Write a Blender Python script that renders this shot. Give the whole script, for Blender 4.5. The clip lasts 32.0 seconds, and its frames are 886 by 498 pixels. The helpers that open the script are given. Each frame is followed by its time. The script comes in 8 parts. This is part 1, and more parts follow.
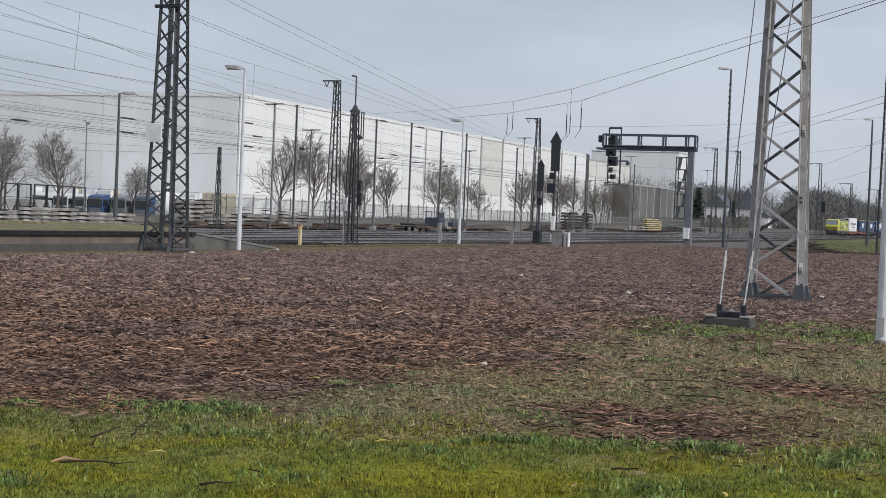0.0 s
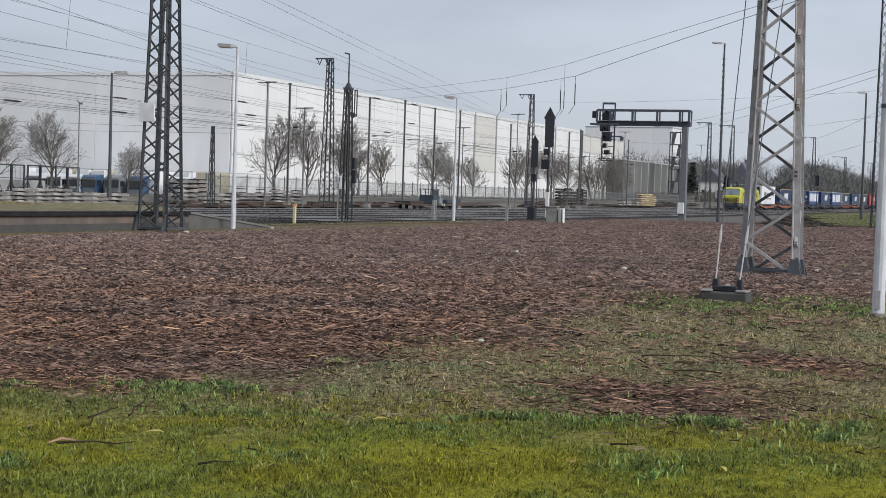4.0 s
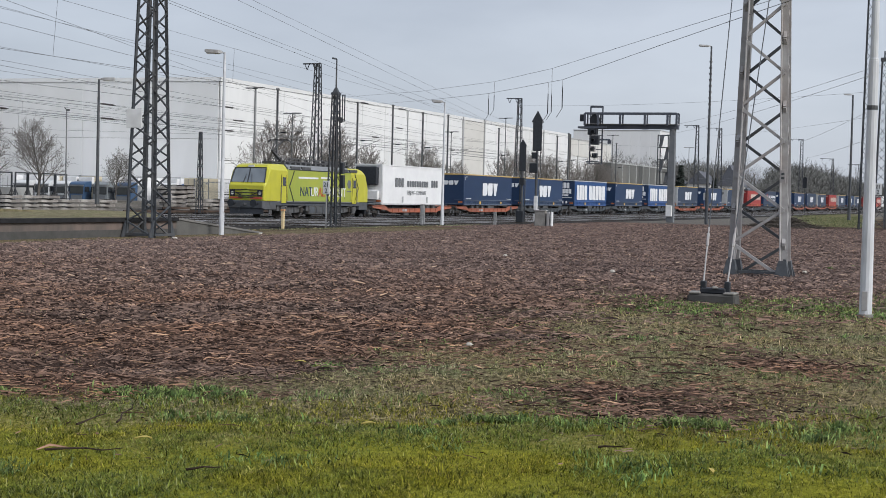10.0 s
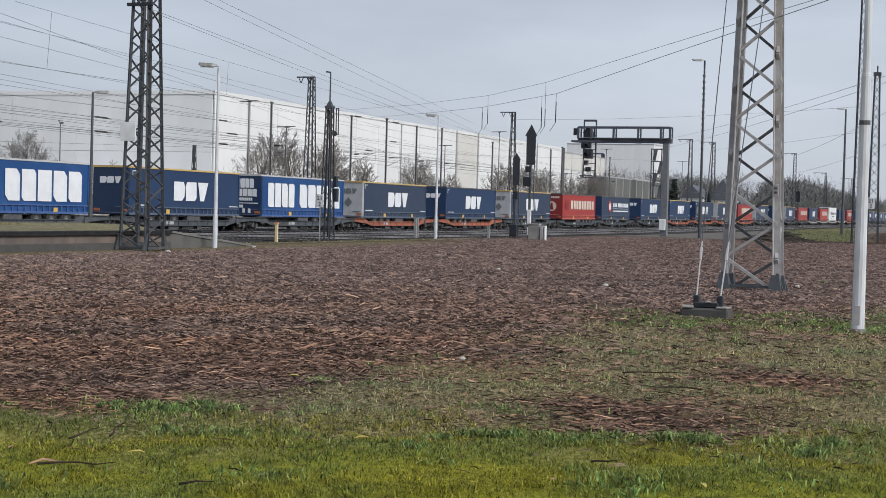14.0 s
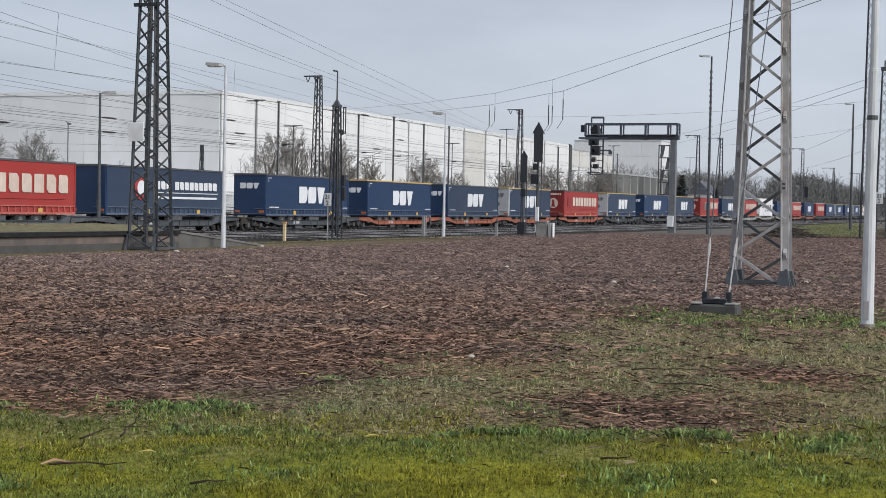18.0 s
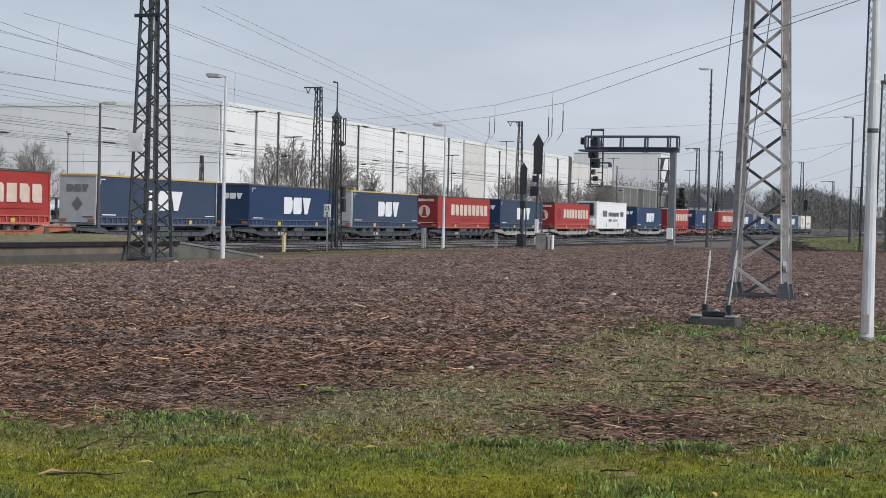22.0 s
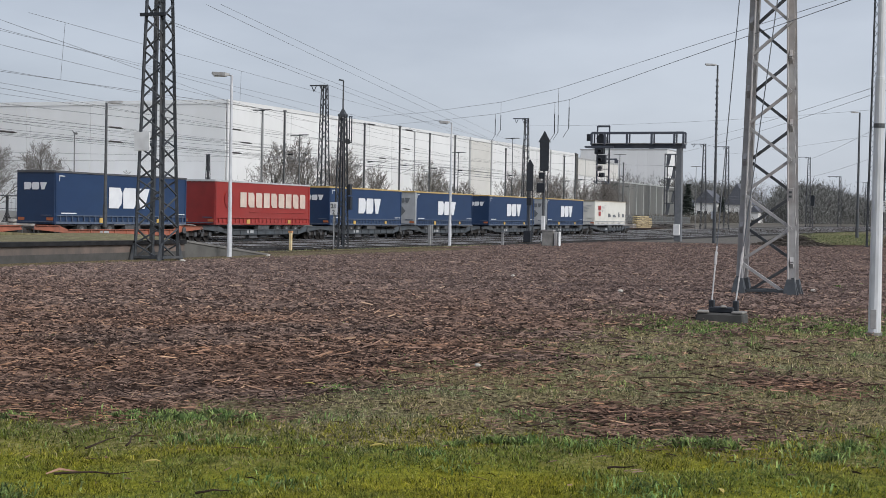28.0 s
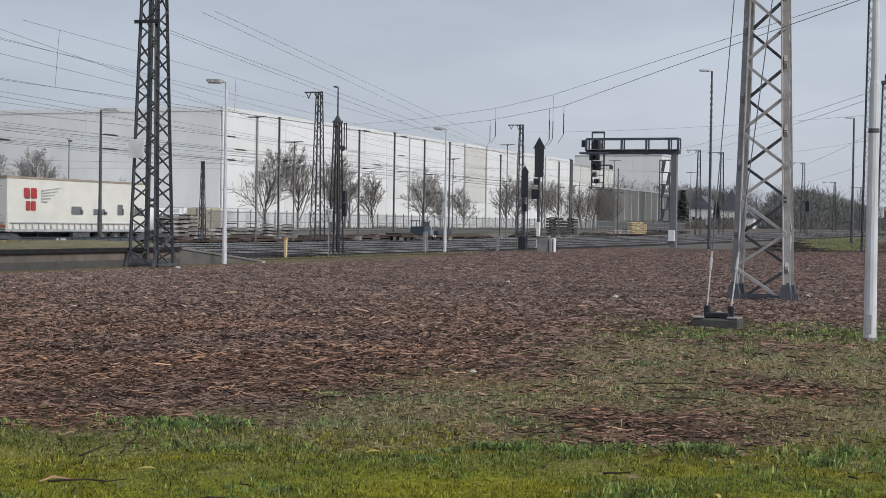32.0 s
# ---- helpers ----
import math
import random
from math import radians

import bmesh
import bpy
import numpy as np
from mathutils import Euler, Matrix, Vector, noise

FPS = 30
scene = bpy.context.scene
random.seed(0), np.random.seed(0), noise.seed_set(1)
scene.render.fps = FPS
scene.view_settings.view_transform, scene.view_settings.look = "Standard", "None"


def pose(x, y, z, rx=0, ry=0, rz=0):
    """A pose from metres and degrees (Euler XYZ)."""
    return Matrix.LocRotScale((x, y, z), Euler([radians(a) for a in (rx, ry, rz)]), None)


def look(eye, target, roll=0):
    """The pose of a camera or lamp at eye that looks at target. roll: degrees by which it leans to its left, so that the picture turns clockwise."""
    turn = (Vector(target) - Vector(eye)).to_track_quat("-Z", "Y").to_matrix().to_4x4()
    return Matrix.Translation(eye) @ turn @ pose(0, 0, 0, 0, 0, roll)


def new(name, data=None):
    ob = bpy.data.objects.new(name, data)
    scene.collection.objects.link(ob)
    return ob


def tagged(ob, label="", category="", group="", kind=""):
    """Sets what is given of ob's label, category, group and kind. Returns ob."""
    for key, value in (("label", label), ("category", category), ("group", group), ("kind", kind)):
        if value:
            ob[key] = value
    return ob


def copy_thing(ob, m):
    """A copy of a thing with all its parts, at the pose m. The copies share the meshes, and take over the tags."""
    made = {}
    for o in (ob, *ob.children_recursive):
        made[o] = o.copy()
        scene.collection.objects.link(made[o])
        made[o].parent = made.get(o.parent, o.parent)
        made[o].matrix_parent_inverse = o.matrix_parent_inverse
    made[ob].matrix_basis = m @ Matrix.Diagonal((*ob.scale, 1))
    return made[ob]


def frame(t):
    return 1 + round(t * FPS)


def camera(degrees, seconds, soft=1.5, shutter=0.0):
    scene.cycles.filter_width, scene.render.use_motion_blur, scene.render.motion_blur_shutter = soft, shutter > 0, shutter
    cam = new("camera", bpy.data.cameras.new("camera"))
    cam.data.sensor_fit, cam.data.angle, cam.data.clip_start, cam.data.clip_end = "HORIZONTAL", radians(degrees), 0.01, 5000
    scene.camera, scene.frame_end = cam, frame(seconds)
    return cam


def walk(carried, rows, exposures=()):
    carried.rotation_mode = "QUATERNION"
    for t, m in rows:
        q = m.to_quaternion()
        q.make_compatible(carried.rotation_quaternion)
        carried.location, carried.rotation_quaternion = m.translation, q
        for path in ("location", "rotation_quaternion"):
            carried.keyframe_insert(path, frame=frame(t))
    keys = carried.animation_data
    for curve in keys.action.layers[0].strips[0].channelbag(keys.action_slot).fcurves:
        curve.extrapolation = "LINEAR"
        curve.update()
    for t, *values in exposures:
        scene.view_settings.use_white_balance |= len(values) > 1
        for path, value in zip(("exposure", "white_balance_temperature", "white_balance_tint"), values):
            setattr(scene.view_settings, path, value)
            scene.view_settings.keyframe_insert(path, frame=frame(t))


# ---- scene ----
cam = camera(32.67, 32.0, soft=0.5)


def held(x, y, z, yaw, pitch, lean):
    """A hand-held camera's pose: heading, tilt and lean in degrees."""
    return pose(x, y, z, 90 + pitch, 0, yaw) @ pose(0, 0, 0, 0, 0, lean)


PATH = [
    (0, -0.009, -0.004, 1.747, -67.738, -1.295, 2.315),
    (0.5, -0.010, 0.000, 1.747, -67.824, -1.421, 2.304),
    (1, -0.002, -0.001, 1.746, -67.767, -1.644, 2.178),
    (1.5, -0.001, 0.009, 1.746, -67.655, -1.785, 2.023),
    (2, -0.005, 0.004, 1.742, -67.744, -1.979, 2.070),
    (2.5, 0.014, 0.018, 1.744, -67.801, -2.043, 2.053),
    (3, -0.001, 0.008, 1.749, -67.955, -1.920, 1.935),
    (3.5, 0.024, 0.024, 1.742, -67.985, -2.153, 1.795),
    (5.5, 0.015, 0.017, 1.745, -67.941, -2.117, 1.848),
    (6, 0.013, 0.005, 1.746, -68.127, -2.042, 1.886),
    (6.5, 0.015, 0.010, 1.745, -68.202, -1.898, 1.748),
    (7, -0.005, -0.002, 1.747, -68.244, -1.635, 1.776),
    (7.5, 0.013, 0.011, 1.747, -68.422, -1.714, 1.849),
    (8, -0.002, 0.000, 1.746, -68.366, -1.825, 1.769),
    (8.5, 0.012, 0.006, 1.749, -68.407, -1.792, 1.619),
    (9, -0.002, 0.008, 1.753, -68.567, -1.759, 1.590),
    (9.5, -0.012, -0.006, 1.736, -68.520, -1.865, 1.473),
    (10, 0.009, 0.003, 1.742, -68.389, -1.978, 1.419),
    (10.5, 0.031, 0.017, 1.745, -68.586, -2.176, 1.486),
    (11, 0.006, 0.006, 1.746, -68.404, -2.178, 1.479),
    (11.5, 0.043, 0.019, 1.743, -68.356, -2.094, 1.429),
    (12, 0.023, 0.017, 1.743, -68.354, -1.911, 1.345),
    (12.5, -0.022, -0.003, 1.749, -68.411, -1.698, 1.409),
    (13, -0.020, -0.004, 1.749, -68.507, -1.526, 1.281),
    (13.5, -0.007, 0.001, 1.753, -68.538, -1.348, 1.249),
    (14, -0.009, -0.007, 1.751, -68.620, -1.465, 1.515),
    (14.5, 0.010, 0.007, 1.750, -68.750, -1.802, 1.465),
    (16.5, 0.006, 0.005, 1.749, -68.638, -1.451, 1.367),
    (17, -0.004, -0.006, 1.752, -68.408, -1.441, 1.312),
    (17.5, 0.005, 0.005, 1.749, -68.243, -1.508, 1.242),
    (18, -0.025, -0.009, 1.754, -68.319, -1.549, 1.105),
    (18.5, 0.001, -0.003, 1.747, -68.267, -1.679, 1.148),
    (19, 0.015, 0.013, 1.748, -68.195, -1.598, 1.159),
    (19.5, 0.003, -0.000, 1.749, -68.211, -1.499, 1.011),
    (20, 0.004, 0.003, 1.750, -68.254, -1.439, 1.050),
    (20.5, -0.020, -0.004, 1.755, -68.353, -1.391, 1.142),
    (21, -0.018, -0.011, 1.755, -68.183, -1.286, 1.276),
    (21.5, -0.014, 0.002, 1.756, -68.365, -1.166, 1.396),
    (22, -0.001, 0.007, 1.747, -68.336, -1.101, 1.329),
    (22.5, -0.006, 0.002, 1.751, -68.364, -1.144, 1.290),
    (23, 0.001, -0.005, 1.749, -68.385, -1.247, 1.136),
    (23.5, 0.011, 0.005, 1.748, -68.415, -1.526, 1.007),
    (24, 0.025, 0.010, 1.749, -68.257, -1.753, 0.949),
    (24.5, 0.041, 0.020, 1.743, -68.178, -1.768, 0.798),
    (26.5, 0.011, -0.001, 1.750, -68.109, -1.380, 0.933),
    (27, -0.003, -0.005, 1.749, -68.108, -1.333, 0.980),
    (27.5, -0.008, -0.006, 1.753, -68.102, -1.087, 1.060),
    (28, 0.000, -0.000, 1.750, -68.080, -1.210, 1.020),
    (28.5, 0.005, -0.006, 1.748, -68.142, -1.166, 1.071),
    (29, 0.021, 0.012, 1.747, -68.221, -1.106, 1.008),
    (29.5, 0.004, 0.002, 1.747, -68.274, -1.200, 1.036),
    (30, 0.021, 0.012, 1.740, -68.316, -1.315, 1.050),
    (30.5, 0.049, 0.021, 1.733, -68.289, -1.232, 1.031),
    (31, 0.035, 0.024, 1.738, -68.312, -1.150, 1.049),
    (31.5, 0.026, 0.002, 1.741, -68.266, -1.052, 0.934),
    (32, 0.023, 0.008, 1.743, -68.261, -0.958, 0.871),
]
walk(cam, [(t, held(*row)) for t, *row in PATH], [(0, 0.36), (4, 0.39), (9, 0.41), (25, 0.41), (27, 0.36), (31, 0.39), (32, 0.28)])

# ---- light: an overcast spring day, the sun soft behind thin cloud ----
world = bpy.data.worlds.new("overcast")
scene.world = world
world.use_nodes = True
wn, wl = world.node_tree.nodes, world.node_tree.links
wn.clear()
w_out = wn.new("ShaderNodeOutputWorld")
w_sky = wn.new("ShaderNodeTexSky")
w_sky.sky_type, w_sky.sun_disc = "NISHITA", False
w_sky.sun_elevation, w_sky.sun_rotation = radians(36), radians(196.7)
w_b1 = wn.new("ShaderNodeBackground")
w_b1.inputs["Strength"].default_value = 0.012
wl.new(w_sky.outputs[0], w_b1.inputs["Color"])
w_tc, w_map = wn.new("ShaderNodeTexCoord"), wn.new("ShaderNodeMapping")
w_map.inputs["Scale"].default_value = (1.0, 1.0, 3.2)
w_noise = wn.new("ShaderNodeTexNoise")
w_noise.inputs["Scale"].default_value, w_noise.inputs["Detail"].default_value = 3.6, 6.0
w_noise.inputs["Roughness"].default_value = 0.5
w_ramp = wn.new("ShaderNodeValToRGB")
w_ramp.color_ramp.elements[0].position, w_ramp.color_ramp.elements[0].color = 0.34, (0.325, 0.357, 0.425, 1)
w_ramp.color_ramp.elements[1].position, w_ramp.color_ramp.elements[1].color = 0.68, (0.437, 0.474, 0.546, 1)
wl.new(w_tc.outputs["Generated"], w_map.inputs[0])
wl.new(w_map.outputs[0], w_noise.inputs[0])
wl.new(w_noise.outputs[0], w_ramp.inputs[0])
w_b2 = wn.new("ShaderNodeBackground")
w_b2.inputs["Strength"].default_value = 0.91
wl.new(w_ramp.outputs[0], w_b2.inputs["Color"])
w_add = wn.new("ShaderNodeAddShader")
wl.new(w_b1.outputs[0], w_add.inputs[0])
wl.new(w_b2.outputs[0], w_add.inputs[1])
wl.new(w_add.outputs[0], w_out.inputs["Surface"])

sun = new("sun", bpy.data.lights.new("sun", "SUN"))
sun.data.energy, sun.data.angle, sun.data.color = 2.35, radians(30), (1.0, 0.99, 0.97)
sun.matrix_world = look((0, 0, 60), (0.3 * 40, 1.0 * 40, 60 - 30.3))


# ---- materials ----
def mat(name, a, b=None, rough=0.8, metal=0.0, scale=4.0, detail=5.0, bump=0.0, bscale=None, rand=0.0, island=False,
        dirt=None, dscale=0.6, damount=0.5, stretch=(1, 1, 1), spec=0.5, coords="Object"):
    """A surface: two colours by fine noise, a third in large stains, a change from object to object (or island), relief."""
    m = bpy.data.materials.new(name)
    m.use_nodes = True
    n, l = m.node_tree.nodes, m.node_tree.links
    bsdf = n["Principled BSDF"]
    bsdf.inputs["Roughness"].default_value, bsdf.inputs["Metallic"].default_value = rough, metal
    bsdf.inputs["Specular IOR Level"].default_value = spec
    tc, mp = n.new("ShaderNodeTexCoord"), n.new("ShaderNodeMapping")
    mp.inputs["Scale"].default_value = stretch
    l.new(tc.outputs[coords], mp.inputs[0])
    nz = n.new("ShaderNodeTexNoise")
    nz.inputs["Scale"].default_value, nz.inputs["Detail"].default_value = scale, detail
    l.new(mp.outputs[0], nz.inputs[0])
    mix = n.new("ShaderNodeMix")
    mix.data_type = "RGBA"
    b = b or tuple(c * 0.8 for c in a)
    mix.inputs[6].default_value, mix.inputs[7].default_value = (*a, 1), (*b, 1)
    rp = n.new("ShaderNodeMapRange")
    rp.inputs[1].default_value, rp.inputs[2].default_value = 0.35, 0.65
    l.new(nz.outputs[0], rp.inputs[0])
    l.new(rp.outputs[0], mix.inputs[0])
    col = mix.outputs[2]
    if dirt:
        nd = n.new("ShaderNodeTexNoise")
        nd.inputs["Scale"].default_value, nd.inputs["Detail"].default_value = dscale, 6.0
        l.new(mp.outputs[0], nd.inputs[0])
        rd = n.new("ShaderNodeMapRange")
        rd.inputs[1].default_value, rd.inputs[2].default_value, rd.inputs[4].default_value = 0.45, 0.7, damount
        l.new(nd.outputs[0], rd.inputs[0])
        md = n.new("ShaderNodeMix")
        md.data_type = "RGBA"
        md.inputs[7].default_value = (*dirt, 1)
        l.new(rd.outputs[0], md.inputs[0])
        l.new(col, md.inputs[6])
        col = md.outputs[2]
    if rand:
        src = n.new("ShaderNodeNewGeometry").outputs["Random Per Island"] if island else n.new("ShaderNodeObjectInfo").outputs["Random"]
        rr = n.new("ShaderNodeMapRange")
        rr.inputs[3].default_value, rr.inputs[4].default_value = 1 - rand, 1 + rand
        l.new(src, rr.inputs[0])
        hs = n.new("ShaderNodeHueSaturation")
        l.new(rr.outputs[0], hs.inputs["Value"])
        l.new(col, hs.inputs["Color"])
        col = hs.outputs[0]
    l.new(col, bsdf.inputs["Base Color"])
    if bump:
        nb = n.new("ShaderNodeTexNoise")
        nb.inputs["Scale"].default_value, nb.inputs["Detail"].default_value = bscale or scale * 4, 4.0
        l.new(mp.outputs[0], nb.inputs[0])
        bp = n.new("ShaderNodeBump")
        bp.inputs["Strength"].default_value, bp.inputs["Distance"].default_value = bump, 0.02
        l.new(nb.outputs[0], bp.inputs["Height"])
        l.new(bp.outputs[0], bsdf.inputs["Normal"])
    return m


M_GALV = mat("galvanised_steel", (0.34, 0.34, 0.34), (0.25, 0.25, 0.25), 0.55, 0.15, 6, dirt=(0.16, 0.13, 0.11), dscale=1.5, bump=0.2)
M_PALE = mat("pale_grey_paint", (0.40, 0.39, 0.39), (0.32, 0.31, 0.31), 0.6, 0.0, 5, dirt=(0.26, 0.2, 0.17), dscale=0.8, bump=0.15)
M_DARKSTEEL = mat("dark_weathered_steel", (0.07, 0.078, 0.088), (0.045, 0.05, 0.058), 0.6, 0.1, 5, dirt=(0.13, 0.12, 0.11), dscale=1.0)
M_BLACK = mat("black_paint", (0.02, 0.024, 0.032), (0.013, 0.015, 0.02), 0.5, 0.0, 6)
M_RUBBER = mat("black_rubber", (0.02, 0.02, 0.02), (0.03, 0.03, 0.03), 0.85, 0.0, 8)
M_WHITE = mat("white_paint", (0.78, 0.78, 0.78), (0.70, 0.70, 0.70), 0.5, 0.0, 3, dirt=(0.5, 0.49, 0.47), dscale=1.2, damount=0.4)
M_WPOLE = mat("white_enamelled_post", (0.62, 0.63, 0.66), (0.5, 0.51, 0.54), 0.45, 0.0, 6, dirt=(0.42, 0.42, 0.42), dscale=3.0, damount=0.45, stretch=(1, 1, 0.3))
M_CONC = mat("concrete", (0.30, 0.285, 0.265), (0.22, 0.21, 0.195), 0.9, 0.0, 3, dirt=(0.12, 0.115, 0.105), dscale=0.7, bump=0.4)
M_CONCD = mat("dark_concrete", (0.075, 0.072, 0.068), (0.055, 0.053, 0.05), 0.9, 0.0, 3, dirt=(0.05, 0.052, 0.045), dscale=0.8, bump=0.4)
M_ASPH = mat("black_bitumen", (0.03, 0.03, 0.032), (0.018, 0.018, 0.02), 0.9, 0.0, 4, bump=0.3, spec=0.1)
M_GLASS = mat("dark_window_glass", (0.03, 0.035, 0.04), (0.02, 0.024, 0.03), 0.08, 0.0, 1, spec=0.8)
M_MAST = mat("weathered_mast_steel", (0.17, 0.175, 0.178), (0.125, 0.13, 0.133), 0.7, 0.05, 4, dirt=(0.2, 0.185, 0.17), dscale=0.8)
M_ORANGEPOST = mat("orange_post_paint", (0.62, 0.27, 0.10), (0.55, 0.36, 0.2), 0.6, 0.0, 4)


# ---- mesh tools ----
class Shape:
    """Collects corners and faces of one part."""

    def __init__(self):
        self.v, self.f = [], []

    def box(self, c, s, rz=0.0, taper=1.0):
        cx, cy, cz = c
        hx, hy, hz = s[0] / 2, s[1] / 2, s[2] / 2
        k, co, si = len(self.v), math.cos(radians(rz)), math.sin(radians(rz))
        for z, m in ((-hz, 1.0), (hz, taper)):
            for x, y in ((-hx, -hy), (hx, -hy), (hx, hy), (-hx, hy)):
                x, y = x * m, y * m
                self.v.append((cx + x * co - y * si, cy + x * si + y * co, cz + z))
        self.f += [(k, k + 3, k + 2, k + 1), (k + 4, k + 5, k + 6, k + 7)]
        self.f += [(k + i, k + (i + 1) % 4, k + 4 + (i + 1) % 4, k + 4 + i) for i in range(4)]
        return self

    def ring(self, p, q, r, r2, n, roll=0.0):
        p, q = Vector(p), Vector(q)
        d = (q - p).normalized()
        a = d.cross(Vector((0, 0, 1)) if abs(d.z) < 0.95 else Vector((1, 0, 0))).normalized()
        b = d.cross(a)
        k = len(self.v)
        for c, rad in ((p, r), (q, r2)):
            for i in range(n):
                t = roll + 2 * math.pi * i / n
                self.v.append(tuple(c + a * (rad * math.cos(t)) + b * (rad * math.sin(t))))
        return k

    def tube(self, p, q, r, r2=None, n=8, caps=True):
        k = self.ring(p, q, r, r if r2 is None else r2, n)
        self.f += [(k + i, k + n + i, k + n + (i + 1) % n, k + (i + 1) % n) for i in range(n)]
        if caps:
            self.f += [tuple(range(k, k + n)), tuple(range(k + 2 * n - 1, k + n - 1, -1))]
        return self

    def beam(self, p, q, w, h=None):
        """A bar of section w (level) by h between two points."""
        h = h or w
        p, q = Vector(p), Vector(q)
        d = (q - p).normalized()
        a = d.cross(Vector((0, 0, 1)) if abs(d.z) < 0.98 else Vector((0, 1, 0))).normalized() * (w / 2)
        b = d.cross(a).normalized() * (h / 2)
        k = len(self.v)
        for c in (p, q):
            self.v += [tuple(c + a + b), tuple(c - a + b), tuple(c - a - b), tuple(c + a - b)]
        self.f += [(k, k + 1, k + 2, k + 3), (k + 7, k + 6, k + 5, k + 4)]
        self.f += [(k + i, k + 4 + i, k + 4 + (i + 1) % 4, k + (i + 1) % 4) for i in range(4)]
        return self

    def path(self, pts, r, n=4):
        """One unbroken thin tube through the points."""
        k = len(self.v)
        for i, p in enumerate(pts):
            d = (Vector(pts[min(i + 1, len(pts) - 1)]) - Vector(pts[max(i - 1, 0)])).normalized()
            a = d.cross(Vector((0, 0, 1)) if abs(d.z) < 0.95 else Vector((1, 0, 0))).normalized()
            b = d.cross(a)
            self.v += [tuple(Vector(p) + a * (r * math.cos(t)) + b * (r * math.sin(t))) for t in (2 * math.pi * j / n for j in range(n))]
        for i in range(len(pts) - 1):
            self.f += [(k + i * n + j, k + (i + 1) * n + j, k + (i + 1) * n + (j + 1) % n, k + i * n + (j + 1) % n) for j in range(n)]
        return self

    def slab(self, outline, y0, y1):
        """An outline in x and z, between two depths."""
        k, n = len(self.v), len(outline)
        self.v += [(x, y0, z) for x, z in outline] + [(x, y1, z) for x, z in outline]
        self.f += [tuple(range(k, k + n)), tuple(range(k + 2 * n - 1, k + n - 1, -1))]
        self.f += [(k + i, k + n + i, k + n + (i + 1) % n, k + (i + 1) % n) for i in range(n)]
        return self

    def loft(self, rings):
        k, n = len(self.v), len(rings[0])
        for r in rings:
            self.v += [tuple(p) for p in r]
        for j in range(len(rings) - 1):
            self.f += [(k + j * n + i, k + j * n + (i + 1) % n, k + (j + 1) * n + (i + 1) % n, k + (j + 1) * n + i) for i in range(n)]
        e = k + (len(rings) - 1) * n
        self.f += [tuple(range(k + n - 1, k - 1, -1)), tuple(range(e, e + n))]
        return self

    def mesh(self, name, bevel=0.0):
        me = bpy.data.meshes.new(name)
        me.from_pydata(self.v, [], self.f)
        bm = bmesh.new()
        bm.from_mesh(me)
        bmesh.ops.recalc_face_normals(bm, faces=bm.faces)
        if bevel:
            bmesh.ops.bevel(bm, geom=bm.edges[:], offset=bevel, segments=1, affect="EDGES", profile=0.5)
        bm.to_mesh(me)
        bm.free()
        return me


def part(name, shape, material, parent=None, label="", bevel=0.0):
    """One mesh object, of a Shape or of mesh data already made, under a thing or a part."""
    me = shape if isinstance(shape, bpy.types.Mesh) else shape.mesh(name, bevel)
    if material and not me.materials:
        me.materials.append(material)
    ob = new(name, me)
    if parent:
        ob.parent = parent
    return tagged(ob, label) if label else ob


def thing(name, m, label, category, group="", kind=""):
    ob = new(name)
    ob.empty_display_size = 0.3
    ob.matrix_basis = m
    return tagged(ob, label, category, group, kind)


def solid(name, shape, material, label, category="", group="", kind="", m=None, bevel=0.0):
    """A thing of one mesh."""
    ob = part(name, shape, material, None, label, bevel)
    if m:
        ob.matrix_basis = m
    return tagged(ob, label, category, group, kind)


def bulk(name, verts, faces, material):
    """One mesh from arrays of corners (n x 3) and equal faces (m x k)."""
    verts, faces = np.asarray(verts, np.float32), np.asarray(faces, np.int32)
    me = bpy.data.meshes.new(name)
    me.vertices.add(len(verts))
    me.vertices.foreach_set("co", verts.ravel())
    k = faces.shape[1]
    me.loops.add(faces.size)
    me.loops.foreach_set("vertex_index", faces.ravel())
    me.polygons.add(len(faces))
    me.polygons.foreach_set("loop_start", np.arange(0, faces.size, k, dtype=np.int32))
    me.update(calc_edges=True)
    me.validate()
    if material:
        me.materials.append(material)
    return me


def lettering(name, words, size, material, parent, m, label="", depth=0.012):
    cu = bpy.data.curves.new(name, "FONT")
    cu.body, cu.size, cu.extrude, cu.align_x = words, size, depth, "CENTER"
    cu.resolution_u = 2
    tmp = bpy.data.objects.new(name, cu)
    me = bpy.data.meshes.new_from_object(tmp)
    bpy.data.objects.remove(tmp)
    me.materials.clear()
    me.materials.append(material)
    ob = part(name, me, None, parent, label)
    ob.matrix_basis = m
    return ob


RNG = np.random.default_rng(7)


# ---- ground: field of wood chips, grass in front, the yard with its tracks behind ----
EDGE_B = (-12.0, -3.85, -2.5, -1.55, -0.85, 0.12, 1.56, 3.27, 4.27, 5.8, 7.4, 9.0, 12.0, 20.0)
EDGE_A = (12.6, 13.0, 13.8, 14.8, 17.2, 20.0, 23.7, 27.4, 25.0, 25.4, 26.0, 31.0, 36.0, 42.0)


def line_bend(x):
    """How far the line of rails bears towards the field, and how far it climbs, beyond x = 110."""
    s = np.clip(np.asarray(x, float) - 110.0, 0, 390)
    q = s * s / (s + 40.0)
    return -0.0072 * q, 0.0031 * q


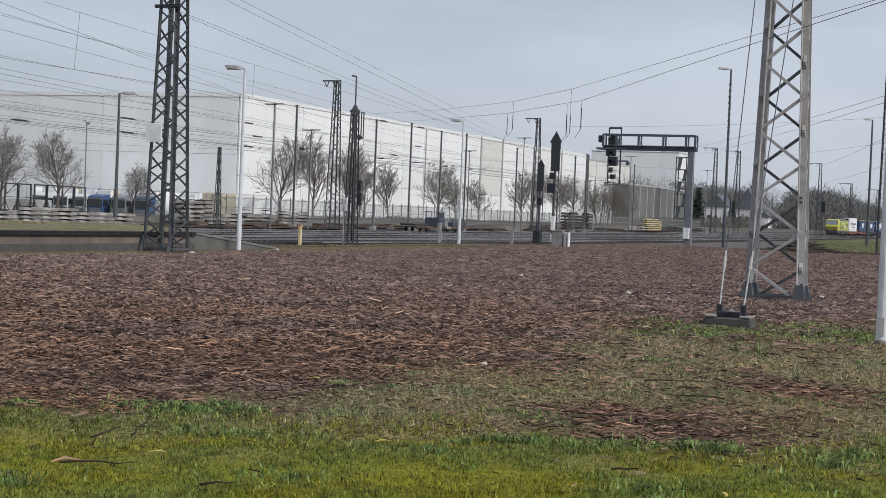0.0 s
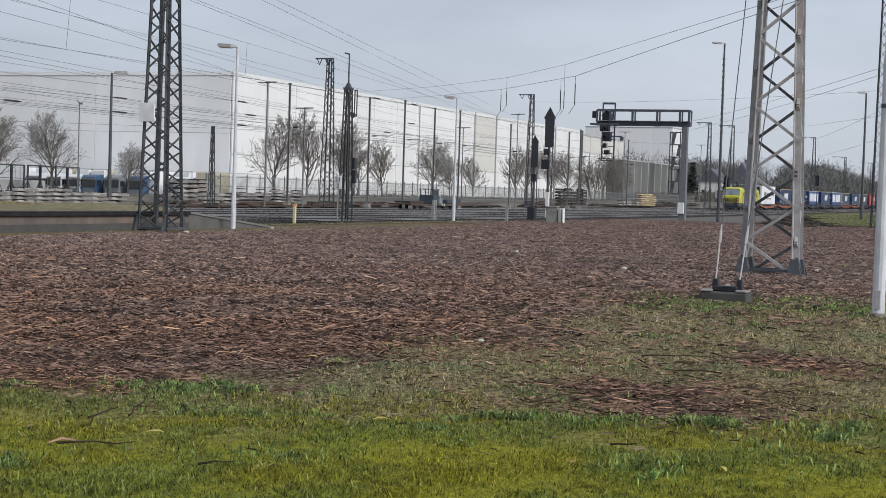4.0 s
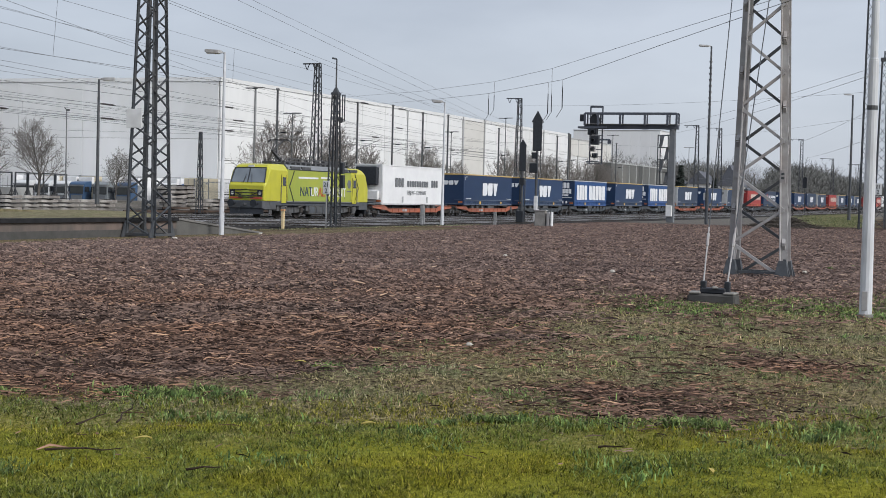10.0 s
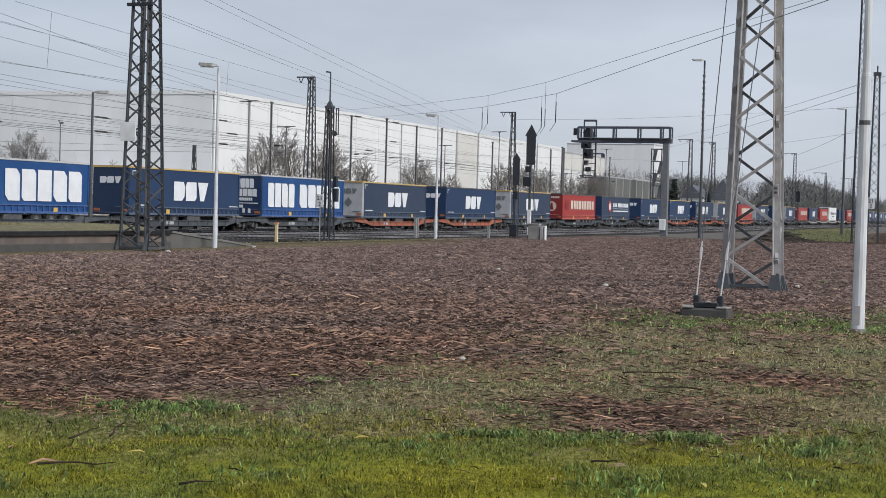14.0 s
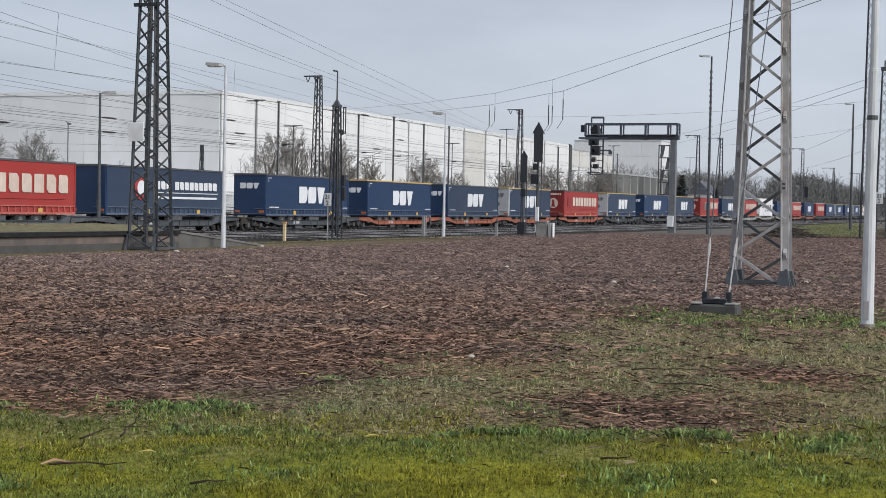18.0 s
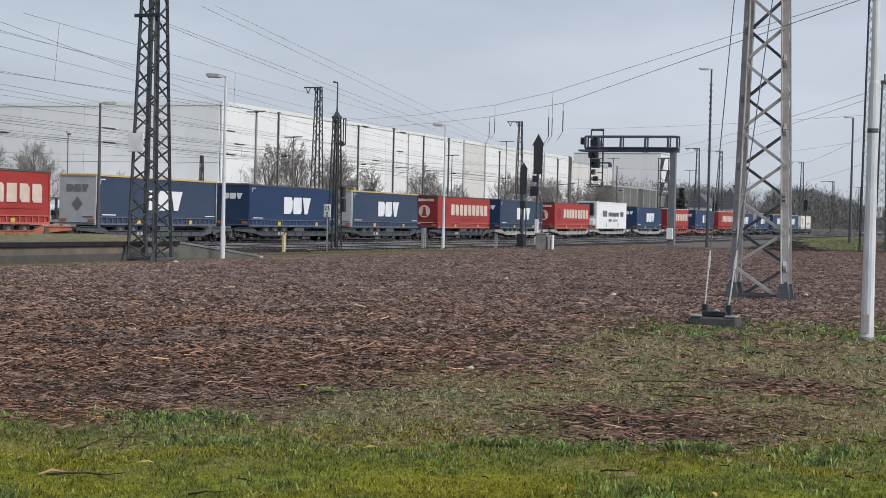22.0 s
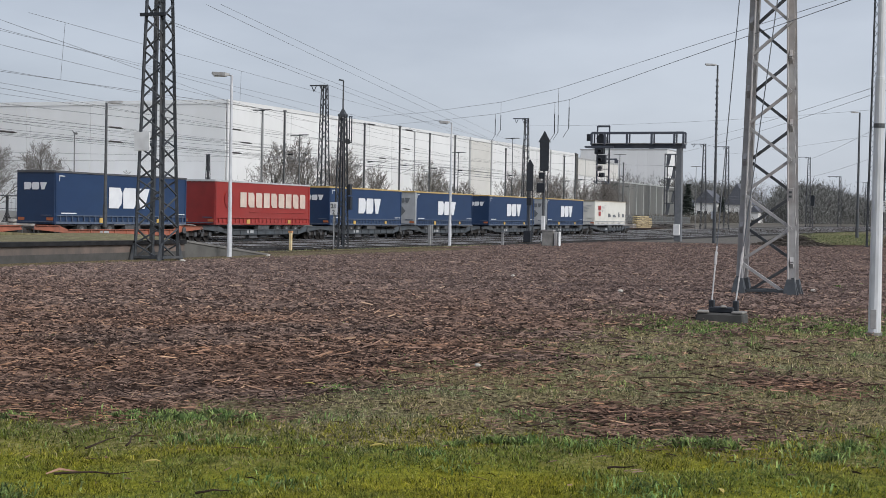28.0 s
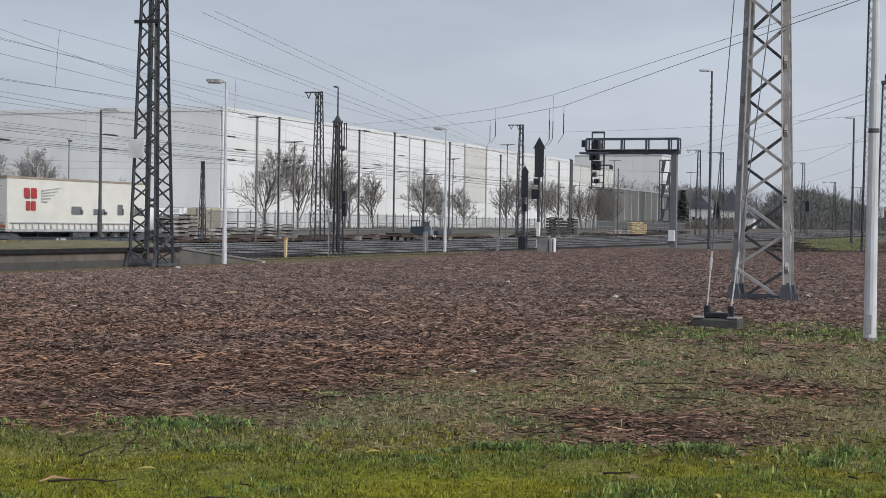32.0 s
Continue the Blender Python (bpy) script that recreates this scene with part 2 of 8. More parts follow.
def ground_z(x, y):
    """Height of the ground, for arrays."""
    bumps = 0.035 * np.sin(x * 1.3 + 0.7 * np.sin(y * 0.9)) * np.sin(y * 1.1 + 1.3 * np.sin(x * 0.37)) + 0.02 * np.sin(x * 2.9 + y * 2.3)
    near = np.clip((29.5 - y) / 4.0, 0, 1)
    near *= np.clip((125 - x) / 10, 0, 1)
    yard = -0.26 * np.clip((y - 33.5) / 2.5, 0, 1)
    rise = 0.95 * np.clip((y - 64.0) / 9.0, 0, 1)
    dock = -1.4 * np.clip((y - 82.5) / 2.5, 0, 1) * np.clip((164.5 - x) / 1.0, 0, 1)
    return bumps * near + yard + rise + dock + line_bend(x)[1] * np.clip((y - 36.0 + 0.02 * x) / 6.0, 0, 1)


def ahead_side(x, y):
    return x * 0.929 + y * 0.370, x * 0.370 - y * 0.929


def wave(x, y):
    return (np.sin(x * 1.7 + 1.1 * np.sin(y * 1.3 + 0.5)) * np.sin(y * 2.1 + 1.4 * np.sin(x * 0.8 + 2.0))
            + 0.6 * np.sin(x * 4.3 + y * 3.1 + 2 * np.sin(y * 1.9)) * np.sin(y * 5.2 - x * 1.6))


def grass_cover(x, y):
    """1 where grass grows close, 0 on bare chips."""
    a, b = ahead_side(x, y)
    edge = np.interp(b, EDGE_B, EDGE_A) * (1 + 0.1 * np.clip((b - 0.5) / 2.0, 0, 1))
    c = np.clip((edge * np.interp(b, (-2.4, 0.6), (1.0, 1.06)) - a) / (np.interp(b, (-2.4, 0.6), (0.11, 0.30)) * edge) + 0.34 * wave(x, y), 0, 1)
    c = c * (1 - 0.12 * np.clip((a - 12.8) / 2.5, 0, 1) * np.clip((5.0 - b) / 2.5, 0.35, 1) * np.clip((25 - a) / 3, 0.2, 1))
    for pa, pb, ra, rb, k in ((13.0, 1.9, 1.5, 1.2, 0.85), (16.3, 3.9, 1.2, 0.8, 0.9), (18.5, 1.0, 1.5, 0.7, 0.5)):
        c = c * (1 - k * np.clip(1.35 - np.hypot((a - pa) / ra, (b - pb) / rb) + 0.25 * wave(x * 1.7, y * 1.7), 0, 1))
    strip = np.clip(1.6 - np.abs(y - 34.6) / 1.2, 0, 1) * np.clip((x - 56) / 6, 0, 1) * np.clip((90 - x) / 8, 0, 1)
    foot = np.clip((y - 28.6 + 0.5 * wave(x * 0.5, y)) / 0.8, 0, 1) * np.clip((33.0 - y) / 1.0, 0, 1) * np.clip((84 - x) / 8, 0, 1)
    far = np.clip(1.5 - np.abs(y - 0.126 * x) / (0.022 * np.abs(x) + 0.1) + 0.3 * wave(x * 0.13, y * 0.2), 0, 1) * np.clip((x - 128) / 10, 0, 1) * np.clip((320 - x) / 40, 0, 1)
    bank = np.clip((y - 67.0) / 2.0, 0, 1) * 0.12 * np.clip(0.7 + 0.6 * wave(x * 0.15, y * 0.3), 0, 1)
    return np.maximum.reduce([c, foot * 0.6, strip * 0.95, far * 0.95, bank])


def ground_material():
    m = bpy.data.materials.new("field_of_chips_and_grass")
    m.use_nodes = True
    n, l = m.node_tree.nodes, m.node_tree.links
    bsdf = n["Principled BSDF"]
    bsdf.inputs["Roughness"].default_value = 0.95
    bsdf.inputs["Specular IOR Level"].default_value = 0.05
    tc = n.new("ShaderNodeTexCoord")

    def noise_of(scale, detail=6.0, rough=0.6):
        z = n.new("ShaderNodeTexNoise")
        z.inputs["Scale"].default_value, z.inputs["Detail"].default_value, z.inputs["Roughness"].default_value = scale, detail, rough
        l.new(tc.outputs["Object"], z.inputs[0])
        return z.outputs[0]

    def ramp(src, stops):
        r = n.new("ShaderNodeValToRGB")
        e = r.color_ramp.elements
        while len(e) < len(stops):
            e.new(0.5)
        for i, (p, c) in enumerate(stops):
            e[i].position, e[i].color = p, (*c, 1)
        l.new(src, r.inputs[0])
        return r.outputs[0]

    def mixed(fac, a, b):
        x = n.new("ShaderNodeMix")
        x.data_type = "RGBA"
        l.new(fac, x.inputs[0])
        l.new(a, x.inputs[6])
        l.new(b, x.inputs[7])
        return x.outputs[2]

    chips = ramp(noise_of(7.0, 9.0, 0.75), ((0.32, (0.009, 0.007, 0.006)), (0.5, (0.045, 0.033, 0.027)), (0.62, (0.095, 0.070, 0.057)), (0.75, (0.17, 0.122, 0.097))))
    warm = ramp(noise_of(0.35, 3.0), ((0.35, (0.85, 0.85, 0.9)), (0.6, (1.25, 1.0, 0.9))))
    tint = n.new("ShaderNodeMix")
    tint.data_type, tint.blend_type = "RGBA", "MULTIPLY"
    tint.inputs[0].default_value = 1.0
    l.new(chips, tint.inputs[6])
    l.new(warm, tint.inputs[7])
    green = ramp(noise_of(16.0, 7.0, 0.8), ((0.40, (0.018, 0.014, 0.010)), (0.5, (0.16, 0.135, 0.072)), (0.58, (0.40, 0.335, 0.20))))
    moss = ramp(noise_of(18.0, 7.0, 0.8), ((0.34, (0.11, 0.115, 0.016)), (0.5, (0.22, 0.22, 0.026)), (0.66, (0.38, 0.36, 0.045))))
    mossy = n.new("ShaderNodeAttribute")
    mossy.attribute_name = "mossy"
    grass = mixed(mossy.outputs["Fac"], green, moss)
    gravel = ramp(noise_of(3.0, 9.0, 0.75), ((0.3, (0.09, 0.082, 0.073)), (0.5, (0.165, 0.152, 0.137)), (0.7, (0.26, 0.24, 0.215))))
    pale = n.new("ShaderNodeAttribute")
    pale.attribute_name = "gravel"
    stone = ramp(noise_of(5.0, 9.0, 0.75), ((0.3, (0.012, 0.012, 0.012)), (0.5, (0.036, 0.034, 0.033)), (0.7, (0.10, 0.093, 0.087))))
    cover = n.new("ShaderNodeAttribute")
    cover.attribute_name = "cover"
    stones = n.new("ShaderNodeAttribute")
    stones.attribute_name = "stones"
    base = mixed(stones.outputs["Fac"], tint.outputs[2], mixed(pale.outputs["Fac"], stone, gravel))
    l.new(mixed(cover.outputs["Fac"], base, grass), bsdf.inputs["Base Color"])
    bp = n.new("ShaderNodeBump")
    bp.inputs["Strength"].default_value, bp.inputs["Distance"].default_value = 0.8, 0.05
    l.new(noise_of(11.0, 8.0, 0.7), bp.inputs["Height"])
    l.new(bp.outputs[0], bsdf.inputs["Normal"])
    return m


M_GROUND = ground_material()


def build_ground():
    xs = np.concatenate([np.array([-900, -500, -250, -120, -60, -30, -15, -5, 0, 3]), np.arange(5, 46, 0.28), np.arange(46, 130, 1.2),
                         np.arange(132, 330, 9), np.array([350, 450, 600, 800, 1100, 1600, 2400, 3500])])
    ys = np.concatenate([np.array([-1500, -700, -350, -150, -80, -50, -35, -25, -18]), np.arange(-14, 27, 0.28), np.arange(27, 76, 0.7),
                         np.array([78, 84, 92, 105, 125, 160, 220, 320, 480, 700, 1100, 1800, 2600])])
    gx, gy = np.meshgrid(xs, ys)
    z = ground_z(gx, gy)
    v = np.stack([gx, gy, z], -1).reshape(-1, 3)
    nx, ny = len(xs), len(ys)
    i = (np.arange(ny - 1)[:, None] * nx + np.arange(nx - 1)[None, :]).ravel()
    me = bulk("ground", v, np.stack([i, i + 1, i + nx + 1, i + nx], -1), M_GROUND)
    me.polygons.foreach_set("use_smooth", np.ones(len(me.polygons), bool))
    cover = me.attributes.new("cover", "FLOAT", "POINT")
    cover.data.foreach_set("value", grass_cover(gx, gy).ravel().astype(np.float32))
    a, b = ahead_side(gx, gy)
    moss = np.clip((11.9 - a) / 1.6 + 0.35 * wave(gx * 0.9, gy * 0.9), 0, 1)
    me.attributes.new("mossy", "FLOAT", "POINT").data.foreach_set("value", moss.ravel().astype(np.float32))
    bank = np.clip((gy - 62.5) / 2.0, 0, 1) * np.clip(0.75 + 0.5 * wave(gx * 0.2, gy * 0.5), 0, 1)
    bank = np.maximum(bank, 0.75 * np.clip((gx - 112) / 12, 0, 1) * np.clip((46 - gy) / 4, 0, 1))
    me.attributes.new("gravel", "FLOAT", "POINT").data.foreach_set("value", bank.ravel().astype(np.float32))
    yard = np.clip((gy - 33.6 + 0.5 * wave(gx * 0.4, gy * 0.4)) / 0.8, 0, 1) * np.clip((140 - gy) / 30, 0, 1)
    yard = np.maximum(yard, np.clip((gx - 116) / 10, 0, 1) * np.clip((gy - 21) / 3, 0, 1) * np.clip((140 - gy) / 30, 0, 1))
    stones = me.attributes.new("stones", "FLOAT", "POINT")
    stones.data.foreach_set("value", yard.ravel().astype(np.float32))
    tagged(part("ground", me, M_GROUND), "open ground of brown wood chips and rough green grass", "ground", kind="structure")


build_ground()

# ---- the loading ramp: a low concrete wall with grass on top, sloping down to the yard ----
M_TURF = mat("thin_turf", (0.095, 0.098, 0.045), (0.26, 0.225, 0.135), 0.95, 0, 3.0, 8, dirt=(0.13, 0.10, 0.07), dscale=0.7, damount=1.0, bump=0.8, bscale=6, spec=0.1)

M_RAMPWALL = mat("stained_ramp_concrete", (0.172, 0.130, 0.112), (0.11, 0.092, 0.081), 0.9, 0, 2.5, dirt=(0.08, 0.074, 0.068), dscale=0.6, damount=0.7, bump=0.4, stretch=(1, 1, 0.4))

M_SLOPE = mat("grey_slope_concrete", (0.12, 0.116, 0.108), (0.088, 0.085, 0.08), 0.9, 0, 2.0, dirt=(0.08, 0.078, 0.072), dscale=0.7, damount=0.6, bump=0.4)
M_TROUGHTOP = mat("worn_concrete_edge", (0.19, 0.182, 0.17), (0.14, 0.136, 0.13), 0.9, 0, 3, dirt=(0.12, 0.115, 0.105), dscale=0.6)


def build_ramp():
    ramp = thing("loading_ramp", pose(0, 0, 0), "low concrete loading ramp with turf on top, sloping down at its end", "ramp", kind="structure")
    top, end, low = 0.665, 50.6, 57.6
    x0 = -40.0
    part("wall_lower", Shape().slab([(x0, -0.3), (end, -0.3), (end, 0.26), (x0, 0.26)], 31.12, 31.5), M_CONCD, ramp, "dark foot of the wall")
    part("wall_upper", Shape().slab([(x0, 0.26), (end, 0.26), (end, top - 0.12), (x0, top - 0.12)], 31.16, 31.5), M_RAMPWALL, ramp, "weathered concrete face")
    part("coping", Shape().slab([(x0, top - 0.12), (end, top - 0.12), (end, top + 0.02), (x0, top + 0.02)], 31.06, 31.6), M_ASPH, ramp, "dark bitumen coping")
    part("slope_wall", Shape().slab([(end, -0.3), (low, -0.3), (low, -0.02), (end, top - 0.02)], 31.2, 31.5), M_SLOPE, ramp, "sloping grey concrete side wall")
    part("slope_coping", Shape().slab([(end, top - 0.05), (low, -0.05), (low, 0.03), (end, top + 0.03)], 31.16, 31.55), M_TROUGHTOP, ramp, "pale worn edge of the slope")
    plan = [[(x0, 31.5, -0.3), (low - 0.3, 31.5, -0.3), (low + 13.5, 42.0, -0.3), (low + 15.5, 46.5, -0.3), (x0, 46.5, -0.3)],
            [(x0, 31.5, top - 0.06), (end, 31.5, top - 0.06), (end + 14.4, 42.0, top - 0.06), (end + 16.4, 46.5, top - 0.06), (x0, 46.5, top - 0.06)]]
    part("fill", Shape().loft(plan), M_TURF, ramp, "thin turf on the ramp")
    part("bank", Shape().slab([(x0, top - 0.06), (end + 8, top - 0.06), (end + 5, top + 0.06), (x0, top + 0.16)], 43.0, 46.0), M_TURF, ramp, "low grassy bank")


build_ramp()

# ---- tracks ----
RAIL_Z = -0.08
M_RAIL = mat("rusty_rail", (0.03, 0.025, 0.022), (0.05, 0.04, 0.034), 0.8, 0.0, 8, spec=0.1)
M_RAILTOP = mat("polished_rail_head", (0.62, 0.62, 0.64), (0.5, 0.5, 0.52), 0.35, 0.55, 3)
M_BALLAST = mat("grey_brown_ballast", (0.036, 0.035, 0.036), (0.014, 0.014, 0.015), 0.95, 0, 9, 8, spec=0.05, bump=1.0, bscale=14, dirt=(0.052, 0.047, 0.044), dscale=0.3)
M_SLEEPER = mat("concrete_sleeper", (0.095, 0.092, 0.09), (0.06, 0.058, 0.057), 0.9, 0, 4, rand=0.15, spec=0.05)
TRACKS = ((39.2, 76.0), (43.4, 66.0), (47.5, 66.0), (51.7, -400.0), (56.2, -400.0), (60.7, -400.0))
sleeper_mesh = Shape().box((0, 0, 0), (0.24, 2.5, 0.16), taper=0.9).mesh("sleeper")


def run_of(x0, x1, section):
    """A constant section drawn along the line of rails; section: (y, z) round its outline."""
    xs = [x0] + [float(x) for x in range(60, 500, 20) if x > x0] + [x1]
    dy, dz = line_bend(np.array(xs))
    return Shape().loft([[(x, a + dy[i], z + dz[i]) for a, z in section] for i, x in enumerate(xs)])


def bar(y, z0, z1, w):
    return [(y - w / 2, z0), (y - w / 2, z1), (y + w / 2, z1), (y + w / 2, z0)]


def build_track(y, x0, x1=1500.0):
    tr = thing("railway_track", pose(0, y, 0), "railway track with rusty rails on concrete sleepers in ballast", "track", "parallel tracks", "structure")
    part("ballast", run_of(x0, x1, [(-1.95, -0.5), (-1.5, -0.2), (1.5, -0.2), (1.95, -0.5)]), M_BALLAST, tr)
    for s in (-0.75, 0.75):
        rl = part("rail", run_of(x0, x1, [(s - 0.065, RAIL_Z - 0.16), (s - 0.065, RAIL_Z - 0.14), (s - 0.015, RAIL_Z - 0.11), (s - 0.015, RAIL_Z - 0.045), (s - 0.036, RAIL_Z - 0.03), (s - 0.036, RAIL_Z),
                  (s + 0.036, RAIL_Z), (s + 0.036, RAIL_Z - 0.03), (s + 0.015, RAIL_Z - 0.045), (s + 0.015, RAIL_Z - 0.11), (s + 0.065, RAIL_Z - 0.14), (s + 0.065, RAIL_Z - 0.16)]), M_RAIL, tr)
        part("rail_head", run_of(x0, x1, bar(s, RAIL_Z - 0.012, RAIL_Z + 0.004, 0.074)), M_RAILTOP, rl, "worn bright running surface")
    near = y < 42
    count = 150 if near else 0
    for i in range(count):
        xa = x0 + 0.5 + i * 0.63
        dy, dz = line_bend(xa)
        part("sleeper", sleeper_mesh, M_SLEEPER, tr).location = (xa, float(dy), -0.215 + float(dz))
    rest = Shape()
    xa = x0 + 0.5 + count * 0.63 if near else 40.0
    while xa < 260:
        dy, dz = line_bend(xa)
        rest.box((xa, float(dy), -0.215 + float(dz)), (0.24, 2.5, 0.16), taper=0.9)
        xa += 0.63
    tagged(part("sleeper_row", rest, M_SLEEPER, tr), kind="stuff")


for ty, tx in TRACKS:
    build_track(ty, tx)
M_TROUGH = mat("cable_trough_concrete", (0.34, 0.33, 0.31), (0.24, 0.235, 0.225), 0.9, 0, 3, dirt=(0.15, 0.14, 0.13), dscale=0.5)
for cy in (53.95, 63.2):
    solid("cable_trough", run_of(64.0, 420.0, [(cy - 0.2, -0.4), (cy - 0.2, -0.13), (cy + 0.2, -0.13), (cy + 0.2, -0.4)]), M_TROUGH, "pale concrete cable trough beside the tracks", "cable trough", "cable troughs", "structure")

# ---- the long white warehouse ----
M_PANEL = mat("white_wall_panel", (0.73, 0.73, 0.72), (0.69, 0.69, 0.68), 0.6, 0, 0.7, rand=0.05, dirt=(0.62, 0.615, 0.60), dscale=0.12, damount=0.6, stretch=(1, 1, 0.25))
# paler than the front: the less lit end wall is brightened in its colour
M_PANELEND = mat("lightened_end_panel", (0.87, 0.87, 0.865), (0.84, 0.84, 0.83), 0.65, 0, 0.5, rand=0.02, dirt=(0.75, 0.75, 0.735), dscale=0.15, damount=0.4, stretch=(1, 1, 0.25))
M_PANELB = mat("beige_wall_panel", (0.60, 0.585, 0.55), (0.56, 0.545, 0.51), 0.7, 0, 0.5, rand=0.02)
M_TRIM = mat("grey_joint_trim", (0.42, 0.42, 0.42), (0.36, 0.36, 0.36), 0.6, 0, 2)
M_ROOF = mat("bitumen_roof", (0.12, 0.12, 0.12), (0.09, 0.09, 0.09), 0.9, 0, 1)
WH_X, WH_Y, WH_Z = 164.0, 95.0, 15.85


def build_warehouse():
    wh = thing("warehouse", pose(WH_X, WH_Y, 0.6), "very long windowless white warehouse with panelled walls and a flat roof", "warehouse")
    h, length, depth = WH_Z - 0.6, 148.3, 190.0
    part("core", Shape().box((length / 2, depth / 2 + 0.25, h / 2 - 0.15), (length - 0.6, depth - 0.5, h - 0.4)), M_TRIM, wh)
    part("roof", Shape().box((length / 2, depth / 2, h - 0.2), (length - 0.3, depth - 0.3, 0.2)), M_ROOF, wh)
    part("plinth", Shape().box((0.3, depth / 2, -0.8), (0.5, depth - 1.0, 1.58)), M_CONCD, wh, "dark concrete plinth")
    edges = [8.36 * k for k in range(11)] + [94.6 + 8.73 * k for k in range(7)]
    bays = len(edges) - 1
    rows = ((0, 5.0), (5.0, 9.3), (9.3, h - 0.5))
    cache = {}
    for i in range(bays):
        w = edges[i + 1] - edges[i]
        for j, (z0, z1) in enumerate(rows):
            key = (round(w, 2), j)
            if key not in cache:
                cache[key] = Shape().box((0, 0.11, 0), (w - 0.07, 0.22, z1 - z0 - 0.06)).mesh("wall_panel", 0.015)
            p = part("wall_panel", cache[key], M_PANELB if i == 10 and j > 0 else M_PANEL, wh)
            p.location = ((edges[i] + edges[i + 1]) / 2, 0, (z0 + z1) / 2)
    pilaster = Shape().box((0, -0.1, h / 2), (0.24, 0.3, h)).mesh("joint_cover")
    for x in (edges[10], edges[11], edges[13], edges[15]):
        part("joint_cover", pilaster, M_TRIM, wh, "grey joint strip").location = (x, 0, 0)
    part("end_column", Shape().box((147.7, 0.1, h / 2), (1.3, 0.7, h)), M_CONCD, wh, "dark concrete corner column")
    side = {}
    bw = 10.0
    for i in range(int(depth / bw)):
        for j, (z0, z1) in enumerate(((0, 7.6), (7.6, h - 0.5))):
            if j not in side:
                side[j] = Shape().box((0.11, 0, 0), (0.22, bw - 0.05, z1 - z0 - 0.04)).mesh("end_wall_panel", 0.015)
            p = part("end_wall_panel", side[j], M_PANELEND, wh, "white end wall panel, its colour lightened against the shade")
            p.location = (0, 0.3 + (i + 0.5) * bw, (z0 + z1) / 2)
    part("parapet", Shape().box((length / 2, 0.1, h - 0.25), (length + 0.2, 0.34, 0.5)), M_PANEL, wh)
    part("end_parapet", Shape().box((0.1, depth / 2 + 0.3, h - 0.25), (0.34, depth, 0.5)), M_PANELEND, wh)
    pipe = Shape().tube((0, -0.12, 0), (0, -0.12, h - 0.5), 0.09, n=6).mesh("downpipe")
    for i in range(1, bays, 3):
        p = part("downpipe", pipe, M_TRIM, wh, "grey rainwater pipe")
        p.location = (edges[i] + 0.4, 0, 0)


build_warehouse()

M_SHED = mat("grey_brown_sheet_cladding", (0.125, 0.127, 0.118), (0.105, 0.107, 0.10), 0.7, 0, 1.0, dirt=(0.2, 0.19, 0.175), dscale=0.15, stretch=(1, 1, 0.2))
M_SHEDTOP = mat("pale_roof_edge", (0.42, 0.42, 0.41), None, 0.6, 0, 2)


def build_low_hall(name, x0, x1, y0, y1, z, label, wall, ribs):
    hall = thing(name, pose(x0, y0, 0.5), label, "hall")
    l, d, h = x1 - x0, y1 - y0, z - 0.5
    part("wall", Shape().box((l / 2, d / 2, h / 2), (l, d, h)), wall, hall)
    part("roof_edge", Shape().box((l / 2, d / 2, h + 0.1), (l + 0.3, d + 0.3, 0.28)), M_SHEDTOP, hall)
    rib = Shape().box((0, -0.08, h / 2), (0.3, 0.16, h)).mesh("wall_rib")
    for i in range(ribs):
        part("wall_rib", rib, M_SHEDTOP, hall).location = ((i + 0.5) * l / ribs, 0, 0)


build_low_hall("low_white_hall", 318, 367, 101, 125, 15.7, "white hall behind the warehouse with cream upper panels", M_PANEL, 6)
part("upper_band", Shape().box((24.5, -0.05, 13.2), (49.0, 0.16, 3.6)), M_PANELB, bpy.data.objects["low_white_hall"], "cream upper panel band")
build_low_hall("high_bay_store", 560, 575, 135, 169, 28.6, "wide pale high-bay store far behind the sheds", M_PANEL, 0)
end_panel = Shape().box((-0.06, 0, 13.9), (0.12, 3.7, 27.6)).mesh("end_panel")
for i in range(9):
    part("end_panel", end_panel, M_PANEL if i % 3 else M_PANELEND, bpy.data.objects["high_bay_store"]).location = (0, 1.95 + 3.76 * i, 0)
build_low_hall("cladding_shed", 306, 359, 84, 87.5, 9.65, "grey-brown sheet-clad shed with pale roof edge and ribs", M_SHED, 9)


# ---- masts, lamps and signals ----
M_GANTRY = mat("grey_gantry_paint", (0.15, 0.16, 0.175), (0.12, 0.125, 0.135), 0.6, 0.0, 3, dirt=(0.2, 0.2, 0.2), dscale=1.0)

